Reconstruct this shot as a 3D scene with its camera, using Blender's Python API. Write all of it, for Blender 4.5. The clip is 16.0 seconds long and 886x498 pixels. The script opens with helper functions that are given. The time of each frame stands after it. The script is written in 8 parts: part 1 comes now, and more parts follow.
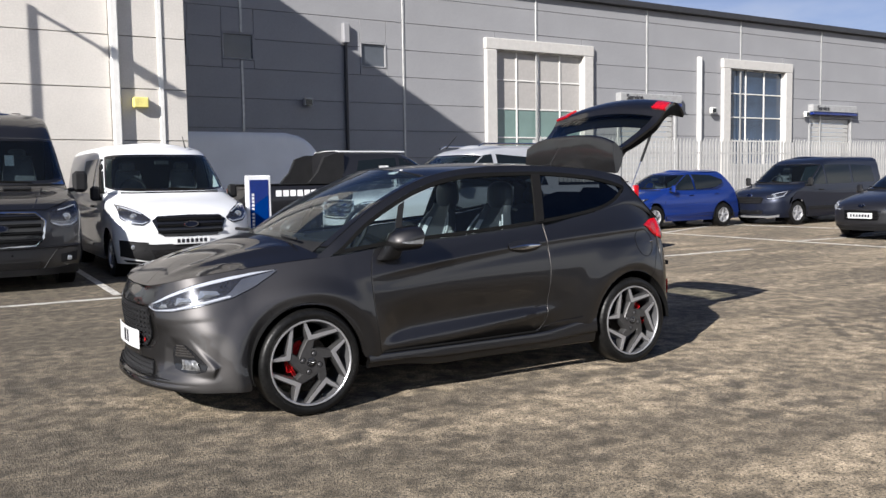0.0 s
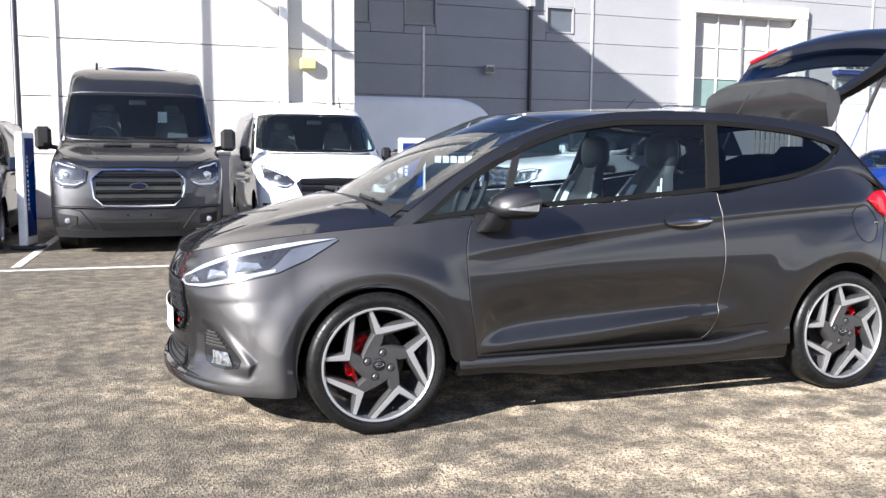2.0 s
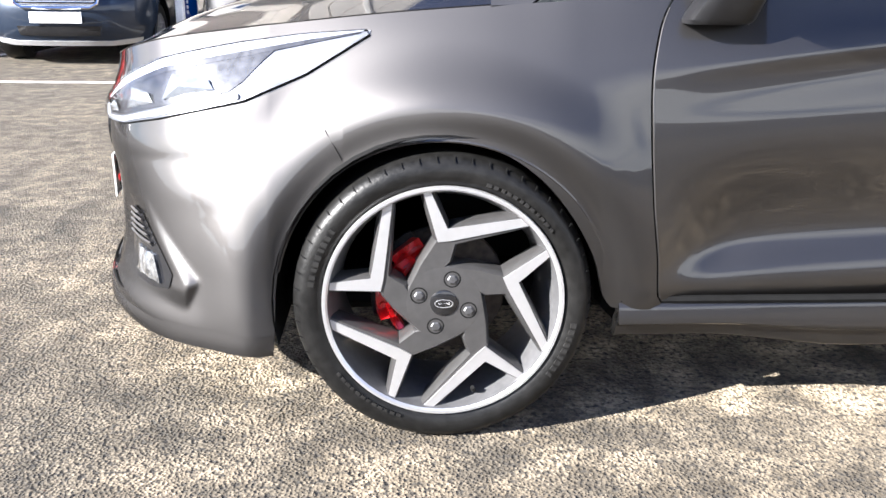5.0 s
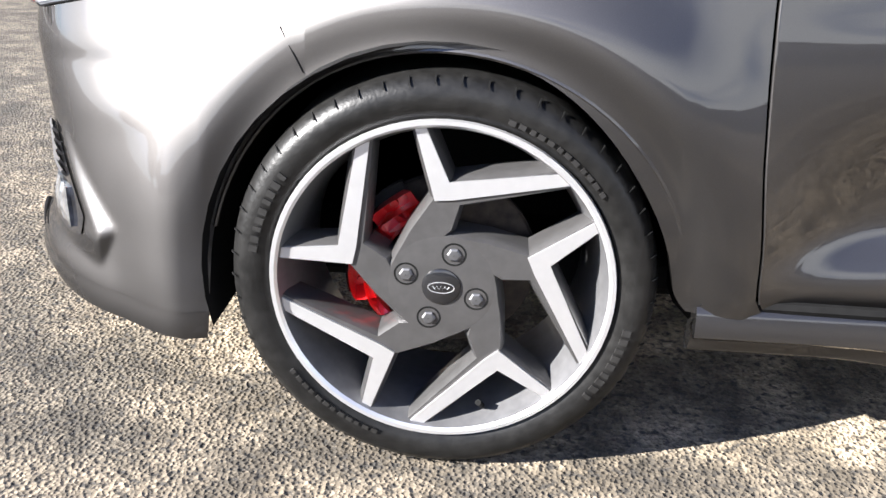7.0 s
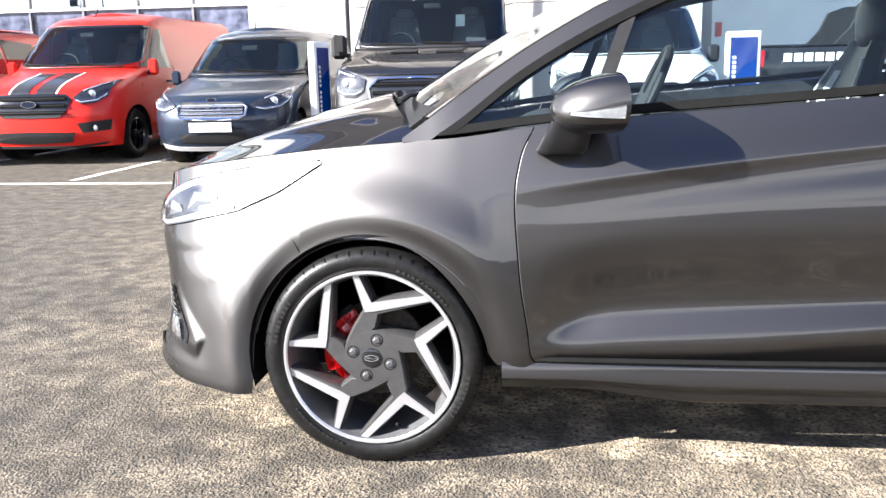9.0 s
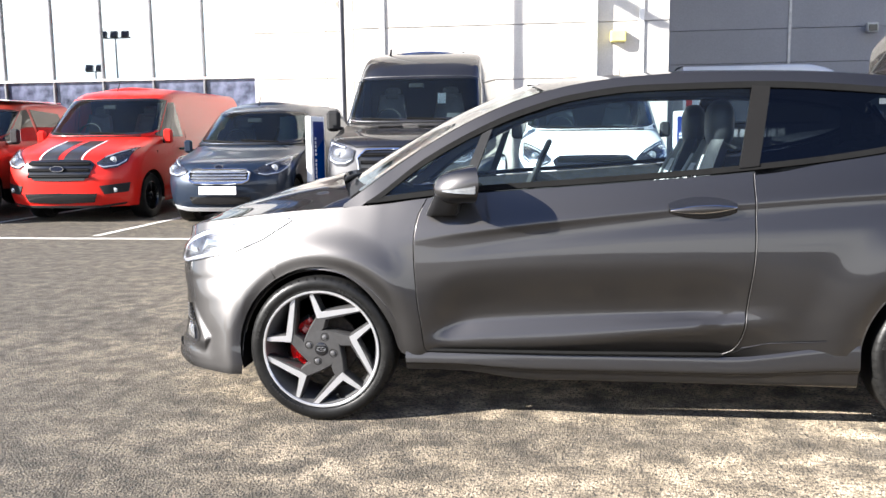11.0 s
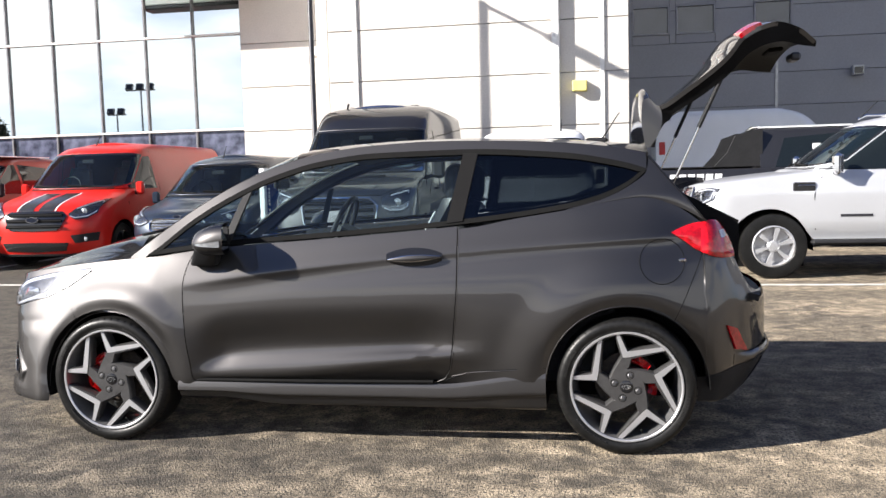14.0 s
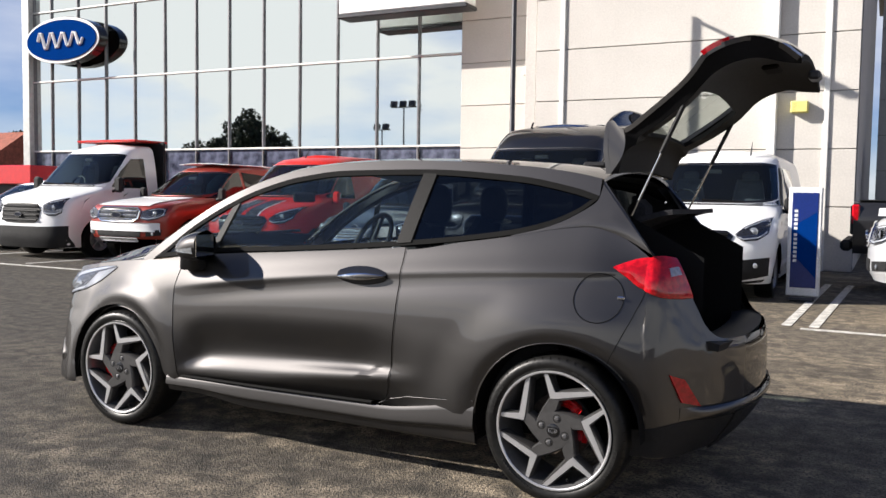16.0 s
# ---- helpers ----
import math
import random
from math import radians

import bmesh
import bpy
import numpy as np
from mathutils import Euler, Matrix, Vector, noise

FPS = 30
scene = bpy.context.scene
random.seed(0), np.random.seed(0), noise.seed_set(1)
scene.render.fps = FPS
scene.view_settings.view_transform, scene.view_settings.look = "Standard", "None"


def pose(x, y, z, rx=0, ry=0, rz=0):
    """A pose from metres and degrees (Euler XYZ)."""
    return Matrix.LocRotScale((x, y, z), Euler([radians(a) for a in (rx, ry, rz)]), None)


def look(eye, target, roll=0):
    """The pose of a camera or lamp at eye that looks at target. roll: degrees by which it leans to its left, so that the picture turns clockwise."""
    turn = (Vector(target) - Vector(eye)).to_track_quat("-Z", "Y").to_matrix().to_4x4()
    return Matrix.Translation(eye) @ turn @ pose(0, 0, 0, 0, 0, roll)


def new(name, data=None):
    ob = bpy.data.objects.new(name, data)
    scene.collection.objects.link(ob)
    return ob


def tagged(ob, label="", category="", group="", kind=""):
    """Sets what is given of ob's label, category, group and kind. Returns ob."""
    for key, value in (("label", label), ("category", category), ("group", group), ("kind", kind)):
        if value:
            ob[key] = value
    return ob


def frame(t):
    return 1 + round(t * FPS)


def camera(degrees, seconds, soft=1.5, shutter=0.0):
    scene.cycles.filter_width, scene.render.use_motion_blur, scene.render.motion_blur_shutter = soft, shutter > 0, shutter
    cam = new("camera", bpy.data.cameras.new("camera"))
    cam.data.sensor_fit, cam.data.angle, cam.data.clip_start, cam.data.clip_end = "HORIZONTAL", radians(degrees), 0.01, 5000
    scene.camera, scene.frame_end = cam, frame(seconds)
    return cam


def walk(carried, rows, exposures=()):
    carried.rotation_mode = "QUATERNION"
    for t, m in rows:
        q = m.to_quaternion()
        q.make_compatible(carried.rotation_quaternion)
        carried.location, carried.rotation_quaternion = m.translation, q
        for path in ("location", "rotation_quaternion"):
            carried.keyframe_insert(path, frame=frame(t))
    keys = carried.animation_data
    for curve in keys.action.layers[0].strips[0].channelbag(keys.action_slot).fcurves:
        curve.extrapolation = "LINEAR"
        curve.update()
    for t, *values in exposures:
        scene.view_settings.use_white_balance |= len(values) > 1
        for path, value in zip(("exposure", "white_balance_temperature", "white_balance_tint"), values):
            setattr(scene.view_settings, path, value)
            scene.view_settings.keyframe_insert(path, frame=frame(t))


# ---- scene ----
cam = camera(54.4, 16.0)
PATH = [
    (0, (-1.884, -5.413, 1.345), (-0.848, -3.71, 1.185), -0.9),
    (0.5, (-1.636, -5.203, 1.302), (-0.661, -3.466, 1.119), -0.6),
    (1, (-1.379, -4.964, 1.272), (-0.506, -3.176, 1.073), -0.1),
    (1.5, (-1.097, -4.7, 1.254), (-0.365, -2.85, 1.047), 0.4),
    (2, (-0.912, -4.362, 1.202), (-0.271, -2.48, 0.988), 0.4),
    (2.5, (-0.764, -4.074, 1.184), (-0.181, -2.174, 0.956), 0.2),
    (3, (-0.571, -3.767, 1.159), (-0.054, -1.852, 0.904), 0.1),
    (3.5, (-0.451, -3.42, 1.105), (0.023, -1.507, 0.767), 0.2),
    (4, (-0.354, -3.112, 1.066), (0.059, -1.214, 0.589), -0.0),
    (4.5, (-0.211, -2.779, 0.999), (0.046, -0.873, 0.452), 0.8),
    (4.7, (-0.162, -2.663, 0.982), (0.033, -0.755, 0.414), 0.7),
    (6.8, (0.05, -1.913, 0.851), (-0.047, -0.108, -0.005), 2.6),
    (7, (0.067, -1.96, 0.86), (-0.042, -0.131, 0.058), 2.3),
    (7.5, (0.166, -2.188, 0.958), (-0.009, -0.319, 0.267), 1.5),
    (8, (0.239, -2.471, 1.007), (0.084, -0.555, 0.453), 0.9),
    (8.5, (0.422, -2.781, 1.068), (0.183, -0.854, 0.588), -0.4),
    (9, (0.496, -3.082, 1.09), (0.245, -1.14, 0.683), -1.3),
    (9.2, (0.532, -3.196, 1.103), (0.288, -1.25, 0.71), -1.9),
    (11.3, (1.089, -4.444, 1.211), (0.823, -2.477, 0.969), -0.5),
    (11.5, (1.173, -4.551, 1.219), (0.887, -2.584, 0.993), -0.8),
    (12, (1.342, -4.748, 1.238), (1.027, -2.783, 1.045), -1.3),
    (12.5, (1.523, -4.919, 1.243), (1.193, -2.955, 1.057), -1.3),
    (13, (1.804, -4.95, 1.264), (1.447, -2.993, 1.067), -1.5),
    (13.5, (2.068, -4.87, 1.263), (1.717, -2.911, 1.066), -1.7),
    (14, (2.348, -4.699, 1.263), (2.008, -2.735, 1.097), -1.5),
    (14.5, (2.712, -4.566, 1.264), (2.32, -2.61, 1.124), -1.1),
    (15, (3.037, -4.42, 1.256), (2.495, -2.5, 1.113), -0.1),
    (15.5, (3.34, -4.243, 1.263), (2.588, -2.395, 1.133), 0.3),
    (16, (3.685, -4.17, 1.266), (2.77, -2.395, 1.145), 0.9),
]
EXPOSURES = [(0.0, 0.38, 6400, 10), (1.0, 0.70, 6400, 10), (1.5, 0.99, 6350, 10), (2.0, 1.47, 6200, 10), (2.5, 1.75, 6170, 10), (4.0, 2.17, 6230, 10), (7.0, 2.19, 6330, 10), (9.0, 2.19, 6370, 10), (11.5, 1.71, 6500, 9), (12.5, 1.46, 6580, 9), (13.5, 1.38, 6600, 10), (14.0, 1.16, 6600, 10), (14.5, 0.77, 6620, 10), (15.0, 0.68, 6600, 10), (16.0, 0.70, 6680, 10)]
walk(cam, [(t, look(eye, target, roll)) for t, eye, target, roll in PATH], EXPOSURES)

# ---- daylight ----
SUN = Vector((1.0, 0.52, -0.577)).normalized()          # the way the sunlight travels
sun = new("sun", bpy.data.lights.new("sun", "SUN"))
sun.data.energy, sun.data.angle, sun.data.color = 6.4, radians(0.55), (1.0, 0.955, 0.905)
sun.rotation_euler = SUN.to_track_quat("-Z", "Y").to_euler()
world = bpy.data.worlds.new("sky")
scene.world = world
world.use_nodes = True
wn, wl = world.node_tree.nodes, world.node_tree.links
sky = wn.new("ShaderNodeTexSky")
sky.sky_type, sky.sun_disc = "NISHITA", False
sky.air_density, sky.dust_density, sky.ozone_density = 0.8, 0.4, 1.6
sky.sun_elevation, sky.sun_rotation = math.asin(-SUN.z), math.atan2(-SUN.x, -SUN.y)
back = wn["Background"]
back.inputs["Strength"].default_value = 0.026
geo_w = wn.new("ShaderNodeTexCoord")
mapw = wn.new("ShaderNodeMapping")
mapw.inputs["Scale"].default_value = (1.0, 1.0, 3.2)
cloud = wn.new("ShaderNodeTexNoise")
cloud.inputs["Scale"].default_value, cloud.inputs["Detail"].default_value = 2.6, 7.0
ramp_w = wn.new("ShaderNodeValToRGB")
ramp_w.color_ramp.elements[0].position, ramp_w.color_ramp.elements[1].position = 0.27, 0.54
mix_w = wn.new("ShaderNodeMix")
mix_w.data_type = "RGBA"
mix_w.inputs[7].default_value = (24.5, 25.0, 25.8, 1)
wl.new(geo_w.outputs["Generated"], mapw.inputs["Vector"])
wl.new(mapw.outputs[0], cloud.inputs["Vector"])
wl.new(cloud.outputs[0], ramp_w.inputs[0])
sep_w = wn.new("ShaderNodeSeparateXYZ")
high = wn.new("ShaderNodeMapRange")
high.interpolation_type = "SMOOTHSTEP"
for k_in, v_in in ((1, 0.22), (2, 0.46), (3, 1.0), (4, 0.05)):
    high.inputs[k_in].default_value = v_in
mul_w = wn.new("ShaderNodeMath")
mul_w.operation = "MULTIPLY"
wl.new(geo_w.outputs["Generated"], sep_w.inputs[0])
wl.new(sep_w.outputs["Z"], high.inputs[0])
wl.new(ramp_w.outputs[0], mul_w.inputs[0])
wl.new(high.outputs[0], mul_w.inputs[1])
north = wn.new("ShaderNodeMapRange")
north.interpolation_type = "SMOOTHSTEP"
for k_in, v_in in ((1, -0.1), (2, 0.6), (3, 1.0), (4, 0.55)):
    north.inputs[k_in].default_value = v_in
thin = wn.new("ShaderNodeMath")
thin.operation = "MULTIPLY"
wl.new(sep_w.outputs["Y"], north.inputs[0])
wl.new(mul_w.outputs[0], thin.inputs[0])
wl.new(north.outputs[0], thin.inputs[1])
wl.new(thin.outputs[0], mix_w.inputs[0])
blue_w = wn.new("ShaderNodeMix")
blue_w.data_type, blue_w.blend_type = "RGBA", "MULTIPLY"
blue_w.inputs[0].default_value = 1.0
blue_w.inputs[7].default_value = (0.95, 1.46, 2.42, 1)
wl.new(sky.outputs[0], blue_w.inputs[6])
wl.new(blue_w.outputs[2], mix_w.inputs[6])
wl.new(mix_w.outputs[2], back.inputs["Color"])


# ---- materials ----
def mat(name, color, rough=0.5, metal=0.0, coat=0.0, var=0.12, scale=6.0, fine=60.0, bump=0.0, bump_scale=80.0, emit=0.0, trans=0.0, alpha=1.0, dark=None, rvar=0.1, ior=1.45, spec=0.5):
    """A principled material with stains at a large and a small scale, and a fine relief."""
    m = bpy.data.materials.new(name)
    m.use_nodes = True
    n, l = m.node_tree.nodes, m.node_tree.links
    b = n["Principled BSDF"]
    b.inputs["Roughness"].default_value, b.inputs["Metallic"].default_value = rough, metal
    b.inputs["Coat Weight"].default_value, b.inputs["Coat Roughness"].default_value = coat, 0.03
    b.inputs["Transmission Weight"].default_value, b.inputs["Alpha"].default_value = trans, alpha
    b.inputs["IOR"].default_value = ior
    b.inputs["Specular IOR Level"].default_value = spec
    b.inputs["Base Color"].default_value = (*color, 1)
    co = n.new("ShaderNodeTexCoord")
    if var > 0:
        a, c = n.new("ShaderNodeTexNoise"), n.new("ShaderNodeTexNoise")
        a.inputs["Scale"].default_value, a.inputs["Detail"].default_value = scale, 6
        c.inputs["Scale"].default_value, c.inputs["Detail"].default_value = fine, 3
        add = n.new("ShaderNodeMath")
        add.operation = "ADD"
        half = n.new("ShaderNodeMath")
        half.operation = "MULTIPLY"
        half.inputs[1].default_value = 0.5
        mix = n.new("ShaderNodeMix")
        mix.data_type = "RGBA"
        d = dark or tuple(max(0.0, k * (1 - 2.2 * var)) for k in color)
        mix.inputs[6].default_value = (*d, 1)
        mix.inputs[7].default_value = (*[min(1.0, k * (1 + 1.3 * var)) for k in color], 1)
        ramp = n.new("ShaderNodeValToRGB")
        ramp.color_ramp.elements[0].position, ramp.color_ramp.elements[1].position = 0.36, 0.64
        l.new(co.outputs["Object"], a.inputs["Vector"])
        l.new(co.outputs["Object"], c.inputs["Vector"])
        l.new(a.outputs[0], add.inputs[0])
        l.new(c.outputs[0], add.inputs[1])
        l.new(add.outputs[0], half.inputs[0])
        l.new(half.outputs[0], ramp.inputs[0])
        l.new(ramp.outputs[0], mix.inputs[0])
        l.new(mix.outputs[2], b.inputs["Base Color"])
        if rvar > 0:
            mr = n.new("ShaderNodeMapRange")
            mr.inputs[3].default_value, mr.inputs[4].default_value = max(0.0, rough - rvar * rough), min(1.0, rough + rvar * rough)
            l.new(c.outputs[0], mr.inputs[0])
            l.new(mr.outputs[0], b.inputs["Roughness"])
    if bump > 0:
        t = n.new("ShaderNodeTexNoise")
        t.inputs["Scale"].default_value, t.inputs["Detail"].default_value = bump_scale, 4
        bp = n.new("ShaderNodeBump")
        bp.inputs["Strength"].default_value, bp.inputs["Distance"].default_value = min(1.0, bump), 0.01
        l.new(co.outputs["Object"], t.inputs["Vector"])
        l.new(t.outputs[0], bp.inputs["Height"])
        l.new(bp.outputs[0], b.inputs["Normal"])
    if emit > 0:
        b.inputs["Emission Color"].default_value = (*color, 1)
        b.inputs["Emission Strength"].default_value = emit
    return m


def paint(name, color, metal=0.0, rough=0.4, broad=0.0):
    """Car paint: pigment with fine flakes, lying in one or two spreads of tilt, under a clear coat."""
    if metal < 0.9:
        return mat(name, color, rough, metal, 0.6, 0.05, 1.2, 900.0, rvar=0.15)
    m = bpy.data.materials.new(name)
    m.use_nodes = True
    n, l = m.node_tree.nodes, m.node_tree.links
    n.remove(n["Principled BSDF"])
    co, flake, dirt = n.new("ShaderNodeTexCoord"), n.new("ShaderNodeTexNoise"), n.new("ShaderNodeTexNoise")
    flake.inputs["Scale"].default_value, flake.inputs["Detail"].default_value = 900.0, 2.0
    dirt.inputs["Scale"].default_value, dirt.inputs["Detail"].default_value = 3.5, 7.0
    tone, film = n.new("ShaderNodeMix"), n.new("ShaderNodeMapRange")
    tone.data_type = "RGBA"
    tone.inputs[6].default_value = (*[k * 0.82 for k in color], 1)
    tone.inputs[7].default_value = (*[k * 1.18 for k in color], 1)
    film.inputs[3].default_value, film.inputs[4].default_value = 0.010, 0.050
    met, dif, add = n.new("ShaderNodeBsdfGlossy"), n.new("ShaderNodeBsdfDiffuse"), n.new("ShaderNodeAddShader")
    met.distribution, met.inputs["Roughness"].default_value = "BECKMANN", rough
    dif.inputs[0].default_value = (*[k * 0.12 for k in color], 1)
    top, fr, mx = n.new("ShaderNodeBsdfGlossy"), n.new("ShaderNodeFresnel"), n.new("ShaderNodeMixShader")
    fr.inputs[0].default_value = 1.60
    for t in (flake, dirt):
        l.new(co.outputs["Object"], t.inputs["Vector"])
    l.new(flake.outputs[0], tone.inputs[0])
    l.new(tone.outputs[2], met.inputs["Color"])
    l.new(dirt.outputs[0], film.inputs[0])
    l.new(film.outputs[0], top.inputs["Roughness"])
    if broad:
        wide, two = n.new("ShaderNodeBsdfGlossy"), n.new("ShaderNodeMixShader")
        wide.distribution, wide.inputs["Roughness"].default_value = "BECKMANN", broad
        two.inputs[0].default_value = 0.5
        l.new(tone.outputs[2], wide.inputs["Color"])
        l.new(met.outputs[0], two.inputs[1])
        l.new(wide.outputs[0], two.inputs[2])
        met = two
    l.new(met.outputs[0], add.inputs[0])
    l.new(dif.outputs[0], add.inputs[1])
    l.new(fr.outputs[0], mx.inputs[0])
    l.new(add.outputs[0], mx.inputs[1])
    l.new(top.outputs[0], mx.inputs[2])
    l.new(mx.outputs[0], n["Material Output"].inputs[0])
    return m


PAINT = paint("magnetic_grey_paint", (0.053, 0.0505, 0.0495), 1.0, 0.40, 0.62)
BLACK = mat("black_plastic", (0.016, 0.016, 0.017), 0.6, spec=0.25, bump=0.15, bump_scale=300)
TRIMBLACK = mat("satin_black_trim", (0.006, 0.006, 0.0065), 0.6, spec=0.12, var=0.1)
GLOSS = mat("gloss_black", (0.012, 0.012, 0.013), 0.12, coat=0.5, var=0.04)
MIRRORBLACK = mat("black_mirror_plastic", (0.012, 0.012, 0.013), 0.32, spec=0.35, var=0.05)
SEAL = mat("rubber_seal", (0.008, 0.008, 0.008), 0.8, spec=0.1)
TYRE = mat("tyre_rubber", (0.009, 0.0088, 0.0085), 0.40, spec=0.32, var=0.25, bump=0.08, bump_scale=120)
RIMDARK = mat("anthracite_wheel_paint", (0.085, 0.083, 0.083), 0.42, 0.6, 0.4, var=0.06)
MACHINED = mat("machined_alloy", (0.66, 0.66, 0.67), 0.36, 0.8, 0.3, var=0.02, rvar=0.0)
TYREMARK = mat("raised_tyre_marks", (0.017, 0.0165, 0.016), 0.45, spec=0.4, var=0.2)
NUTMETAL = mat("wheel_nut_steel", (0.15, 0.15, 0.155), 0.52, 0.9, var=0.05)
SILVER = mat("silver_wheel_paint", (0.55, 0.55, 0.56), 0.35, 0.6, 0.5, var=0.06)
CHROME = mat("chrome", (0.8, 0.8, 0.81), 0.08, 1.0, var=0.03)
BARREL = mat("grey_rim_barrel_paint", (0.17, 0.17, 0.175), 0.38, 0.6, 0.4, var=0.08)
DISC = mat("rusty_brake_disc", (0.060, 0.046, 0.036), 0.6, 0.3, var=0.3)
CALIPER = mat("red_caliper_paint", (0.55, 0.012, 0.015), 0.3, 0, 0.8, var=0.08)
SMOKELENS = mat("clear_reversing_lens", (0.42, 0.40, 0.41), 0.15, 0.3, 0.8, var=0.15, scale=40)
REDLENS = mat("red_lamp_lens", (0.46, 0.005, 0.012), 0.10, 0, 0.5, var=0.16, scale=30)
CLEARLENS = mat("clear_lamp_lens", (0.42, 0.44, 0.46), 0.10, 0.6, 1.0, var=0.12, scale=18)
LOUVRE = mat("grey_louvre_plastic", (0.070, 0.065, 0.061), 0.45, 0.3, var=0.06)
FOGLENS = mat("clear_fog_lamp_glass", (0.22, 0.22, 0.22), 0.16, 0.5, 0.8, var=0.3, scale=30)
LAMPDARK = mat("lamp_housing", (0.055, 0.055, 0.06), 0.25, 0.5, 0.5, var=0.2, scale=25)
FABRIC = mat("black_seat_fabric", (0.028, 0.028, 0.031), 0.85, spec=0.2, var=0.2, bump=0.3, bump_scale=200)
LEATHER = mat("black_seat_leather", (0.020, 0.021, 0.024), 0.40, spec=0.45, var=0.15, bump=0.15, bump_scale=160)
TRIMGREY = mat("grey_seat_trim", (0.42, 0.42, 0.43), 0.7)
LAMPTAIL = mat("grey_lamp_wall", (0.16, 0.165, 0.18), 0.3, 0.6, 0.5, var=0.03, scale=9, fine=30)
BEZEL = mat("smoked_lamp_bezel", (0.15, 0.155, 0.17), 0.2, 0.8, 0.5, var=0.03)
LIGHTGUIDE = mat("white_light_guide", (0.55, 0.57, 0.62), 0.3, 0, 0.6, var=0.03)
PLATE = mat("white_plate", (0.75, 0.76, 0.76), 0.35)
BARS = mat("dark_bars", (0.02, 0.02, 0.025), 0.5)
BLUEMARK = mat("blue_mark", (0.001, 0.030, 0.17), 0.8, 0, 0.0, var=0.05, spec=0.0)
BADGEBLUE = mat("dark_badge_enamel", (0.003, 0.006, 0.018), 0.2, 0, 0.6, var=0.05)
WHITEMARK = mat("white_mark", (0.8, 0.8, 0.8), 0.4)
DARKGLASS = mat("dark_van_glass", (0.008, 0.011, 0.012), 0.03, 0, 0.0, var=0.05, ior=1.5)


def glass(name, tint, clear, haze_or_dust=0.0):
    """Thin pane: a share of clear view through a tint, a faint diffuse film painted in as reflected haze, and a sharp
    reflection.
    """
    m = bpy.data.materials.new(name)
    m.use_nodes = True
    n, l = m.node_tree.nodes, m.node_tree.links
    n.remove(n["Principled BSDF"])
    out = n["Material Output"]
    tr, gl, mx, fr = n.new("ShaderNodeBsdfTransparent"), n.new("ShaderNodeBsdfGlossy"), n.new("ShaderNodeMixShader"), n.new("ShaderNodeMath")
    lw, p5 = n.new("ShaderNodeLayerWeight"), n.new("ShaderNodeMath")
    lw.inputs[0].default_value = 0.5
    f0 = ((clear - 1) / (clear + 1)) ** 2
    p5.operation, p5.inputs[1].default_value = "POWER", 4.5
    fr.operation, fr.inputs[1].default_value, fr.inputs[2].default_value = "MULTIPLY_ADD", 1 - f0, f0
    l.new(lw.outputs["Facing"], p5.inputs[0])
    l.new(p5.outputs[0], fr.inputs[0])
    tr.inputs[0].default_value = (*tint, 1)
    gl.inputs["Roughness"].default_value = 0.02
    l.new(fr.outputs[0], mx.inputs[0])
    if haze_or_dust:
        # pale teal diffuse colour takes the place of hazy sky light on the pane
        df, mz = n.new("ShaderNodeBsdfDiffuse"), n.new("ShaderNodeMixShader")
        df.inputs[0].default_value = (0.42, 0.50, 0.50, 1)
        co, sm = n.new("ShaderNodeTexCoord"), n.new("ShaderNodeTexNoise")
        sm.inputs["Scale"].default_value, sm.inputs["Detail"].default_value = 2.5, 6.0
        rg = n.new("ShaderNodeMapRange")
        rg.inputs[3].default_value, rg.inputs[4].default_value = haze_or_dust * 0.3, haze_or_dust * 1.7
        l.new(co.outputs["Object"], sm.inputs["Vector"])
        l.new(sm.outputs[0], rg.inputs[0])
        l.new(rg.outputs[0], mz.inputs[0])
        l.new(tr.outputs[0], mz.inputs[1])
        l.new(df.outputs[0], mz.inputs[2])
        tr = mz
    l.new(tr.outputs[0], mx.inputs[1])
    l.new(gl.outputs[0], mx.inputs[2])
    l.new(mx.outputs[0], out.inputs[0])
    return m


REARGLASS = glass("rear_window_glass", (0.62, 0.67, 0.63), 1.45)
PRIVACY = glass("privacy_glass", (0.13, 0.15, 0.16), 1.55)
SCREENGLASS = glass("windscreen_glass", (0.70, 0.81, 0.82), 1.75, 0.014)
DOORGLASS = glass("door_window_glass", (0.80, 0.90, 0.91), 1.6, 0.005)
SHIELD = glass("van_windscreen_glass", (0.66, 0.78, 0.80), 1.65, 0.006)
LENS = glass("lamp_cover", (0.92, 0.93, 0.95), 1.5)


# ---- mesh helpers ----
def lerp(a, b, t):
    return a + (b - a) * t


def smooth(a, b, x):
    t = min(1.0, max(0.0, (x - a) / (b - a)))
    return t * t * (3 - 2 * t)


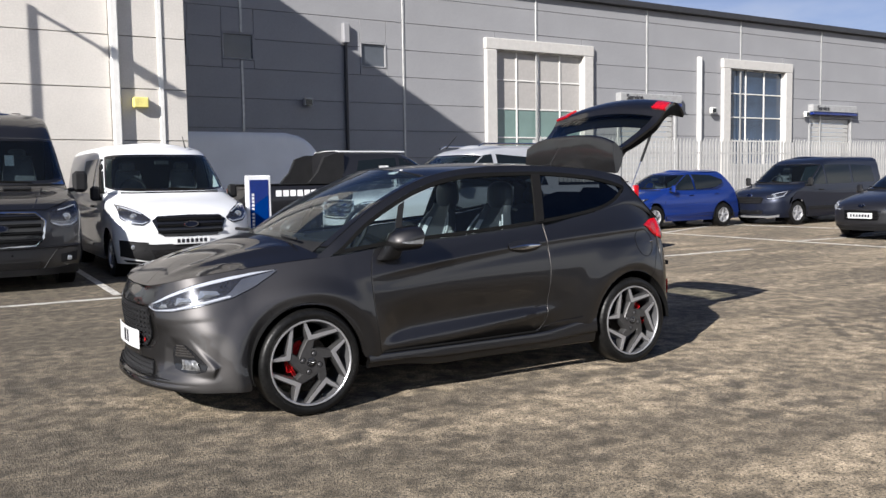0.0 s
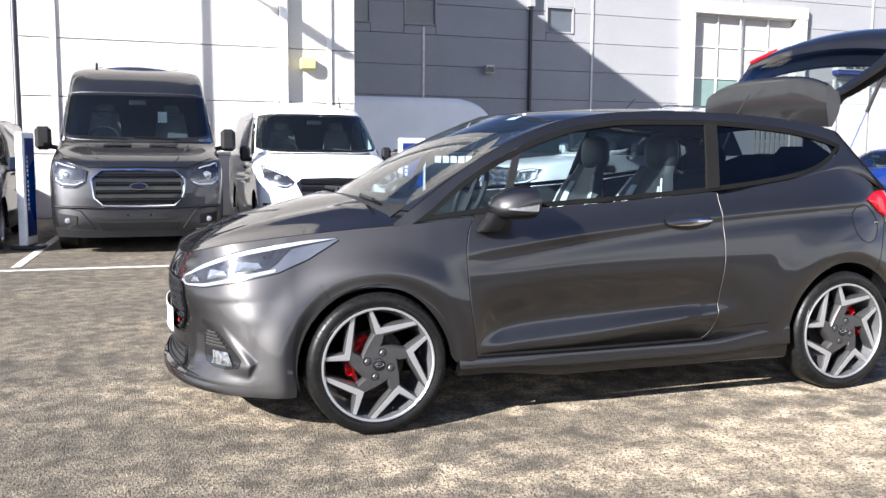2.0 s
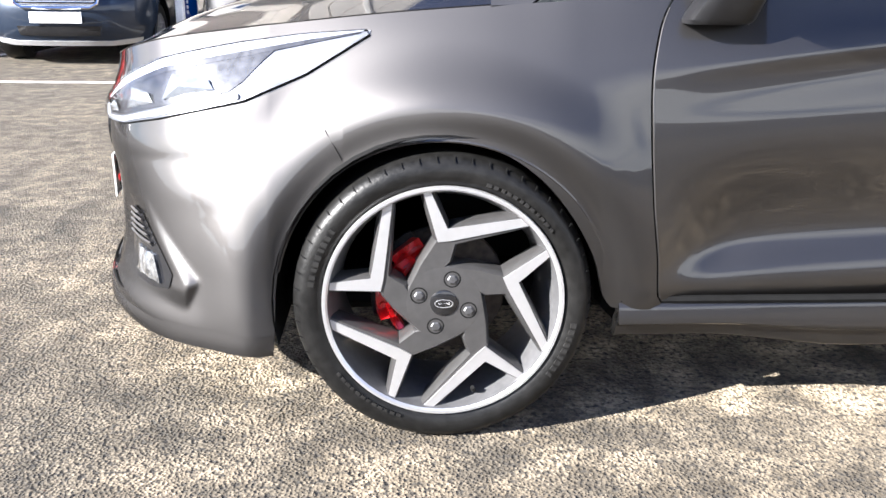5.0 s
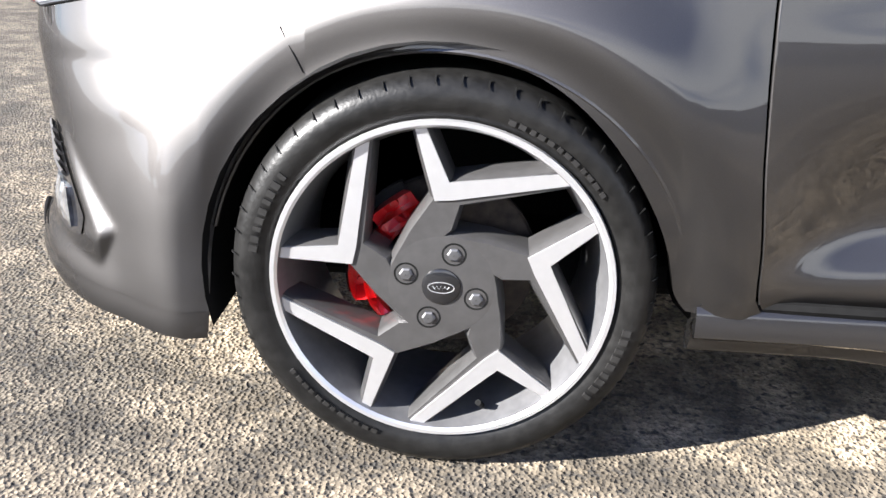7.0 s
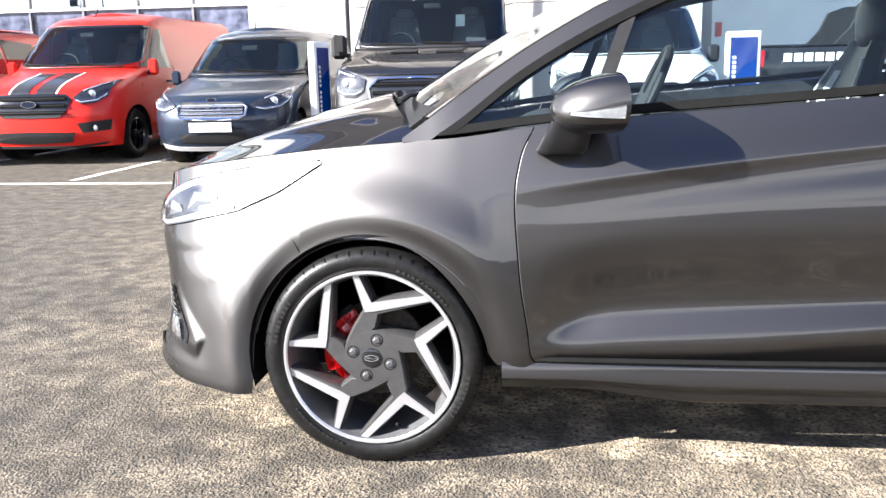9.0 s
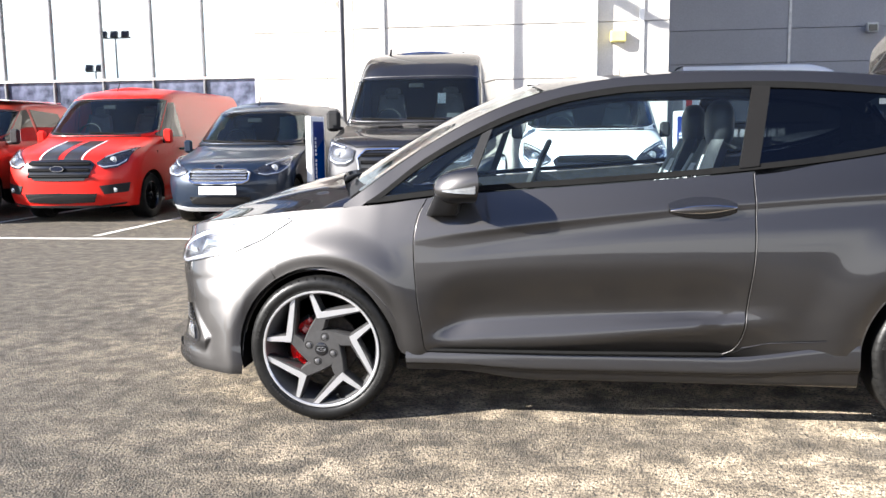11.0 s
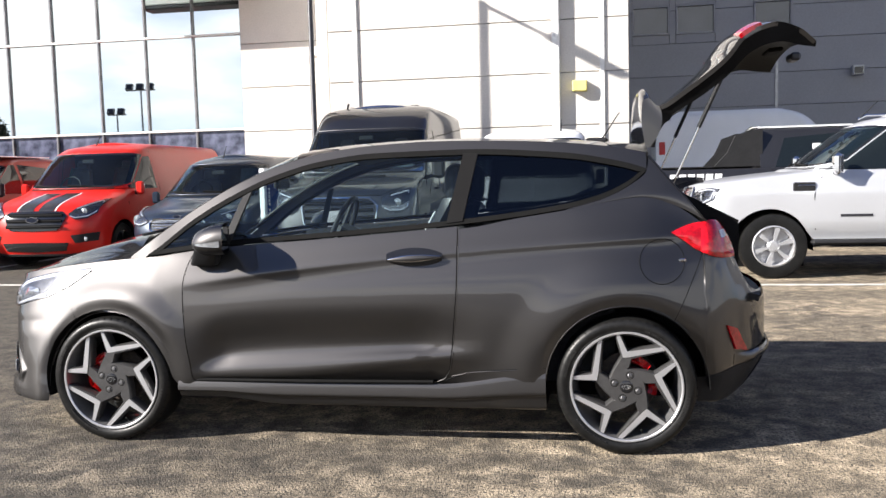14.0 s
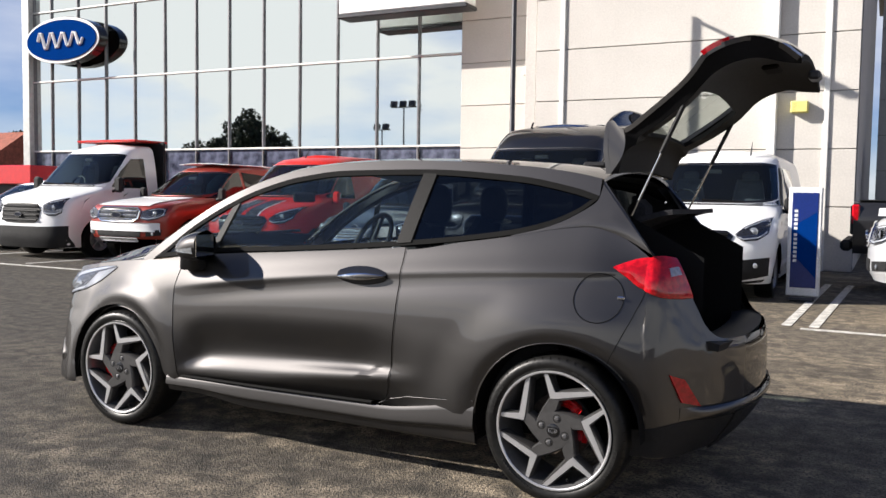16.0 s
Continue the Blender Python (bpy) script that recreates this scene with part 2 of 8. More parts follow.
def spl(keys, x):
    """A smooth line through keys (x, value)."""
    if x <= keys[0][0]:
        return keys[0][1]
    if x >= keys[-1][0]:
        return keys[-1][1]
    for i in range(len(keys) - 1):
        (x0, y0), (x1, y1) = keys[i], keys[i + 1]
        if x <= x1:
            d = (y1 - y0) / (x1 - x0)
            dl = (y0 - keys[i - 1][1]) / (x0 - keys[i - 1][0]) if i else d
            dr = (keys[i + 2][1] - y1) / (keys[i + 2][0] - x1) if i + 2 < len(keys) else d
            m0 = 0 if dl * d <= 0 else 2 * dl * d / (dl + d)
            m1 = 0 if dr * d <= 0 else 2 * dr * d / (dr + d)
            h, t = x1 - x0, (x - x0) / (x1 - x0)
            return (1 + 2 * t) * (1 - t) ** 2 * y0 + t * (1 - t) ** 2 * h * m0 + t * t * (3 - 2 * t) * y1 + t * t * (t - 1) * h * m1


def line(pts, t):
    """The place at share t along a polyline of points of any dimension."""
    k = min(len(pts) - 2, int(t * (len(pts) - 1) - 1e-9))
    f = t * (len(pts) - 1) - k
    return tuple(lerp(a, b, f) for a, b in zip(pts[k], pts[k + 1]))


class Shape:
    """Gathers points and faces of one mesh."""

    def __init__(self):
        self.v, self.f = [], []

    def add(self, verts, faces):
        o = len(self.v)
        self.v += [tuple(p) for p in verts]
        self.f += [tuple(i + o for i in q) for q in faces]
        return self

    def grid(self, fn, us, vs, rim=0.0, flip=False, wrap=False, skip=None):
        """A sheet fn(u, v) over the lists us and vs; rim: its edges turn back by that much."""
        P = [[Vector(fn(u, v)) for v in vs] for u in us]
        nu, nv = len(us), len(vs)
        verts = [p for row in P for p in row]
        idx = lambda i, j: (i % nu) * nv + j
        faces = []
        for i in range(nu if wrap else nu - 1):
            for j in range(nv - 1):
                if skip and skip((us[i] + us[i + 1]) / 2, (vs[j] + vs[j + 1]) / 2):
                    continue
                q = (idx(i, j), idx(i + 1, j), idx(i + 1, j + 1), idx(i, j + 1))
                faces.append(q[::-1] if flip else q)
        if rim:
            ring = [(i, 0) for i in range(nu)] + [(nu - 1, j) for j in range(1, nv)] + [(i, nv - 1) for i in range(nu - 2, -1, -1)] + [(0, j) for j in range(nv - 2, 0, -1)]
            base = len(verts)
            for i, j in ring:
                a, b = P[min(i + 1, nu - 1)][j] - P[max(i - 1, 0)][j], P[i][min(j + 1, nv - 1)] - P[i][max(j - 1, 0)]
                n = a.cross(b)
                if n.length < 1e-9:
                    n = Vector((0, 0, 0))
                else:
                    n.normalize()
                verts.append(P[i][j] + n * (rim if flip else -rim))
            m = len(ring)
            for k in range(m):
                a, b = idx(*ring[k]), idx(*ring[(k + 1) % m])
                q = (a, base + k, base + (k + 1) % m, b)
                faces.append(q[::-1] if flip else q)
        return self.add(verts, faces)

    def box(self, c, s, bevel=0.0, rot=None):
        """A box of size s round c with chamfered edges."""
        b = min(bevel, 0.49 * min(s))
        h = [k / 2 for k in s]
        pts, fs = [], []
        R = rot or Matrix.Identity(3)
        if b <= 0:
            for x in (-1, 1):
                for y in (-1, 1):
                    for z in (-1, 1):
                        pts.append(Vector(c) + R @ Vector((x * h[0], y * h[1], z * h[2])))
            fs = [(0, 1, 3, 2), (4, 6, 7, 5), (0, 4, 5, 1), (2, 3, 7, 6), (0, 2, 6, 4), (1, 5, 7, 3)]
            return self.add(pts, fs)
        ids = {}
        for x in (-1, 1):
            for y in (-1, 1):
                for z in (-1, 1):
                    for ax in range(3):
                        p = [x * h[0], y * h[1], z * h[2]]
                        for k, sg in enumerate((x, y, z)):
                            if k != ax:
                                p[k] -= sg * b
                        ids[(x, y, z, ax)] = len(pts)
                        pts.append(Vector(c) + R @ Vector(p))
        for ax in range(3):
            for sg in (-1, 1):
                o = [k for k in range(3) if k != ax]
                q = []
                for a, d in ((-1, -1), (1, -1), (1, 1), (-1, 1)):
                    e = [0, 0, 0]
                    e[ax], e[o[0]], e[o[1]] = sg, a, d
                    q.append(ids[(*e, ax)])
                up = (sg > 0) == (ax != 1)
                fs.append(tuple(q if up else q[::-1]))
        for ax in range(3):
            o = [k for k in range(3) if k != ax]
            for a in (-1, 1):
                for d in (-1, 1):
                    e0, e1 = [0, 0, 0], [0, 0, 0]
                    e0[ax], e1[ax] = -1, 1
                    for e in (e0, e1):
                        e[o[0]], e[o[1]] = a, d
                    q = (ids[(*e0, o[0])], ids[(*e1, o[0])], ids[(*e1, o[1])], ids[(*e0, o[1])])
                    up = (a * d > 0) == (ax != 1)
                    fs.append(q[::-1] if up else q)
        for x in (-1, 1):
            for y in (-1, 1):
                for z in (-1, 1):
                    q = tuple(ids[(x, y, z, k)] for k in range(3))
                    fs.append(q if x * y * z > 0 else q[::-1])
        return self.add(pts, fs)

    def tube(self, path, r, n=8, closed=False):
        path = [Vector(p) for p in path]
        m = len(path)
        verts, faces = [], []
        side = None
        for i, p in enumerate(path):
            a = path[(i + 1) % m] if closed or i < m - 1 else p
            b = path[i - 1] if closed or i else p
            d = (a - b).normalized()
            if side is None:
                side = d.cross(Vector((0, 0, 1)) if abs(d.z) < 0.9 else Vector((1, 0, 0))).normalized()
            side = (side - d * side.dot(d)).normalized()
            up = d.cross(side)
            rr = r[i] if isinstance(r, (list, tuple)) else r
            for k in range(n):
                w = 2 * math.pi * k / n
                verts.append(p + side * (rr * math.cos(w)) + up * (rr * math.sin(w)))
        for i in range(m if closed else m - 1):
            for k in range(n):
                a, b = i * n + k, i * n + (k + 1) % n
                c, d = ((i + 1) % m) * n + (k + 1) % n, ((i + 1) % m) * n + k
                faces.append((a, b, c, d))
        if not closed:
            faces += [tuple(range(n - 1, -1, -1)), tuple(range((m - 1) * n, m * n))]
        return self.add(verts, faces)

    def lathe(self, profile, n, m):
        """Turns a profile of (radius, height) round the z axis of the pose m."""
        verts, faces = [], []
        for r, h in profile:
            for k in range(n):
                w = 2 * math.pi * k / n
                verts.append(m @ Vector((r * math.cos(w), r * math.sin(w), h)))
        for i in range(len(profile) - 1):
            for k in range(n):
                faces.append((i * n + k, i * n + (k + 1) % n, (i + 1) * n + (k + 1) % n, (i + 1) * n + k))
        return self.add(verts, faces)

    def slab(self, poly, fn, h0, h1):
        """A plate: a flat outline poly of (a, b), put in place by fn(a, b, h), from h0 to h1."""
        n = len(poly)
        verts = [fn(a, b, h0) for a, b in poly] + [fn(a, b, h1) for a, b in poly]
        faces = [tuple(range(n - 1, -1, -1)), tuple(range(n, 2 * n))] + [(k, (k + 1) % n, n + (k + 1) % n, n + k) for k in range(n)]
        return self.add(verts, faces)

    def mirrored(self):
        n = len(self.v)
        return self.add([(x, -y, z) for x, y, z in self.v[:n]], [q[::-1] for q in self.f])

    def mesh(self, name, material, angle=35):
        me = bpy.data.meshes.new(name)
        me.from_pydata(self.v, [], self.f)
        me.materials.append(material)
        me.polygons.foreach_set("use_smooth", [True] * len(me.polygons))
        me.set_sharp_from_angle(angle=radians(angle))
        return me


def ticks(a, b, n):
    return [lerp(a, b, i / n) for i in range(n + 1)]


def part(name, shape, material, parent, label="", angle=35):
    ob = new(name, shape.mesh(name, material, angle))
    ob.parent = parent
    if label:
        ob["label"] = label
    return ob


def thing(name, label, category, group="", m=None, kind=""):
    ob = new(name)
    ob.empty_display_size = 0.2
    if m is not None:
        ob.matrix_basis = m
    return tagged(ob, label, category, group, kind)


def solid(name, shape, material, label, category, group="", kind="", m=None, angle=35):
    ob = new(name, shape.mesh(name, material, angle))
    if m is not None:
        ob.matrix_basis = m
    return tagged(ob, label, category, group, kind)


def ruled(shape, low, high, nu, nv, fn, rim=0.0, flip=False):
    """A sheet between two outlines given in a surface's own coordinates."""
    return shape.grid(lambda u, v: fn(*[lerp(a, b, v) for a, b in zip(line(low, u), line(high, u))]), ticks(0, 1, nu), ticks(0, 1, nv), rim, flip)


# ---- ground ----
def asphalt():
    m = mat("worn_asphalt", (0.165, 0.148, 0.122), 0.9, var=0.0)
    n, l = m.node_tree.nodes, m.node_tree.links
    b = n["Principled BSDF"]
    co = n.new("ShaderNodeTexCoord")

    def noise_tex(scale, detail=4.0):
        t = n.new("ShaderNodeTexNoise")
        t.inputs["Scale"].default_value, t.inputs["Detail"].default_value = scale, detail
        l.new(co.outputs["Object"], t.inputs["Vector"])
        return t

    def blend(fac, a, c, lo, hi):
        r = n.new("ShaderNodeValToRGB")
        r.color_ramp.elements[0].position, r.color_ramp.elements[1].position = lo, hi
        x = n.new("ShaderNodeMix")
        x.data_type = "RGBA"
        l.new(fac, r.inputs[0])
        l.new(r.outputs[0], x.inputs[0])
        for k, s in ((6, a), (7, c)):
            if isinstance(s, tuple):
                x.inputs[k].default_value = (*s, 1)
            else:
                l.new(s, x.inputs[k])
        return x.outputs[2]

    patches, drift, grit, fine = noise_tex(0.33, 8), noise_tex(1.3, 9), noise_tex(62, 5), noise_tex(170, 2)
    mp = n.new("ShaderNodeMapping")
    mp.inputs["Scale"].default_value, mp.inputs["Rotation"].default_value = (0.35, 1.9, 1.0), (0, 0, 0.25)
    l.new(co.outputs["Object"], mp.inputs["Vector"])
    streak = noise_tex(1.0, 7)
    l.new(mp.outputs[0], streak.inputs["Vector"])
    vor = n.new("ShaderNodeTexVoronoi")
    vor.inputs["Scale"].default_value = 125
    l.new(co.outputs["Object"], vor.inputs["Vector"])
    mott, spot = noise_tex(5.5, 13), noise_tex(0.55, 5)
    haze_or_dust = blend(drift.outputs[0], (0.208, 0.169, 0.119), (0.292, 0.238, 0.169), 0.38, 0.60)
    swept = blend(streak.outputs[0], (0.140, 0.115, 0.083), haze_or_dust, 0.42, 0.55)
    worn = blend(mott.outputs[0], (0.086, 0.072, 0.054), swept, 0.42, 0.54)
    part_worn = n.new("ShaderNodeMix")
    part_worn.data_type = "RGBA"
    keep = n.new("ShaderNodeMapRange")
    keep.inputs[1].default_value, keep.inputs[2].default_value, keep.inputs[3].default_value, keep.inputs[4].default_value = 0.40, 0.62, 0.25, 1.0
    l.new(spot.outputs[0], keep.inputs[0])
    l.new(keep.outputs[0], part_worn.inputs[0])
    l.new(swept, part_worn.inputs[6])
    l.new(worn, part_worn.inputs[7])
    big = blend(patches.outputs[0], (0.138, 0.115, 0.086), part_worn.outputs[2], 0.36, 0.45)
    pos = n.new("ShaderNodeSeparateXYZ")
    l.new(co.outputs["Object"], pos.inputs[0])
    wob = n.new("ShaderNodeMath")
    wob.operation, wob.inputs[1].default_value = "MULTIPLY_ADD", 2.4
    l.new(drift.outputs[0], wob.inputs[0])
    l.new(pos.outputs["Y"], wob.inputs[2])
    back_z = n.new("ShaderNodeMapRange")
    back_z.interpolation_type = "SMOOTHSTEP"
    back_z.inputs[1].default_value, back_z.inputs[2].default_value = 1.4, 2.5
    l.new(wob.outputs[0], back_z.inputs[0])
    left_z = n.new("ShaderNodeMapRange")
    left_z.interpolation_type = "SMOOTHSTEP"
    for k_in, v_in in ((1, 0.5), (2, 3.2), (3, 0.56), (4, 0.0)):
        left_z.inputs[k_in].default_value = v_in
    l.new(pos.outputs["X"], left_z.inputs[0])
    zone = n.new("ShaderNodeMath")
    zone.operation = "MULTIPLY"
    l.new(back_z.outputs[0], zone.inputs[0])
    l.new(left_z.outputs[0], zone.inputs[1])
    older = n.new("ShaderNodeMix")
    older.data_type = "RGBA"
    older.inputs[7].default_value = (0.098, 0.083, 0.061, 1)
    l.new(zone.outputs[0], older.inputs[0])
    l.new(big, older.inputs[6])
    big = older.outputs[2]
    slant = n.new("ShaderNodeVectorMath")
    slant.operation, slant.inputs[1].default_value = "DOT_PRODUCT", (0.85, 0.53, 0.0)
    l.new(co.outputs["Object"], slant.inputs[0])
    wob2 = n.new("ShaderNodeMath")
    wob2.operation, wob2.inputs[1].default_value = "MULTIPLY_ADD", 1.1
    l.new(mott.outputs[0], wob2.inputs[0])
    l.new(slant.outputs["Value"], wob2.inputs[2])
    near_z = n.new("ShaderNodeMapRange")
    near_z.interpolation_type = "SMOOTHSTEP"
    for k_in, v_in in ((1, -0.50), (2, -0.08), (3, 0.55), (4, 0.0)):
        near_z.inputs[k_in].default_value = v_in
    l.new(wob2.outputs[0], near_z.inputs[0])
    newer = n.new("ShaderNodeMix")
    newer.data_type = "RGBA"
    newer.inputs[7].default_value = (0.106, 0.089, 0.065, 1)
    l.new(near_z.outputs[0], newer.inputs[0])
    l.new(big, newer.inputs[6])
    big = newer.outputs[2]
    dark = n.new("ShaderNodeMix")
    dark.data_type, dark.blend_type = "RGBA", "MULTIPLY"
    dark.inputs[0].default_value = 1.0
    sep = n.new("ShaderNodeSeparateColor")
    l.new(vor.outputs["Color"], sep.inputs[0])
    tone = n.new("ShaderNodeMapRange")
    tone.inputs[3].default_value, tone.inputs[4].default_value = 0.60, 1.34
    l.new(sep.outputs[0], tone.inputs[0])
    l.new(big, dark.inputs[6])
    mid, uneven, both_t = noise_tex(9, 10), n.new("ShaderNodeMapRange"), n.new("ShaderNodeMath")
    for k_in, v_in in ((1, 0.36), (2, 0.64), (3, 0.56), (4, 1.36)):
        uneven.inputs[k_in].default_value = v_in
    both_t.operation = "MULTIPLY"
    l.new(mid.outputs[0], uneven.inputs[0])
    l.new(uneven.outputs[0], both_t.inputs[0])
    l.new(tone.outputs[0], both_t.inputs[1])
    l.new(both_t.outputs[0], dark.inputs[7])
    pits = blend(grit.outputs[0], (0.036, 0.032, 0.027), dark.outputs[2], 0.36, 0.49)
    speck = blend(fine.outputs[0], pits, (0.36, 0.303, 0.222), 0.66, 0.88)
    b.inputs["Diffuse Roughness"].default_value = 1.0
    l.new(speck, b.inputs["Base Color"])
    mul = n.new("ShaderNodeMath")
    mul.operation = "ADD"
    l.new(vor.outputs["Distance"], mul.inputs[0])
    l.new(grit.outputs[0], mul.inputs[1])
    bp = n.new("ShaderNodeBump")
    bp.inputs["Strength"].default_value, bp.inputs["Distance"].default_value = 0.95, 0.0060
    l.new(mul.outputs[0], bp.inputs["Height"])
    l.new(bp.outputs[0], b.inputs["Normal"])
    return m


ASPHALT = asphalt()
gs = Shape()
gs.grid(lambda u, v: (u, v, 0.0), [-900, -60, -20, 20, 60, 900], [-900, -60, -20, 20, 60, 900])
ground = solid("ground", gs, ASPHALT, "worn tan-grey asphalt yard with gritty aggregate", "ground", kind="structure")

LINE = mat("worn_white_line_paint", (0.62, 0.60, 0.55), 0.8, var=0.3, scale=9, fine=70, dark=(0.2, 0.19, 0.17), bump=0.5)


def bay_line(a, b, w=0.10):
    d = Vector((b[0] - a[0], b[1] - a[1], 0))
    s = Shape()
    s.box((0, 0, 0.002), (d.length, w, 0.004), 0.001)
    return solid("bay_line", s, LINE, "worn white painted parking bay line on asphalt", "road marking", "bay lines", "structure",
                 pose((a[0] + b[0]) / 2, (a[1] + b[1]) / 2, 0.002, 0, 0, math.degrees(math.atan2(d.y, d.x))))


bay_line((-22, 5.62), (2.56, 5.30), 0.11)
for x0 in (-14.3, -11.9, -9.5, -7.1, -4.66, -2.27, 0.15):
    bay_line((x0, 5.55 - 0.012 * x0 + 0.06), (x0 + 0.12, 10.4))
bay_line((2.80, 5.25), (2.90, 10.4), 0.10)
bay_line((3.06, 5.25), (3.22, 10.4), 0.10)
bay_line((2.95, 5.09), (11.0, 5.0), 0.11)
bay_line((13.05, 3.2), (13.25, 9.3))
bay_line((13.2, 9.35), (17.0, 10.9))
bay_line((17.0, 10.8), (17.6, 6.4))
bay_line((13.0, 5.7), (19.0, 5.4))

# ---- buildings ----
STONE = mat("cream_cladding_panel", (0.56, 0.53, 0.49), 0.75, var=0.05, scale=0.9, fine=30, bump=0.1, bump_scale=60)
GREYCLAD = mat("grey_cladding_panel", (0.30, 0.30, 0.31), 0.6, var=0.05, scale=0.6, fine=25, bump=0.08, bump_scale=50)
JOINT = mat("dark_panel_joint", (0.12, 0.12, 0.12), 0.8)
PALEJOINT = mat("grey_panel_joint", (0.30, 0.285, 0.265), 0.8)
SURROUND = mat("cream_window_surround", (0.55, 0.53, 0.50), 0.6, var=0.05)
FRAME = mat("white_frame_paint", (0.72, 0.71, 0.68), 0.5, var=0.05)
STEEL = mat("galvanised_steel", (0.48, 0.48, 0.47), 0.45, 0.5, var=0.1)
DARKMETAL = mat("dark_metal", (0.05, 0.05, 0.055), 0.4, 0.4)
YELLOW = mat("yellow_lamp_glass", (0.75, 0.66, 0.22), 0.4)
SHUTTER = mat("roller_shutter", (0.50, 0.49, 0.47), 0.5, 0.2, var=0.05)
SIGNBLUE = mat("blue_sign", (0.006, 0.022, 0.15), 0.35, 0, 0.4, var=0.1, scale=2)
SIGNGREY = mat("grey_sign_box", (0.36, 0.36, 0.36), 0.4)
SIGNWHITE = mat("white_sign", (0.74, 0.75, 0.76), 0.4)
FASCIA = mat("white_fascia", (0.78, 0.78, 0.77), 0.4, var=0.03)


def showroom_glass():
    m = mat("mirrored_showroom_glass", (0.74, 0.785, 0.775), 0.015, 1.0, var=0.0)
    return m


SHOWGLASS = showroom_glass()
# blotched colour stands in for the interior view and reflections of the low panes
LOWPANE = mat("mottled_showroom_pane", (0.13, 0.14, 0.20), 0.03, var=0.35, scale=1.1, fine=3.5, dark=(0.006, 0.007, 0.016))


def clad_wall(name, label, x0, x1, y, z1, material, xs, rows, thick=0.3, holes=(), joint=None):
    """A wall of cladding panels facing -y: a backing wall, and each panel a piece of its own with an open joint round it."""
    wall = thing(name, label, "wall", kind="structure")
    joint = joint or JOINT
    bs = Shape()
    zs = sorted({0.0, z1} | {h[2] for h in holes} | {h[3] for h in holes})
    for za, zb in zip(zs, zs[1:]):
        cuts = sorted((h[0], h[1]) for h in holes if h[2] < (za + zb) / 2 < h[3])
        a = x0
        for c0, c1 in cuts + [(x1, x1)]:
            if c0 - a > 1e-4:
                bs.box(((a + c0) / 2, y + thick / 2 + 0.03, (za + zb) / 2), (c0 - a, thick, zb - za))
            a = c1
    part("backing", bs, joint, wall)
    edges = [x0] + [x for x in xs if x0 < x < x1] + [x1]
    zr = [0.0] + [z for z in rows if z < z1] + [z1]
    for za, zb in zip(zr, zr[1:]):
        for xa, xb in zip(edges, edges[1:]):
            pieces = [(xa, xb, za, zb)]
            for h in holes:
                nxt = []
                for p in pieces:
                    if h[0] >= p[1] or h[1] <= p[0] or h[2] >= p[3] or h[3] <= p[2]:
                        nxt.append(p)
                        continue
                    if h[0] > p[0]:
                        nxt.append((p[0], h[0], p[2], p[3]))
                    if h[1] < p[1]:
                        nxt.append((h[1], p[1], p[2], p[3]))
                    m0, m1 = max(p[0], h[0]), min(p[1], h[1])
                    if h[2] > p[2]:
                        nxt.append((m0, m1, p[2], h[2]))
                    if h[3] < p[3]:
                        nxt.append((m0, m1, h[3], p[3]))
                pieces = nxt
            for a, b, c, d in pieces:
                if b - a < 0.03 or d - c < 0.03:
                    continue
                s = Shape()
                s.box((0, 0, 0), (b - a - 0.012, 0.06, d - c - 0.016), 0.008)
                ob = part("panel", s, material, wall)
                ob.location = ((a + b) / 2, y, (c + d) / 2)
    return wall


ROWS_Z = [1.19 + 1.06 * k for k in range(12)]
BLOCK_H = 11.6
clad_wall("wall_showroom_side", "cream cladding wall of the showroom block, in horizontal panels", -3.1, 3.13, 13.2, BLOCK_H, STONE, (-2.5, 1.6, 2.6), ROWS_Z, joint=PALEJOINT)
clad_wall("wall_showroom_link", "cream cladding wall beside the showroom glazing", -6.05, -3.1, 15.6, BLOCK_H, STONE, (-4.3,), [z + 0.25 for z in ROWS_Z], joint=PALEJOINT)
# the block's flank, roof and back
fs = Shape()
fs.box((2.98, 19.2, BLOCK_H / 2), (0.3, 11.6, BLOCK_H), 0.01)
solid("wall_block_flank", fs, STONE, "cream flank wall of the showroom block", "wall", kind="structure")
rs = Shape()
rs.box((-10.6, 19.6, BLOCK_H + 0.1), (27.6, 12.8, 0.2), 0.02)
solid("roof_showroom", rs, GREYCLAD, "flat grey roof of the showroom block", "roof", kind="structure")
es = Shape()
es.box((-3.25, 14.4, BLOCK_H / 2), (0.25, 2.3, BLOCK_H), 0.01)
solid("wall_block_return", es, STONE, "cream return wall beside the recessed glazing", "wall", kind="structure")

# showroom glazing
GX0, GX1, GY = -22.2, -6.05, 15.7
glz = thing("window_1", "tall mirrored showroom curtain wall with slim mullions", "window", kind="structure")
MULL = mat("grey_mullion", (0.20, 0.20, 0.21), 0.4, 0.4)
xs_m = [GX1 - 1.275 * k for k in range(13)] + [GX0]
zs_m = [0.0, 1.25, 2.58, 4.9, 7.2, 9.5, 11.4]
for xa, xb in zip(xs_m[1:], xs_m):
    for za, zb in zip(zs_m, zs_m[1:]):
        s = Shape()
        s.box((0, 0, 0), (xb - xa - 0.05, 0.03, zb - za - 0.05), 0.004)
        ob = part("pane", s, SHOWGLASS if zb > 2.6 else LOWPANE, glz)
        ob.location = ((xa + xb) / 2, GY, (za + zb) / 2)
        ob.rotation_euler = (random.uniform(-0.004, 0.004), 0, random.uniform(-0.004, 0.004))
for x in xs_m:
    s = Shape()
    s.box((0, 0, 0), (0.05, 0.09, 11.4), 0.008)
    part("mullion", s, MULL, glz).location = (x, GY - 0.03, 5.7)
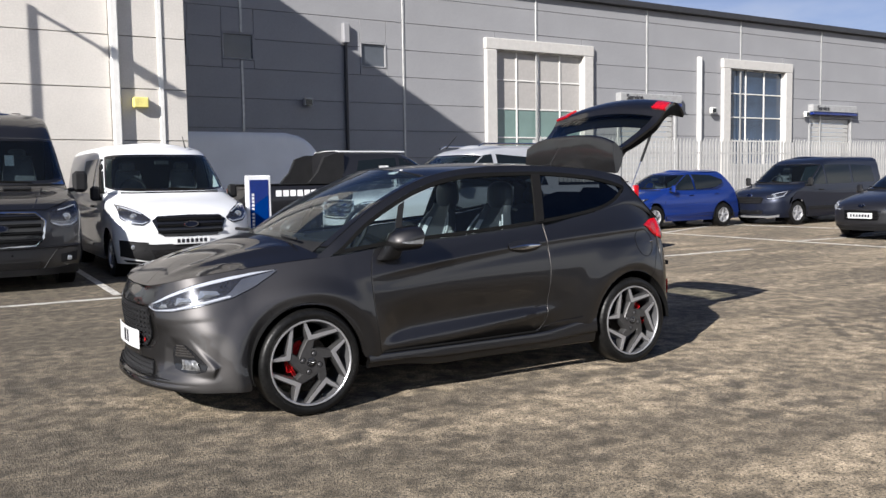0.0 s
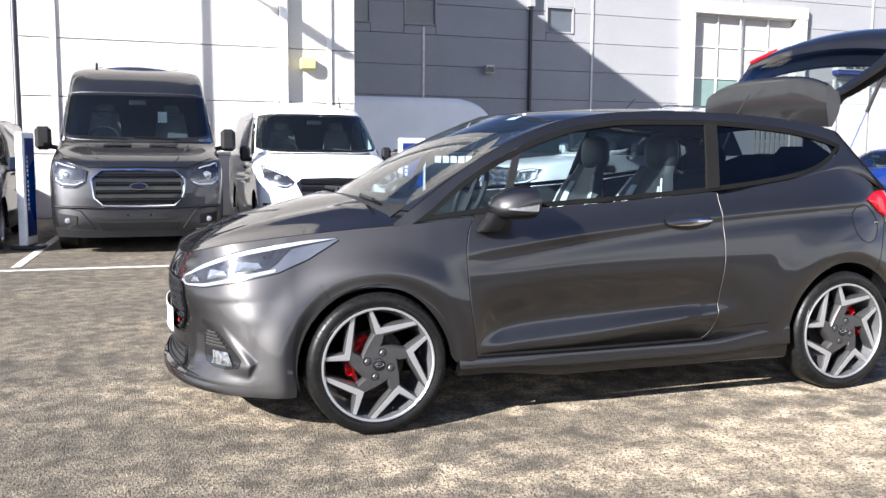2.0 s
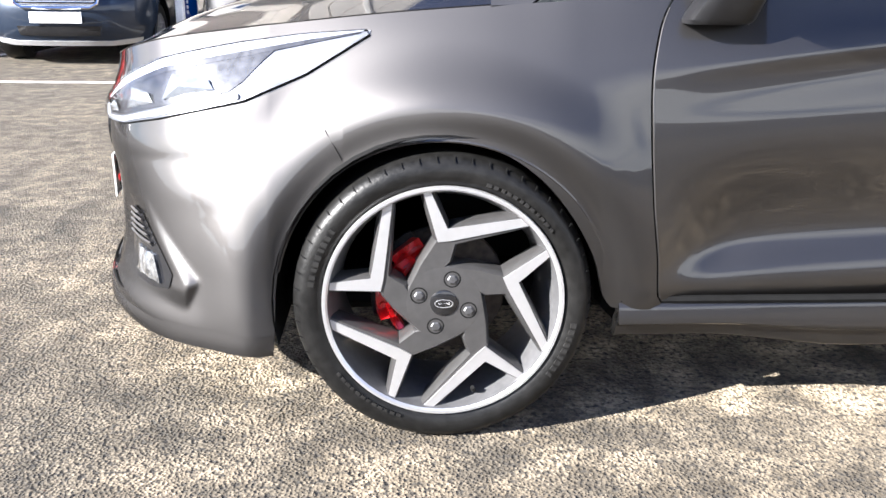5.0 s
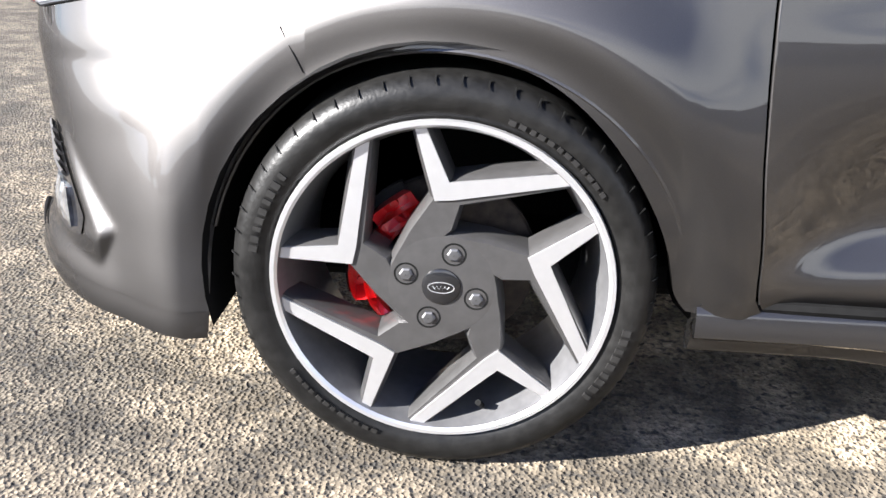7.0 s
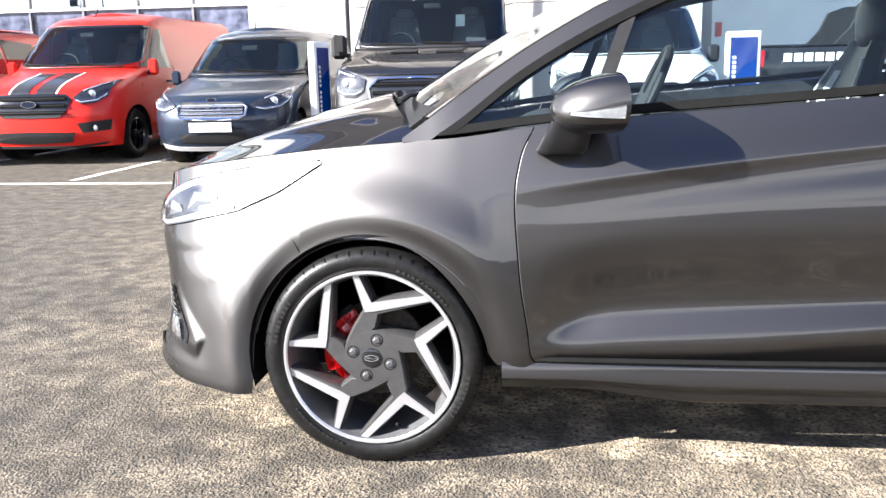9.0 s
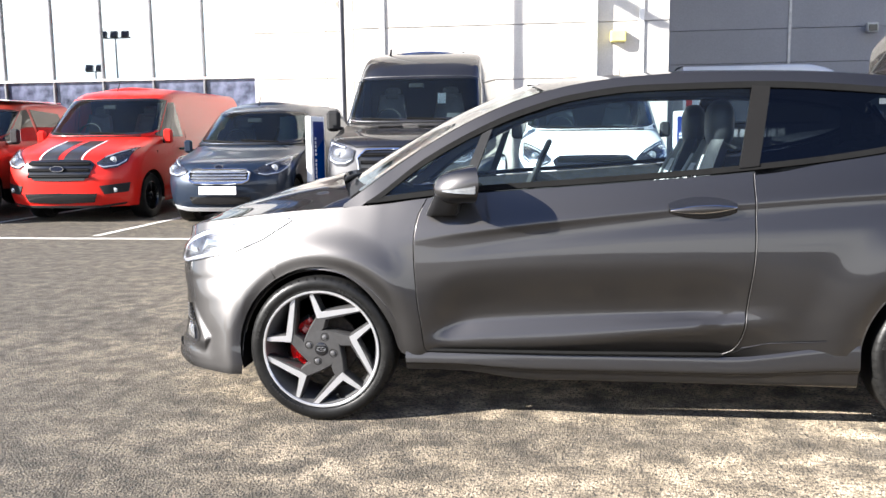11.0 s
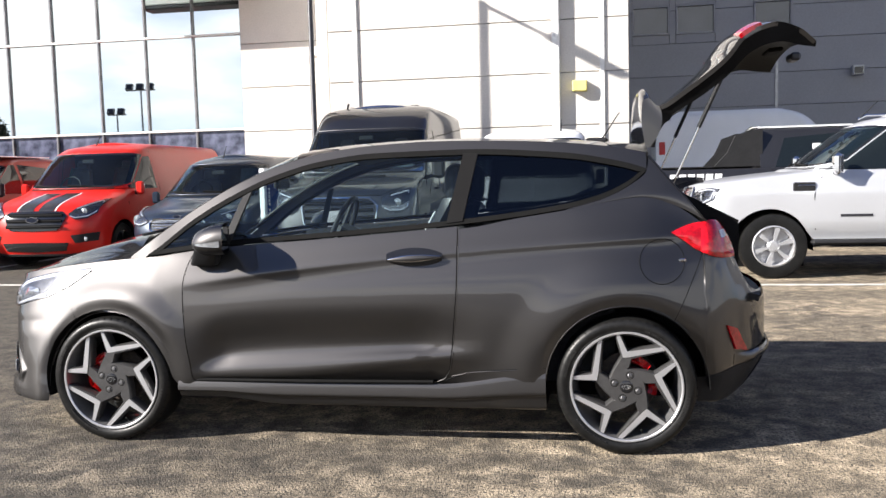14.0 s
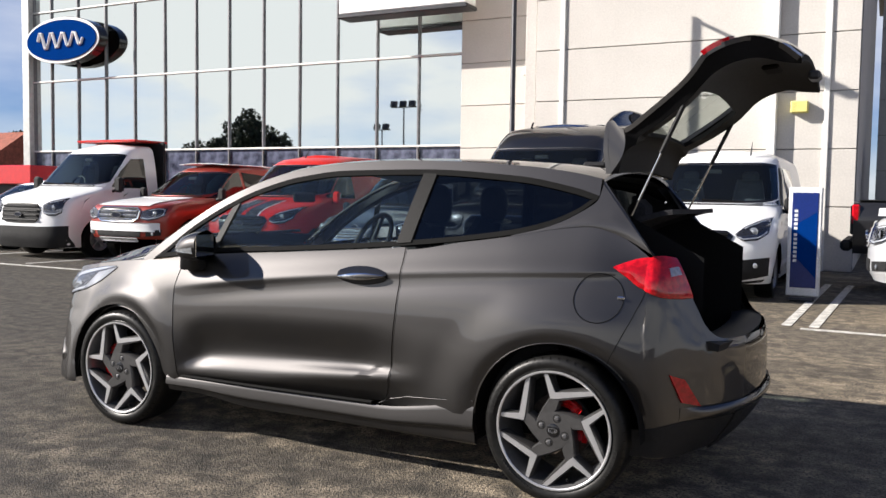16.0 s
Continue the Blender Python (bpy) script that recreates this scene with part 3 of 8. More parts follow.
for z in zs_m[1:]:
    s = Shape()
    s.box((0, 0, 0), (GX1 - GX0, 0.11, 0.055), 0.008)
    part("transom", s, FRAME, glz).location = ((GX0 + GX1) / 2, GY - 0.03, z)
s = Shape()
s.box((0, 0, 0), (0.35, 0.5, 11.6), 0.02)
part("end_frame", s, STEEL, glz).location = (GX0 - 0.18, GY, 5.8)
# white fascia over the glazing's right part
s = Shape()
s.box((-7.2, 14.7, 6.86), (3.62, 0.55, 2.0), 0.03)
for x in (-8.6, -5.8):
    s.box((x, 15.32, 7.2), (0.12, 0.70, 0.3), 0.01)
solid("fascia_panel", s, FASCIA, "white projecting fascia over the showroom glazing", "fascia", kind="structure")
s = Shape()
s.box((-7.2, 14.7, 5.81), (3.68, 0.60, 0.10), 0.02)
solid("fascia_trim", s, DARKMETAL, "dark underside trim of the white fascia", "trim", kind="structure")
# oval sign
ov = thing("oval_sign", "blue oval dealer sign with white rim before the glazing", "sign")


def oval(cx, cy, cz, rx, rz, y0, y1, n=48):
    s = Shape()
    s.slab([(cx + rx * math.cos(2 * math.pi * k / n), cz + rz * math.sin(2 * math.pi * k / n)) for k in range(n)], lambda a, b, h: (a, cy + h, b), y1, y0)
    return s


OX, OY, OZ = -20.18, 15.15, 6.10
part("sign_box", oval(OX, OY, OZ, 1.73, 0.745, -0.02, 0.30), GLOSS, ov)
part("rim", oval(OX, OY, OZ, 1.71, 0.73, -0.05, -0.02), FASCIA, ov)
part("face", oval(OX, OY, OZ, 1.61, 0.64, -0.08, -0.05), BLUEMARK, ov)
sc = Shape()
sc.tube([(OX + 1.05 * (k / 24 - 0.5) * 2, OY - 0.09, OZ + (0.30 - 0.10 * k / 24) * math.sin(k * 1.05)) for k in range(25)], 0.055, 6)
part("script_mark", sc, WHITEMARK, ov)
br = Shape()
br.box((OX, OY + 0.40, OZ), (0.3, 0.25, 0.3), 0.02)
part("bracket", br, DARKMETAL, ov)

# downpipe, joints, lamp boxes of the cream block
s = Shape()
s.box((1.68, 13.08, BLOCK_H / 2), (0.16, 0.16, BLOCK_H), 0.02)
solid("downpipe", s, FRAME, "square cream downpipe on the cladding wall", "downpipe", kind="structure")
for x in (-2.5, 2.6):
    s = Shape()
    s.box((x, 13.155, BLOCK_H / 2), (0.10, 0.05, BLOCK_H), 0.01)
    solid("cover_strip", s, FRAME, "cream vertical cover strip over a panel joint", "trim", "cover strips", "structure")
wl1 = thing("wall_lamp", "yellow box-shaped bulkhead lamp on the cream wall", "lamp")
s = Shape()
s.box((2.15, 13.08, 3.02), (0.30, 0.20, 0.22), 0.02)
part("diffuser", s, YELLOW, wl1)
s = Shape()
s.box((2.15, 13.165, 3.02), (0.26, 0.04, 0.24), 0.01)
part("back_plate", s, STEEL, wl1)
wl2 = thing("wall_lamp", "white box floodlight on the cream wall", "lamp")
s = Shape()
s.box((-4.1, 15.35, 4.3), (0.30, 0.28, 0.22), 0.03)
part("housing", s, FRAME, wl2)
s = Shape()
s.box((-4.1, 15.53, 4.3), (0.12, 0.10, 0.12), 0.01)
part("bracket", s, STEEL, wl2)
post = thing("street_lamp", "slim dark lamp post with a long arm by the parking bays", "lamp")
part("pole", Shape().tube([(-2.93, 11.53, 0), (-2.93, 11.53, 1.2), (-2.93, 11.53, 1.25), (-2.93, 11.53, 6.62)], [0.075, 0.075, 0.055, 0.045], 14), DARKMETAL, post)
part("arm", Shape().tube([(-2.93, 11.53, 6.57), (-2.93, 10.85, 6.62)], 0.035, 8), DARKMETAL, post)
part("lantern", Shape().box((-2.93, 10.45, 6.64), (0.26, 0.85, 0.13), 0.05), STEEL, post)
part("lantern_glass", Shape().box((-2.93, 10.40, 6.565), (0.18, 0.5, 0.03), 0.01), CLEARLENS, post)

# grey warehouse
WY = 25.0
GREYPANE = mat("grey_tinted_pane", (0.09, 0.10, 0.115), 0.12, 0, 0.5, var=0.1, scale=1.0)
BLUEPANE = mat("blue_tinted_pane", (0.035, 0.060, 0.105), 0.06, 0, 0.5, var=0.35, scale=0.5)
wins = [(3.75, 4.95, 5.73, 6.68), (5.15, 6.40, 5.73, 6.68), (7.59, 8.77, 5.73, 6.68), (13.0, 14.13, 5.73, 6.68)]
bigs = [(19.31, 24.08, 1.9, 6.78), (33.8, 38.1, 1.9, 6.75)]
doors = [(26.4, 29.9, 0.0, 4.5), (40.5, 44.0, 0.0, 4.4), (48.2, 51.7, 0.0, 4.4)]
clad_wall("wall_warehouse", "mid-grey cladding wall of a warehouse, in horizontal panels", 3.3, 62.0, WY, 9.2, GREYCLAD, [8.3 + 6.6 * k for k in range(8)], ROWS_Z, 0.35, wins + bigs + doors)
s = Shape()
s.box((32.6, WY + 6, 9.35), (59.2, 12.6, 0.3), 0.03)
solid("roof_warehouse", s, DARKMETAL, "dark parapet and flat roof of the warehouse", "roof", kind="structure")
for k in range(8):
    s = Shape()
    if k:
        s.box((8.3 + 6.6 * k, WY - 0.04, 4.6), (0.09, 0.05, 9.2), 0.01)
    else:
        s.box((8.3, WY - 0.04, 2.85), (0.09, 0.05, 5.7), 0.01)
        s.box((8.3, WY - 0.04, 7.95), (0.09, 0.05, 2.5), 0.01)
    solid("cover_strip", s, STEEL, "pale vertical cover strip over a panel joint", "trim", "cover strips", "structure")
for i, (a, b, c, d) in enumerate(wins):
    w = thing("window_%d" % (i + 2), "small square window in the grey cladding", "window", "warehouse windows", kind="structure")
    s = Shape()
    for q in (((a + b) / 2, WY, c + 0.03, b - a, 0.06), ((a + b) / 2, WY, d - 0.03, b - a, 0.06)):
        s.box((q[0], q[1], q[2]), (q[3], 0.12, q[4]), 0.008)
    for x in (a + 0.03, b - 0.03):
        s.box((x, WY, (c + d) / 2), (0.06, 0.12, d - c - 0.12), 0.008)
    part("window_frame", s, GREYCLAD, w)
    s = Shape()
    s.box(((a + b) / 2, WY + 0.04, (c + d) / 2), (b - a - 0.12, 0.02, d - c - 0.12), 0.003)
    part("pane", s, GREYPANE, w)
BLIND = mat("pale_blind", (0.42, 0.40, 0.38), 0.6, var=0.05)
GREENPANE = mat("green_tinted_pane", (0.16, 0.24, 0.22), 0.08, 0, 0.5, var=0.1, scale=1.0)
for i, (a, b, c, d) in enumerate(bigs):
    w = thing("window_%d" % (i + 6), "tall warehouse window in a deep cream surround", "window", "tall windows", kind="structure")
    s = Shape()
    s.box(((a + b) / 2, WY - 0.05, d + 0.24), (b - a + 1.15, 0.34, 0.48), 0.03)
    part("surround_head", s, SURROUND, w)
    for x in (a - 0.275, b + 0.275):
        s = Shape()
        s.box((x, WY - 0.05, d / 2), (0.55, 0.34, d), 0.03)
        part("surround_jamb", s, SURROUND, w)
    nx, nz = (3, 4) if i else (4, 4)
    for kx in range(nx):
        for kz in range(nz):
            s = Shape()
            s.box((0, 0, 0), ((b - a) / nx - 0.06, 0.02, (d - c) / nz - 0.06), 0.003)
            top = i == 0 and kz >= 2
            ob = part("pane", s, BLIND if top else (GREENPANE if i == 0 else BLUEPANE), w)
            ob.location = (a + (kx + 0.5) * (b - a) / nx, WY + 0.1, c + (kz + 0.5) * (d - c) / nz)
    for kx in range(nx + 1):
        s = Shape()
        s.box((a + kx * (b - a) / nx, WY + 0.08, (c + d) / 2), (0.06, 0.08, d - c), 0.008)
        part("mullion", s, FRAME, w)
    for kz in range(nz + 1):
        s = Shape()
        s.box(((a + b) / 2, WY + 0.085, c + kz * (d - c) / nz), (b - a, 0.07, 0.06), 0.008)
        part("transom", s, FRAME, w)
for i, (a, b, c, d) in enumerate(doors):
    w = thing("door_%d" % (i + 1), "pale roller shutter door with a white sign box over it", "roller door", "roller doors", kind="structure")
    for k in range(18):
        s = Shape()
        s.box((0, 0, 0), (b - a, 0.05, d / 18 - 0.02), 0.012)
        part("slat", s, SHUTTER, w).location = ((a + b) / 2, WY + 0.1, (k + 0.5) * d / 18)
    for x in (a - 0.12, b + 0.12):
        s = Shape()
        s.box((x, WY - 0.02, d / 2), (0.16, 0.12, d), 0.02)
        part("jamb", s, STEEL, w)
    s = Shape()
    s.box(((a + b) / 2, WY - 0.17, d + 0.55), (b - a + 0.5, 0.34, 0.40), 0.03)
    part("sign_box", s, SIGNGREY, w)
    s = Shape()
    s.box(((a + b) / 2, WY - 0.18, d + 0.26), (b - a + 0.5, 0.38, 0.14), 0.02)
    part("blue_band", s, SIGNBLUE, w)
    fc = bpy.data.curves.new("lettering", "FONT")
    fc.body, fc.size, fc.extrude = "Service", 0.36, 0.01
    ob = new("lettering", fc)
    ob.data.materials.append(BARS)
    ob.parent = w
    ob.matrix_basis = pose(a + 0.1, WY - 0.37, d + 0.44, 90, 0, 0)
s = Shape()
s.tube([(12.35, WY - 0.12, 0), (12.35, WY - 0.12, 6.6)], 0.07, 10)
solid("downpipe", s, DARKMETAL, "dark round downpipe on the grey cladding", "downpipe", kind="structure")
s = Shape()
s.box((12.35, WY - 0.15, 6.95), (0.26, 0.24, 0.75), 0.03)
solid("rainwater_hopper", s, GREYCLAD, "grey rainwater hopper on top of a downpipe", "hopper")
s = Shape()
s.tube([(31.6, WY - 0.12, 0), (31.6, WY - 0.12, 7.2)], 0.13, 10)
solid("downpipe", s, FRAME, "white round downpipe on the grey cladding", "downpipe", kind="structure")
for x, z in ((10.7, 4.3), (32.4, 4.6), (39.8, 4.6)):
    w = thing("floodlight", "small square floodlight on the grey cladding", "lamp", "floodlights")
    s = Shape()
    s.box((x, WY - 0.28, z), (0.34, 0.18, 0.30), 0.02)
    part("housing", s, STEEL if x < 20 else FRAME, w)
    s = Shape()
    s.box((x, WY - 0.38, z - 0.01), (0.26, 0.02, 0.2), 0.005)
    part("lens", s, DARKGLASS, w)
    s = Shape()
    s.tube([(x, WY - 0.2, z), (x, WY - 0.02, z + 0.05)], 0.03, 6)
    part("arm", s, STEEL, w)

# palisade fence
FY, FX0 = 13.4, 12.6
fence = thing("palisade_fence", "galvanised steel palisade fence with pointed pales", "fence")
pal = Shape()
pal.slab([(-0.042, 0.05), (0.042, 0.05), (0.042, 2.38), (0.0, 2.5), (-0.042, 2.38)], lambda a, b, h: (a, h + 0.4 * abs(a), b), 0.0, 0.012)
PALE = mat("pale_galvanised", (0.56, 0.55, 0.53), 0.5, 0.2, var=0.08)
pm = pal.mesh("pale", PALE)
for k in range(215):
    ob = new("pale", pm)
    ob.parent = fence
    ob.location = (FX0 + 0.145 * k, FY + random.uniform(-0.006, 0.006), random.uniform(-0.01, 0.01))
    ob.rotation_euler = (0, random.uniform(-0.006, 0.006), 0)
for z in (0.45, 2.05):
    s = Shape()
    s.box((FX0 + 15.6, FY + 0.04, z), (31.4, 0.04, 0.05), 0.006)
    part("rail", s, STEEL, fence)
for k in range(12):
    s = Shape()
    s.box((FX0 + 2.75 * k, FY + 0.1, 1.2), (0.10, 0.08, 2.4), 0.01)
    part("post", s, STEEL, fence)


# ---- across the road behind the yard, mirrored in the glazing, and past the row's end ----
LEAF = mat("dark_foliage", (0.045, 0.055, 0.030), 0.8, var=0.4, scale=0.8, fine=6)
BARK = mat("bark", (0.06, 0.05, 0.04), 0.9, var=0.2)
BRICKWALL = mat("red_brick_wall", (0.28, 0.12, 0.08), 0.85, var=0.2, scale=3)
ROOFTILE = mat("red_roof_tiles", (0.30, 0.085, 0.05), 0.8, var=0.25, scale=4)


def tree(x, y, height, spread, seed):
    rnd = random.Random(seed)
    tr = thing("tree", "leafy dark green broadleaf tree in the distance", "tree", "distant trees", pose(x, y, 0))
    t = Shape().tube([(0, 0, 0), (0.1, 0, height * 0.3), (0.0, 0.1, height * 0.6), (0, 0, height * 0.9)], [0.28, 0.2, 0.13, 0.04], 8)
    for k in range(7):
        w, z0 = rnd.uniform(0, 6.28), height * rnd.uniform(0.3, 0.7)
        t.tube([(0, 0, z0), (0.5 * spread * math.cos(w), 0.5 * spread * math.sin(w), z0 + height * 0.14), (0.85 * spread * math.cos(w), 0.85 * spread * math.sin(w), z0 + height * 0.2)], [0.09, 0.06, 0.02], 6)
    part("trunk", t, BARK, tr)
    c = Shape()
    for k in range(3200):
        w, cz = rnd.uniform(0, 6.28), rnd.uniform(-1, 1)
        lobe = 0.75 + 0.35 * math.sin(3 * w + seed) * math.cos(4 * cz + seed)
        rr = spread * lobe * math.sqrt(max(0.0, 1 - cz * cz)) * rnd.uniform(0.35, 1.0) ** 0.5
        p = Vector((rr * math.cos(w), rr * math.sin(w), height * 0.63 + cz * height * 0.36 * lobe))
        d = [Vector((rnd.gauss(0, 1), rnd.gauss(0, 1), rnd.gauss(0, 1))).normalized() * rnd.uniform(0.14, 0.38) for _ in range(3)]
        c.add([p + d[0], p + d[1], p + d[2], p - d[0] * 0.7 + d[1] * 0.3], [(0, 1, 2), (0, 2, 3)])
    part("crown", c, LEAF, tr)
    return tr


for i, (x, y, hh, sp) in enumerate(((-47, -25, 8.8, 2.6), (-43.5, -24, 6.6, 2.2), (-51, -27, 6.4, 3.0), (-40, -26, 5.4, 2.0), (-57, -30, 6.0, 3.4), (-62, 46, 6.5, 3.4), (-66, 42, 7.0, 3.4), (-57, 50, 7.2, 3.6))):
    tree(x, y, hh, sp, 11 + i)
hs_ = thing("house", "brick house with a red tiled roof in the distance", "house", m=pose(-58.5, 39, 0))
part("wall", Shape().box((0, 0, 1.5), (9, 7, 3.0), 0.05), BRICKWALL, hs_)
part("roof", Shape().add([(-4.9, -4, 2.9), (4.9, -4, 2.9), (4.9, 4, 2.9), (-4.9, 4, 2.9), (-4.9, 0, 5.6), (4.9, 0, 5.6)], [(0, 1, 5, 4), (2, 3, 4, 5), (1, 2, 5), (3, 0, 4), (3, 2, 1, 0)]), ROOFTILE, hs_)
part("chimney", Shape().box((-2, 0.5, 5.8), (0.7, 0.7, 1.4), 0.03), BRICKWALL, hs_)
for x in (-2.6, 0.2, 2.8):
    wn_ = part("window", Shape().box((x, -3.52, 1.6), (1.2, 0.08, 1.2), 0.02), FASCIA, hs_)
    part("pane", Shape().box((x, -3.57, 1.6), (1.0, 0.03, 1.0), 0.01), DARKGLASS, wn_)
for x, y, hh, heads in ((-27.2, -18.6, 7.4, 3), (-29.6, -19.6, 5.9, 2)):
    ms_t = thing("floodlight_mast", "slim mast with floodlight heads across the road", "lamp", "floodlight masts", pose(x, y, 0))
    part("pole", Shape().tube([(0, 0, 0), (0, 0, hh)], [0.09, 0.05], 8), DARKMETAL, ms_t)
    part("crossbar", Shape().box((0, 0, hh), (0.7 * heads, 0.08, 0.08), 0.01), DARKMETAL, ms_t)
    for k in range(heads):
        part("head", Shape().box(((k - (heads - 1) / 2) * 0.75, 0.12, hh + 0.22), (0.5, 0.25, 0.42), 0.03, Matrix.Rotation(radians(18), 3, "X")), DARKMETAL, ms_t)
for i, (x0, w0, h0) in enumerate(((-34, 19.4, 3.2), (-15, 18.4, 3.1), (4, 19.4, 3.3), (24, 20.4, 3.2))):
    bl_ = thing("shed", "low dark commercial building across the road", "building", "sheds across the road", pose(x0, -34, 0))
    part("wall", Shape().box((0, 0, h0 / 2), (w0, 8, h0), 0.04), GREYCLAD, bl_)
    part("roof", Shape().box((0, 0, h0 + 0.08), (w0 + 0.4, 8.4, 0.16), 0.03), DARKMETAL, bl_)
    for k in range(4):
        part("window", Shape().box((-w0 / 2 + w0 * (k + 0.5) / 4, 4.01, h0 * 0.5), (w0 * 0.16, 0.06, 1.1), 0.02), DARKGLASS, bl_)
tr_ = thing("trailer", "red drop-side trailer at the end of the row", "trailer", m=pose(-19.4, 13.0, 0))
part("side_board", Shape().box((0, 0, 1.70), (3.4, 1.9, 0.55), 0.03), CALIPER, tr_)
part("chassis", Shape().box((0, 0, 1.22), (3.2, 0.8, 0.42), 0.02), DARKMETAL, tr_)
for sg in (-1, 1):
    part("wheel", Shape().lathe([(0.001, 0.02), (0.2, 0.03), (0.36, 0.02), (0.4, -0.05), (0.4, -0.2), (0.001, -0.2)], 24, Matrix(((1, 0, 0, 0.3), (0, 0, sg, sg * 0.95), (0, 1, 0, 0.4), (0, 0, 0, 1)))), TYRE, tr_)
    part("leg", Shape().box((-1.4, sg * 0.5, 0.5), (0.1, 0.1, 1.0), 0.02), DARKMETAL, tr_)


# ---- the grey hatchback: front axle at x = 0, nose towards -x, near flank at -y ----
WB, AXZ = 2.493, 0.311
CREASE = [(0.2, 0.745), (0.44, 0.785), (0.95, 0.85), (1.5, 0.905), (2.2, 0.955), (2.7, 0.978), (3.0, 0.985)]
SECTION = [(0.15, 0.800), (0.25, 0.832), (0.36, 0.848), (0.50, 0.857), (0.64, 0.863), (0.74, 0.861), (0.85, 0.852), (0.95, 0.832), (1.05, 0.805), (1.2, 0.75)]
NOSE = [(0.15, -0.81), (0.205, -0.852), (0.24, -0.862), (0.29, -0.838), (0.36, -0.824), (0.50, -0.832), (0.62, -0.850), (0.70, -0.846), (0.76, -0.818)]
FRONTSEC = [(0.15, 0.862), (0.21, 0.880), (0.26, 0.876), (0.36, 0.862), (0.50, 0.842), (0.64, 0.828), (0.74, 0.824), (0.85, 0.824), (0.95, 0.820), (1.05, 0.805), (1.2, 0.75)]
TAIL = [(0.20, 3.05), (0.28, 3.13), (0.42, 3.205), (0.56, 3.205), (0.66, 3.200), (0.735, 3.165), (0.90, 3.07), (1.1, 2.96)]
NX, TX, NE = -0.36, 2.84, 0.93
TOPN = [(-1.0, -0.783), (-0.75, -0.770), (-0.5, -0.720), (-0.25, -0.600), (0.0, -0.36)]
TOPNY = [(-1.0, 0.0), (-0.75, 0.26), (-0.5, 0.435), (-0.25, 0.572), (0.0, 0.652)]
TOPNZ = [(-1.0, 0.748), (-0.75, 0.755), (-0.5, 0.780), (-0.25, 0.816), (0.0, 0.852)]
BELTZ = [(-0.36, 0.852), (-0.1, 0.882), (0.08, 0.898), (0.15, 0.903), (0.26, 0.911), (0.46, 0.938), (0.66, 0.957), (1.16, 0.990), (1.74, 1.035), (2.23, 1.098), (2.42, 1.135), (2.58, 1.15), (2.72, 1.11), (2.84, 1.03)]
BELTY = [(-0.36, 0.652), (-0.1, 0.712), (0.08, 0.750), (0.15, 0.762), (0.26, 0.778), (0.46, 0.789), (1.16, 0.780), (1.74, 0.762), (2.23, 0.733), (2.42, 0.706), (2.58, 0.687), (2.72, 0.680), (2.84, 0.690)]


def flank(x, z):
    """Half width of the body's side at x, z."""
    y = spl(SECTION, z)
    if x < 0:
        y = lerp(y, spl(FRONTSEC, z), smooth(0.0, -0.34, x))
    zl = spl([(0.4, 0.325), (0.5, 0.345), (0.9, 0.365), (1.4, 0.42), (1.9, 0.47)], x)
    zu = spl([(0.4, 0.36), (0.5, 0.41), (0.66, 0.455), (1.0, 0.478), (1.9, 0.492)], x)
    k = smooth(0.42, 0.6, x) * (1 - smooth(1.5, 1.9, x))
    y -= k * 0.043 * smooth(zl, zu, z) * (1 - smooth(zu + 0.005, zu + 0.22, z))
    kd = smooth(0.40, 0.52, x) * (1 - smooth(1.60, 1.95, x))
    y -= kd * 0.34 * max(0.0, zl - 0.012 - z) * smooth(0.0, 0.03, zl - 0.012 - z)
    zc = spl(CREASE, x)
    kc = smooth(0.25, 0.8, x) * (1 - smooth(2.66, 2.86, x))
    d = z - zc
    y += kc * (0.018 * math.exp(-(d / (0.060 if d > 0 else 0.022)) ** 2) - 0.005 * math.exp(-((d + 0.065) / 0.032) ** 2))
    y += smooth(0.46, 0.02, x) * 0.008 * math.exp(-((z - 0.72) / 0.06) ** 2)
    for c, r, g in ((0.0, 0.404, 0.025), (WB, 0.414, 0.019)):
        rr = math.hypot(x - c, z - AXZ)
        if z > 0.2:
            y += g * ((1 - smooth(r, r + (0.12 if c < 1 else 0.20), rr)) if rr > r else lerp(0.25, 1.0, smooth(r - 0.062, r, rr)))
    y -= (0.030 + 0.030 * smooth(0.70, 0.30, z)) * smooth(0.30, -0.45, x) ** 1.5 + 0.085 * max(0.0, (x - 2.25) / 0.6) ** 2
    return y


POCKETS = [
    ([(-0.60, 0.300), (-0.225, 0.272), (-0.185, 0.335), (-0.385, 0.492), (-0.545, 0.492), (-0.60, 0.435)], 0.040, 0.024),
    ([(-1.4, 0.398), (-0.73, 0.403), (-0.665, 0.465), (-0.640, 0.600), (-0.690, 0.650), (-1.4, 0.662)], 0.012, 0.020),
    ([(-1.4, 0.244), (-0.62, 0.244), (-0.70, 0.345), (-1.4, 0.352)], 0.012, 0.026),
]


def pocket(q, z):
    """Depth of the bumper's openings: the fog lamp's facetted pocket and the two grilles."""
    d = 0.0
    if z < 0.67 and q < -0.17:
        for ring, w, depth in POCKETS:
            e = 1.0
            for (x0, y0), (x1, y1) in zip(ring, ring[1:] + ring[:1]):
                e = min(e, ((x1 - x0) * (z - y0) - (y1 - y0) * (q - x0)) / math.hypot(x1 - x0, y1 - y0))
            d = max(d, depth * min(1.0, max(0.0, e / w)))
    return d


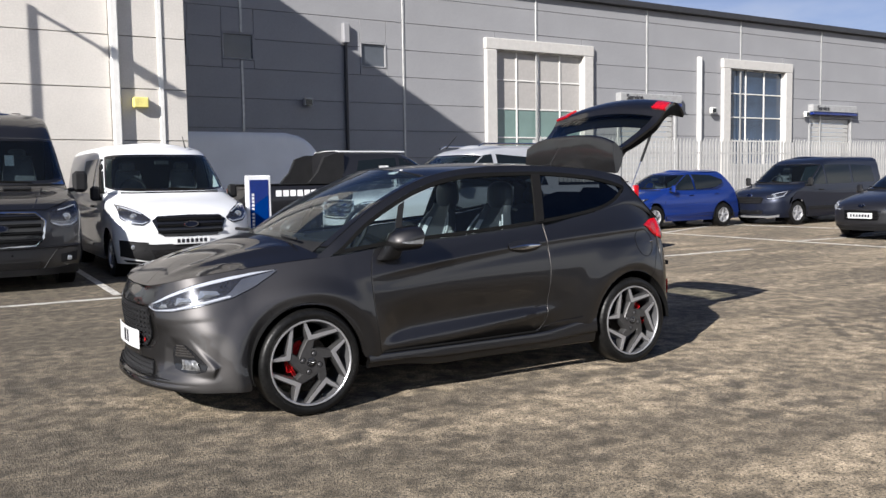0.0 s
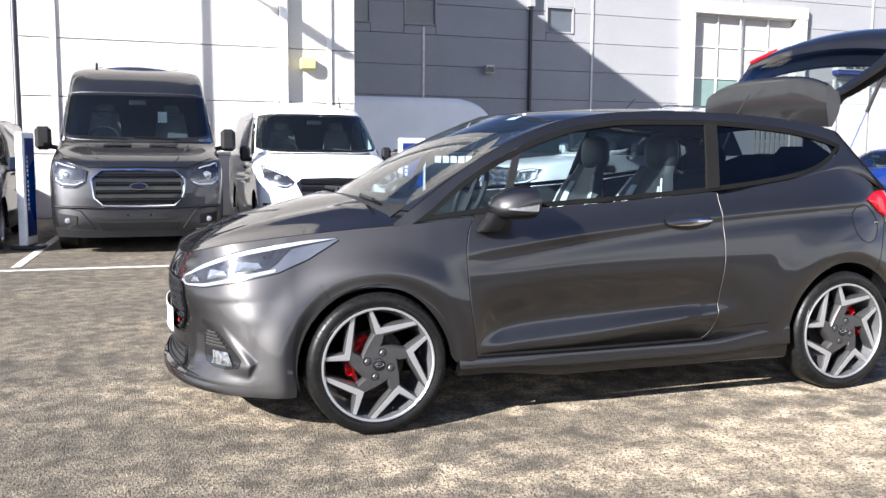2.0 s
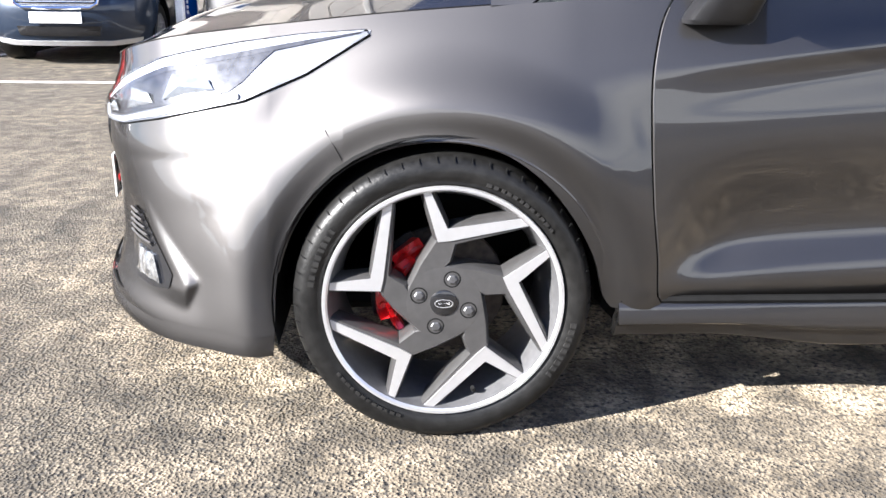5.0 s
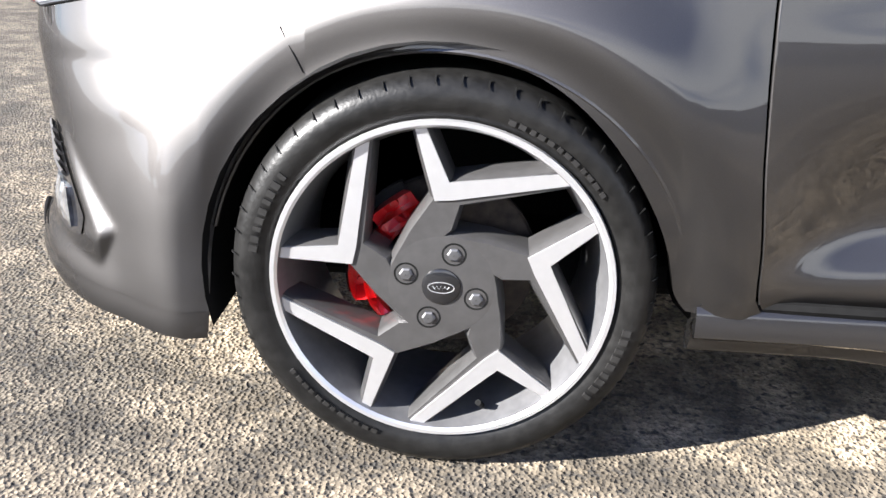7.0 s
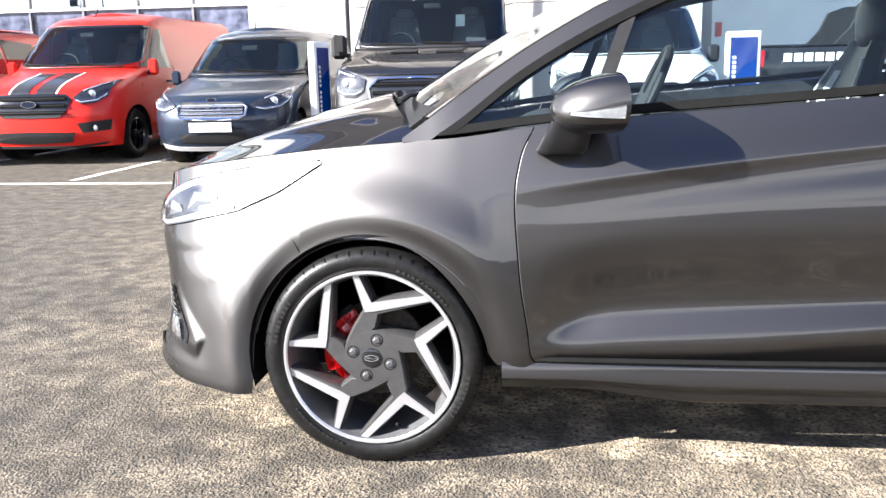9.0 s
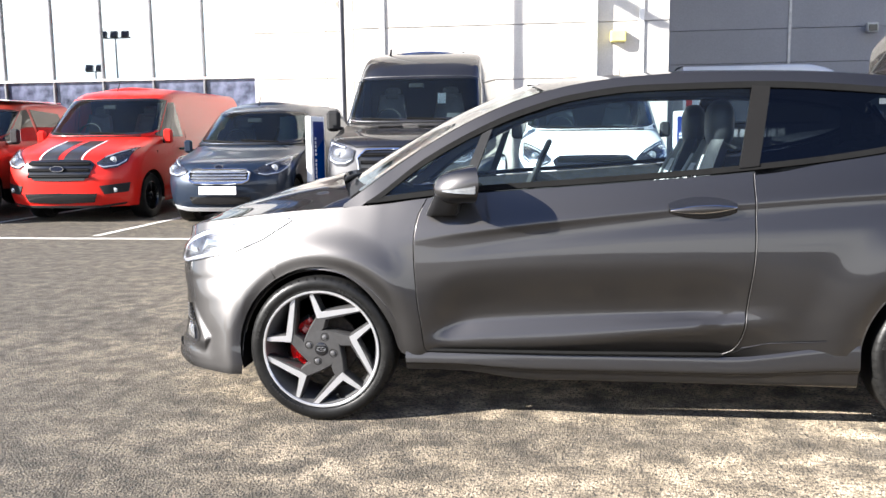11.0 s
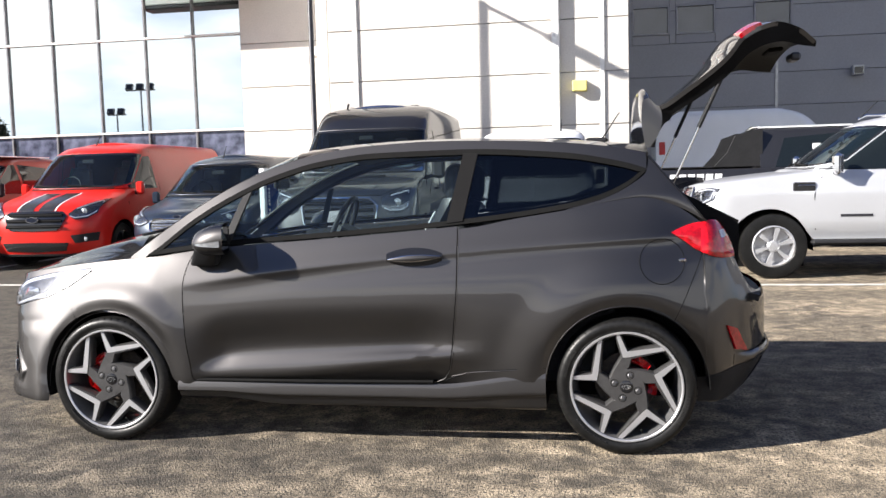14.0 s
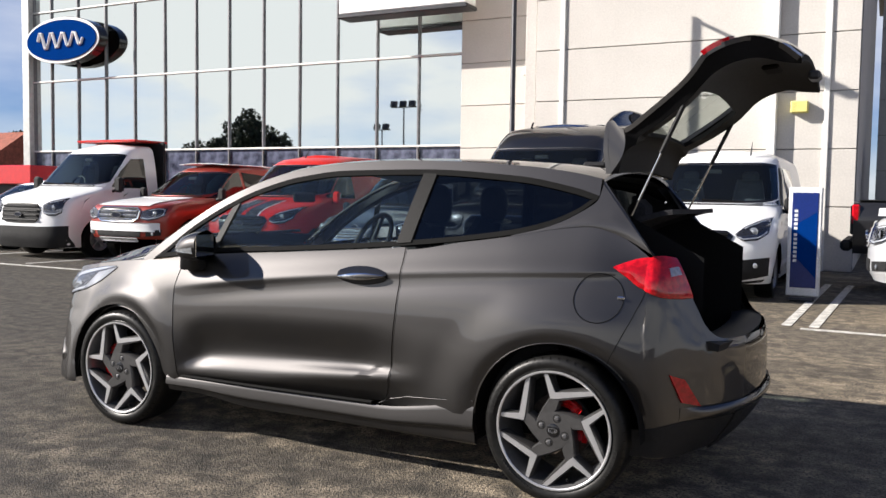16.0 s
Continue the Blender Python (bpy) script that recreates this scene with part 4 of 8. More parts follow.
def hull(q, z, v=None, off=0.0):
    """The body's skin: q runs from the nose's middle (-1) round the flank (q = x - NX) to the tail's middle."""
    LQ = TX - NX
    if q < 0:
        a = (q + 1) * math.pi / 2
        xf = spl(NOSE, z)
        x = NX - (NX - xf) * abs(math.cos(a)) ** NE
        y = flank(x, z) * math.copysign(abs(math.sin(a)) ** NE, a)
        zc = lerp(0.560, 0.625, smooth(-0.75, 0.0, q))
        fold = 0.003 * smooth(-0.84, -0.62, q) * (1 - smooth(-0.22, 0.0, q)) * (math.exp(-((z - zc) / 0.034) ** 2) - 1.1 * math.exp(-((z - zc + 0.085) / 0.042) ** 2))
        fold -= 0.010 * smooth(-0.86, -0.66, q) * (1 - smooth(-0.16, 0.0, q)) * smooth(0.235, 0.46, z) * (1 - smooth(0.50, 0.60, z))
        fold -= pocket(q, z)
        x, y = x - fold * abs(math.cos(a)), y + math.copysign(fold, y) * abs(math.sin(a))
        tx, ty, tz = spl(TOPN, q), spl(TOPNY, q), spl(TOPNZ, q)
        p = lerp(6.0, 2.5, smooth(-1.0, -0.38, q))
    elif q <= LQ:
        x = NX + q
        y = flank(x, z)
        tx, ty, tz = x, spl(BELTY, x), spl(BELTZ, x)
        p = lerp(2.5, 5.5, smooth(-0.36, 0.6, x))
    else:
        a = (q - LQ) * math.pi / 2
        x = TX + (spl(TAIL, z) - TX) * abs(math.sin(a)) ** 0.92
        zb = 0.20
        w = min(1.0, max(0.0, (z - zb) / (1.03 - zb))) ** 5.5
        y = lerp(flank(min(x, 3.0), z), flank(min(x, 3.0), z) * 0.69 / flank(TX, 1.03), w) * math.copysign(abs(math.cos(a)) ** 0.92, math.cos(a))
        return Vector((x, -y, z))
    zb = 0.20
    w = min(1.0, max(0.0, (z - zb) / (tz - zb))) ** p
    return Vector((lerp(x, tx, w), -lerp(y, ty, w), z))


def skin(q, z, off=0.0):
    p = hull(q, z)
    if off:
        e = 0.004
        n = (hull(q + e, z) - hull(q - e, z)).cross(hull(q, z + e) - hull(q, z - e))
        n.normalize()
        p = p + n * off
    return p


def arch(x):
    """Lower edge of the body at x."""
    for c, r, zc in ((0.0, 0.347, 0.300), (WB, 0.356, 0.318)):
        if abs(x - c) < r:
            return zc + math.sqrt(r * r - (x - c) ** 2)
    return None


def top_z(q):
    LQ = TX - NX
    if q < 0:
        return spl(TOPNZ, q)
    if q <= LQ:
        return spl(BELTZ, NX + q)
    return spl([(0, 1.03), (0.2, 0.99), (0.36, 0.93), (0.44, 0.74), (0.55, 0.70), (1.0, 0.69)], q - LQ)


DOORF = [(0.30, 0.462), (0.33, 0.440), (0.40, 0.432), (0.54, 0.412), (0.76, 0.398), (0.86, 0.413), (0.95, 0.455)]
DOORR = [(0.30, 1.60), (0.33, 1.665), (0.40, 1.70), (0.55, 1.718), (0.76, 1.738), (0.90, 1.74), (1.05, 1.738)]


def body_panel(cols, low, shear=None, rows=26, rim=0.014, vs=None, packed=False, clip=False):
    """A panel of the near flank over the columns cols, from low(x) up to the body's upper edge."""
    s = Shape()

    def fn(q, v):
        zt, zb = top_z(q), low(q)
        z = max(zb, lerp(0.205, zt, v)) if clip else lerp(zb, zt, v)
        if packed:
            zc = spl(CREASE, NX + q)
            z = lerp(zb, zc - 0.07, v / 0.45) if v < 0.45 else (lerp(zc - 0.07, zc + 0.05, (v - 0.45) / 0.35) if v < 0.8 else lerp(zc + 0.05, zt, (v - 0.8) / 0.2))
        if shear:
            q = shear(q, z)
        return skin(q, z)

    return s.grid(fn, cols, vs or ticks(0, 1, rows), rim)


def round_cols(c, r, n, a0, a1):
    return [c - r * math.cos(lerp(a0, a1, k / n)) for k in range(n + 1)]


car = thing("hatchback", "dark grey metallic three-door hatchback with its tailgate open on asphalt", "car")
LQ = TX - NX
# bumper: nose and the strip ahead of the front wheel
fb_cols = ticks(-1, -0.63, 30) + ticks(-0.62, -0.17, 46) + ticks(-0.15, -0.03, 5) + [0.0, 0.008] + [x - NX for x in round_cols(0.0, 0.3468, 12, 0.0, 0.95)]


def low_front(q):
    return arch(NX + q) or 0.205 if q > 0 else 0.205


nose = body_panel(fb_cols, low_front, rows=76, rim=0.0, clip=True)
part("front_bumper", nose.mirrored(), PAINT, car)
# front wing
wing_cols = [x - NX for x in round_cols(0.0, 0.3468, 26, 0.95, math.pi)] + [0.349 - NX, 0.38 - NX, 0.42 - NX, 0.460 - NX]
sh_w = lambda q, z: q + (spl(DOORF, z) - 0.462) * smooth(0.0 - NX, 0.460 - NX, q)
wing = body_panel(wing_cols, lambda q: arch(NX + q) or 0.30, sh_w, 40)
part("front_wing", wing, PAINT, car)
wr_ = Shape()
wr_.add([(x, -y, z) for x, y, z in wing.v], [f[::-1] for f in wing.f])
part("front_wing", wr_, PAINT, car)


# doors
def door_fn(u, v):
    z = 0.305
    x0, x1 = 0.49, 1.60
    zt = spl(BELTZ, lerp(0.47, 1.735, u))
    zb, zc = 0.305 + 0.02 * u * u, spl(CREASE, lerp(0.47, 1.735, u))
    z = lerp(zb, zc - 0.07, v / 0.5) if v < 0.5 else (lerp(zc - 0.07, zc + 0.05, (v - 0.5) / 0.3) if v < 0.8 else lerp(zc + 0.05, zt, (v - 0.8) / 0.2))
    x = lerp(spl(DOORF, z) + 0.003, spl(DOORR, z) - 0.003, u)
    return skin(x - NX, z)


vs_d = ticks(0, 1, 60)
ds = Shape().grid(door_fn, ticks(0, 1, 34), vs_d, 0.014)
part("door", ds, PAINT, car)
dr = Shape()
dr.add([(x, -y, z) for x, y, z in ds.v], [f[::-1] for f in ds.f])
part("door", dr, PAINT, car)
# rear quarter, up to the slanting seam of the bumper
SEAM = [(0.55, 2.69), (0.604, 2.705), (0.68, 2.74), (0.79, 2.79), (0.875, 2.825), (0.93, 2.84), (1.05, 2.84)]
q_cols = ticks(1.603, 2.13, 12) + round_cols(WB, 0.3558, 26, 0.0, math.acos(-0.212 / 0.3558))


def quarter(x, v):
    s_ = smooth(2.40, 2.705, x)
    zb, zt = arch(x) or 0.305, spl(BELTZ, x + 0.135 * s_)
    zc = spl(CREASE, x)
    z = lerp(zb, zc - 0.07, v / 0.45) if v < 0.45 else (lerp(zc - 0.07, zc + 0.05, (v - 0.45) / 0.35) if v < 0.8 else lerp(zc + 0.05, zt, (v - 0.8) / 0.2))
    x += (spl(DOORR, z) - 1.60) * (1 - smooth(1.605, 2.05, x)) + (spl(SEAM, z) - 2.7065) * s_
    return skin(x - NX, z)


def tail_side(x, v):
    k = (x - 2.705) / (2.8488 - 2.705)
    z = lerp(arch(x) or 0.319, 1.03, v)
    return skin(x + (spl(SEAM, z) - 2.7035) * (1 - k) - NX, z)


quart = Shape().grid(quarter, q_cols, ticks(0, 1, 44), 0.012)
part("rear_quarter", quart, PAINT, car)
qr = Shape()
qr.add([(x, -y, z) for x, y, z in quart.v], [f[::-1] for f in quart.f])
part("rear_quarter", qr, PAINT, car)
tail_cols = ticks(2.705, 2.8488, 10)
tail = Shape()
rows_t = ticks(0, 1, 34)
side_cols = [[tail_side(x, v) for v in rows_t] for x in tail_cols]
back_cols = []
for q in ticks(LQ + 0.0092, LQ + 1, 36):
    zt = top_z(q)
    back_cols.append([skin(q, lerp(0.225, zt, v)) for v in rows_t])
all_cols = side_cols + back_cols
tail.grid(lambda i, j: all_cols[i][j], range(len(all_cols)), range(len(rows_t)))
part("rear_bumper", tail.mirrored(), PAINT, car)
# rolled panel edges along the seams and round the wheel arches


def bead(name, pts, r):
    for sg in (-1, 1):
        part(name, Shape().tube([(p.x, p.y * -sg, p.z) for p in pts], r, 8), PAINT, car)


bead("panel_edge", [skin(spl(DOORR, z) + 0.0045 - NX, z, -0.0012) for z in ticks(0.31, 1.03, 40)], 0.0030)
bead("panel_edge", [skin(spl(DOORF, z) + 0.0040 - NX, z, -0.0018) for z in ticks(0.325, 0.90, 30)], 0.0024)
bead("panel_edge", [skin(x - NX, z, -0.0006) for x, z in ((1.70, 0.342), (1.80, 0.367), (2.00, 0.383), (2.132, 0.389))], 0.0024)
for c_x, r_a, z_c in ((0.0, 0.347, 0.300), (WB, 0.356, 0.318)):
    bead("arch_edge", [skin(c_x - r_a * math.cos(w) - NX, z_c + r_a * math.sin(w), -0.003) for w in ticks(0.06 if c_x else 0.2, math.pi - (0.06 if not c_x else 0.7), 40)], 0.0042)
# sills with their side skirts
sill = Shape()
sill.grid(lambda u, v: (lerp(0.362, 2.137, u), -spl([(0, 0.818), (0.08, 0.838), (0.30, 0.846), (0.40, 0.850), (0.48, 0.868), (0.9, 0.862), (1, 0.856)], v) + 0.012 * math.sin(math.pi * u), lerp(0.226 - 0.036 * smooth(0.10, 0.30, u), 0.312 + 0.055 * smooth(0.72, 1, u), v)), ticks(0, 1, 30), ticks(0, 1, 24), 0.03)
part("side_sill", sill, PAINT, car)
for sg in (-1, 1):
    part("sill_gap", Shape().tube([(0.366, sg * 0.848, 0.316), (0.50, sg * 0.851, 0.317), (1.0, sg * 0.852, 0.317), (1.62, sg * 0.850, 0.322)], 0.009, 6), SEAL, car)
sr = Shape()
sr.add([(x, -y, z) for x, y, z in sill.v], [f[::-1] for f in sill.f])
part("side_sill", sr, PAINT, car)


# bonnet
def body_edge(q):
    """The body's upper edge from the nose's middle to the screen's foot."""
    if q < 0:
        return Vector((spl(TOPN, q), spl(TOPNY, q), spl(TOPNZ, q) + 0.003))
    return Vector((NX + q, spl(BELTY, NX + q) - 0.003, spl(BELTZ, NX + q) + 0.002))


def bonnet(u, v):
    c, sg = abs(v), (1 if v > 0 else -1)
    flat = lambda a, b, k: a + (b - a) * k
    fr = body_edge(-1 + 0.50 * c)
    rear = Vector((0.14 - 0.19 * (1 - c * c), 0.700 * c, 0.958 + 0.058 * (1 - c ** 2.4)))
    f1, r1 = body_edge(-0.5), Vector((0.14, 0.700, 0.958))
    side = body_edge(flat(-0.5, 0.0, u / 0.42) if u < 0.42 else flat(0.0, 0.5, (u - 0.42) / 0.58))
    p = fr.lerp(rear, u) + (side - f1.lerp(r1, u)) * c ** 2.5
    p.z += (0.034 * math.sin(math.pi * u ** 0.8) + 0.004) * (1 - c ** 2.2)
    p.z += 0.011 * math.exp(-((c - lerp(0.56, 0.70, u)) / 0.10) ** 2) * smooth(0.05, 0.4, u) * (1 - smooth(0.85, 1, u))
    return (p.x, -sg * p.y, p.z)


hs = Shape().grid(bonnet, ticks(0, 1, 36), ticks(-0.998, 0.998, 52), 0.02, True)
part("bonnet", hs, PAINT, car)

# greenhouse
def lean(x, z):
    """Half width of the cabin's side at x, z."""
    d = z - 0.95
    y = 0.787 - 0.33 * d - 0.16 * d * d
    return y - 0.03 * max(0, (x - 2.0) / 0.6) ** 2 - 0.03 * smooth(0.75, 0.2, x) - 0.018 * smooth(0.24, 0.08, x)


RAIL = [(-0.06, 0.80), (0.05, 0.882), (0.14, 0.945), (0.30, 1.058), (0.45, 1.155), (0.65, 1.262), (0.85, 1.342), (1.05, 1.395), (1.3, 1.424), (1.6, 1.436), (1.9, 1.430), (2.25, 1.408), (2.45, 1.384), (2.62, 1.348), (2.66, 1.335)]
CENT = [(0.80, 1.418), (0.95, 1.437), (1.2, 1.455), (1.5, 1.464), (1.85, 1.460), (2.25, 1.440), (2.62, 1.404)]
side_pt = lambda x, z, o=0.0: (x, -lean(x, z) - o, z)
OPEN_LOW = [(0.18, 0.914), (0.26, 0.923), (0.46, 0.947), (0.66, 0.966), (1.16, 0.998), (1.74, 1.043), (2.23, 1.105), (2.40, 1.148), (2.52, 1.205), (2.600, 1.270)]
OPEN_TOP = [(0.185, 0.918), (0.23, 0.946), (0.42, 1.090), (0.645, 1.216), (0.83, 1.295), (1.05, 1.355), (1.32, 1.387), (1.75, 1.393), (2.22, 1.364), (2.50, 1.312), (2.605, 1.278)]


def both(name, shape, material, angle=35, label="", parent=None):
    a = part(name, shape, material, parent or car, label, angle)
    s = Shape()
    s.add([(x, -y, z) for x, y, z in shape.v], [f[::-1] for f in shape.f])
    return a, part(name, s, material, parent or car, label, angle)


# painted rails: over the windows, and the broad rear pillar
xs_r = ticks(0.09, 2.60, 64)
s = Shape().grid(lambda x, v: side_pt(x, lerp(max(spl(OPEN_TOP, x) if x > 0.187 else spl(BELTZ, x), 0) , spl(RAIL, x), v)), xs_r, ticks(0, 1, 4), 0.02)
both("roof_rail", s, PAINT)
PIL_A = [(2.24, 1.103), (2.40, 1.146), (2.52, 1.203), (2.600, 1.270), (2.612, 1.345)]
PIL_B = [(2.24, 1.097), (2.45, 1.138), (2.58, 1.150), (2.72, 1.110), (2.862, 1.034)]


def rear_pillar(u, v):
    k = [i / 4 for i in range(5)]
    a, b = ([spl(list(zip(k, [p[j] for p in c])), u) for j in (0, 1)] for c in (PIL_A, PIL_B))
    x, z = lerp(a[0], b[0], v), lerp(a[1], b[1], v)
    y = lerp(lean(x, z), spl(BELTY, min(2.84, x)), smooth(0.3, 1, v) * (1 - smooth(0.72, 1.0, u) * (1 - v)))
    return (x, -y - 0.0015, z)


s = Shape().grid(rear_pillar, ticks(0, 1, 32), ticks(0, 1, 12), 0.015, True)
both("rear_pillar", s, PAINT)
# pillar's inner return along the tailgate opening
s = Shape().grid(lambda u, v: (lerp(*[p[0] for p in ((2.60, 0), (2.86, 0))], u) - 0.05 * v, -lerp(lerp(0.61, 0.72, u), lerp(0.53, 0.56, u), v), lerp(1.345, 1.035, u)), ticks(0, 1, 8), ticks(0, 1, 3), 0, False)
both("aperture_flange", s, SEAL)
# black window surround, glass set into it


def band(s, xs, lo, hi, o=0.003):
    return s.grid(lambda x, v: side_pt(x, lerp(lo(x), hi(x), v), o), xs, ticks(0, 1, 2), 0.012)


lo_f, hi_f = (lambda x: spl(OPEN_LOW, x)), (lambda x: spl(OPEN_TOP, x))
s = Shape()
band(s, ticks(0.19, 2.597, 72), lo_f, lambda x: min(lo_f(x) + 0.022, hi_f(x)))
band(s, ticks(0.19, 2.597, 72), lambda x: max(hi_f(x) - 0.026, lo_f(x) + 0.001), hi_f, 0.004)
both("window_surround", s, SEAL)
s = Shape()
ruled(s, [(0.578, 0.962), (0.622, 0.968)], [(0.668, 1.195), (0.712, 1.218)], 2, 6, lambda x, z: side_pt(x, z, 0.005), 0.012)
both("quarter_bar", s, BLACK)
s = Shape()
ruled(s, [(1.685, 1.05), (1.760, 1.058)], [(1.752, 1.375), (1.822, 1.372)], 3, 10, lambda x, z: side_pt(x, z, 0.008), 0.014)
both("door_pillar", s, mat("satin_black_pillar", (0.012, 0.0115, 0.011), 0.36, 0.0, 0.0, spec=0.16, var=0.03))
s = Shape()
bar_x = lambda z: 0.602 + 0.385 * (z - 0.97)


def pane_pt(x, z, k):
    """A pane's point, pulled towards the slanting bar by the share k."""
    return side_pt(x + k * (bar_x(z) - 0.66), z, -0.004)


s.grid(lambda x, v: pane_pt(x, lerp(lo_f(x) + 0.018, max(lo_f(x) + 0.019, hi_f(x) - 0.02), v), (x - 0.245) / 0.415), ticks(0.245, 0.66, 14), ticks(0, 1, 4))
both("quarter_light", s, DOORGLASS)
s = Shape()
s.grid(lambda x, v: pane_pt(x, lerp(lo_f(x) + 0.016, hi_f(x) - 0.02, v), (1.74 - x) / 1.08), ticks(0.66, 1.74, 24), ticks(0, 1, 8))
both("door_glass", s, DOORGLASS)
s = Shape()
s.grid(lambda x, v: side_pt(x, lerp(lo_f(x) + 0.016, max(lo_f(x) + 0.018, hi_f(x) - 0.02), v), -0.004), ticks(1.76, 2.57, 22), ticks(0, 1, 8))
both("rear_side_glass", s, PRIVACY)


# roof, windscreen
def roof(u, v):
    x = lerp(lerp(0.83, 0.93, v * v), 2.61, u)
    zr = spl(RAIL, x)
    yr = lean(x, zr)
    zc = spl(CENT, x)
    return (x, -yr * v, zr + (zc - zr) * (1 - abs(v) ** 2.5))


part("roof", Shape().grid(roof, ticks(0, 1, 36), ticks(-1, 1, 32), 0.015, True), PAINT, car)


def screen(u, v):
    """u from the foot to the head, v across."""
    xf, xt = lerp(0.0, 0.19, v * v), lerp(0.83, 0.93, v * v)
    x = lerp(xf, xt, u)
    zf = lerp(1.000, 0.968, v * v)
    xe = lerp(0.19, 0.93, u)
    ze = spl(RAIL, xe)
    zt = roof(0, v)[2]
    ye = lean(xe, ze) - 0.004
    z = lerp(zf, zt, u) + 0.035 * math.sin(math.pi * u) * (1 - v * v * 0.3)
    if abs(v) > 0.0:
        z = lerp(z, ze, smooth(0.75, 1.0, abs(v)))
    return (x, -ye * v, z)


part("windscreen", Shape().grid(screen, ticks(0.02, 0.99, 24), ticks(-0.97, 0.97, 30), 0, True), SCREENGLASS, car)
for v0, v1 in ((0.93, 1.0), (-1.0, -0.93)):
    s = Shape().grid(lambda u, v: Vector(screen(u, v)) + Vector((-0.002, 0, 0.003)), ticks(-0.035, 1.03, 26), ticks(v0, v1, 3), 0.01, True)
    part("screen_pillar", s, PAINT, car)
s = Shape().grid(lambda u, v: Vector(screen(lerp(-0.10, 0.06, u), v)) + Vector((0, 0, -0.006)), ticks(0, 1, 3), ticks(-0.90, 0.90, 24), 0.01, True)
part("scuttle", s, BLACK, car)
for y0 in (-0.45, 0.12):
    s = Shape()
    s.tube([(0.05, y0 - 0.1, 1.005), (0.04, y0 + 0.1, 1.012), (0.12, y0 + 0.42, 1.022)], 0.008, 6)
    s.box((0.11, y0 + 0.28, 1.018), (0.02, 0.55, 0.02), 0.005, Matrix.Rotation(radians(8), 3, "Z"))
    part("wiper", s, BLACK, car)
s = Shape().box((0.86, -0.30, 1.402), (0.07, 0.10, 0.004), 0.001, Matrix.Rotation(radians(-24), 3, "Y"))
part("screen_sticker", s, WHITEMARK, car)
s = Shape().tube([(2.40, 0.0, 1.43), (2.50, 0.0, 1.58)], [0.006, 0.003], 6)
s.box((2.38, 0, 1.436), (0.12, 0.04, 0.03), 0.012)
part("aerial", s, BLACK, car)

# inner shell: floor, wheel wells, headlining, bulkhead
s = Shape()
s.box((1.30, 0, 0.26), (3.3, 1.30, 0.08), 0.02)
s.box((-0.33, 0, 0.47), (0.70, 1.00, 0.48), 0.05)
s.box((0.42, 0, 0.55), (0.12, 1.50, 0.66), 0.03)
part("underbody", s, SEAL, car)
for cx, rr in ((0.0, 0.352), (WB, 0.362)):
    s = Shape()
    s.grid(lambda u, v: (cx - rr * math.cos(lerp(-0.25, math.pi + 0.02, u)), -lerp(0.50, 0.845, v), AXZ - 0.004 + rr * math.sin(lerp(-0.25, math.pi + 0.02, u))), ticks(0, 1, 24), [0, 1], 0, True)
    s.grid(lambda u, v: (cx - rr * u, -0.50, lerp(0.26, 0.7, v)), [-1, 1], [0, 1])
    both("wheel_arch_liner", s, SEAL)
s = Shape()
s.grid(lambda u, v: Vector(roof(u, v)) - Vector((0, 0, 0.035)), ticks(0.02, 0.985, 12), ticks(-0.95, 0.95, 12))
part("headlining", s, mat("dark_headlining", (0.05, 0.05, 0.055), 0.9), car)
for sg in (-1, 1):
    s = Shape()
    s.grid(lambda u, v: (lerp(0.5, 2.45, u), sg * lerp(0.70, lean(lerp(0.5, 2.45, u), spl(OPEN_LOW, lerp(0.5, 2.45, u))) - 0.05, v), lerp(0.3, spl(OPEN_LOW, lerp(0.5, 2.45, u)) - 0.01, v)), ticks(0, 1, 12), [0, 1])
    part("door_trim", s, FABRIC, car)
s = Shape()
s.grid(lambda u, v: (0.55 - 0.40 * (1 - u) , lerp(-0.70, 0.70, v), 0.72 + 0.20 * math.sin(lerp(0.0, 1.9, u))), ticks(0, 1, 10), ticks(0, 1, 6), 0.05)
part("dashboard", s, BLACK, car)


def back_pt(y, u, v, off=0.0):
    """The front of a seat's backrest: u up, v across, with raised bolsters and sloping shoulders."""
    e = abs(v)
    w = 0.262 * (1 - 0.06 * u - 0.40 * smooth(0.70, 1.0, u))
    return (1.375 + 0.27 * u - 0.060 * smooth(0.45, 0.85, e) * (1 - 0.6 * u) + 0.05 * smooth(0.86, 1.0, e) - off, y + w * v, 0.50 + 0.66 * u)


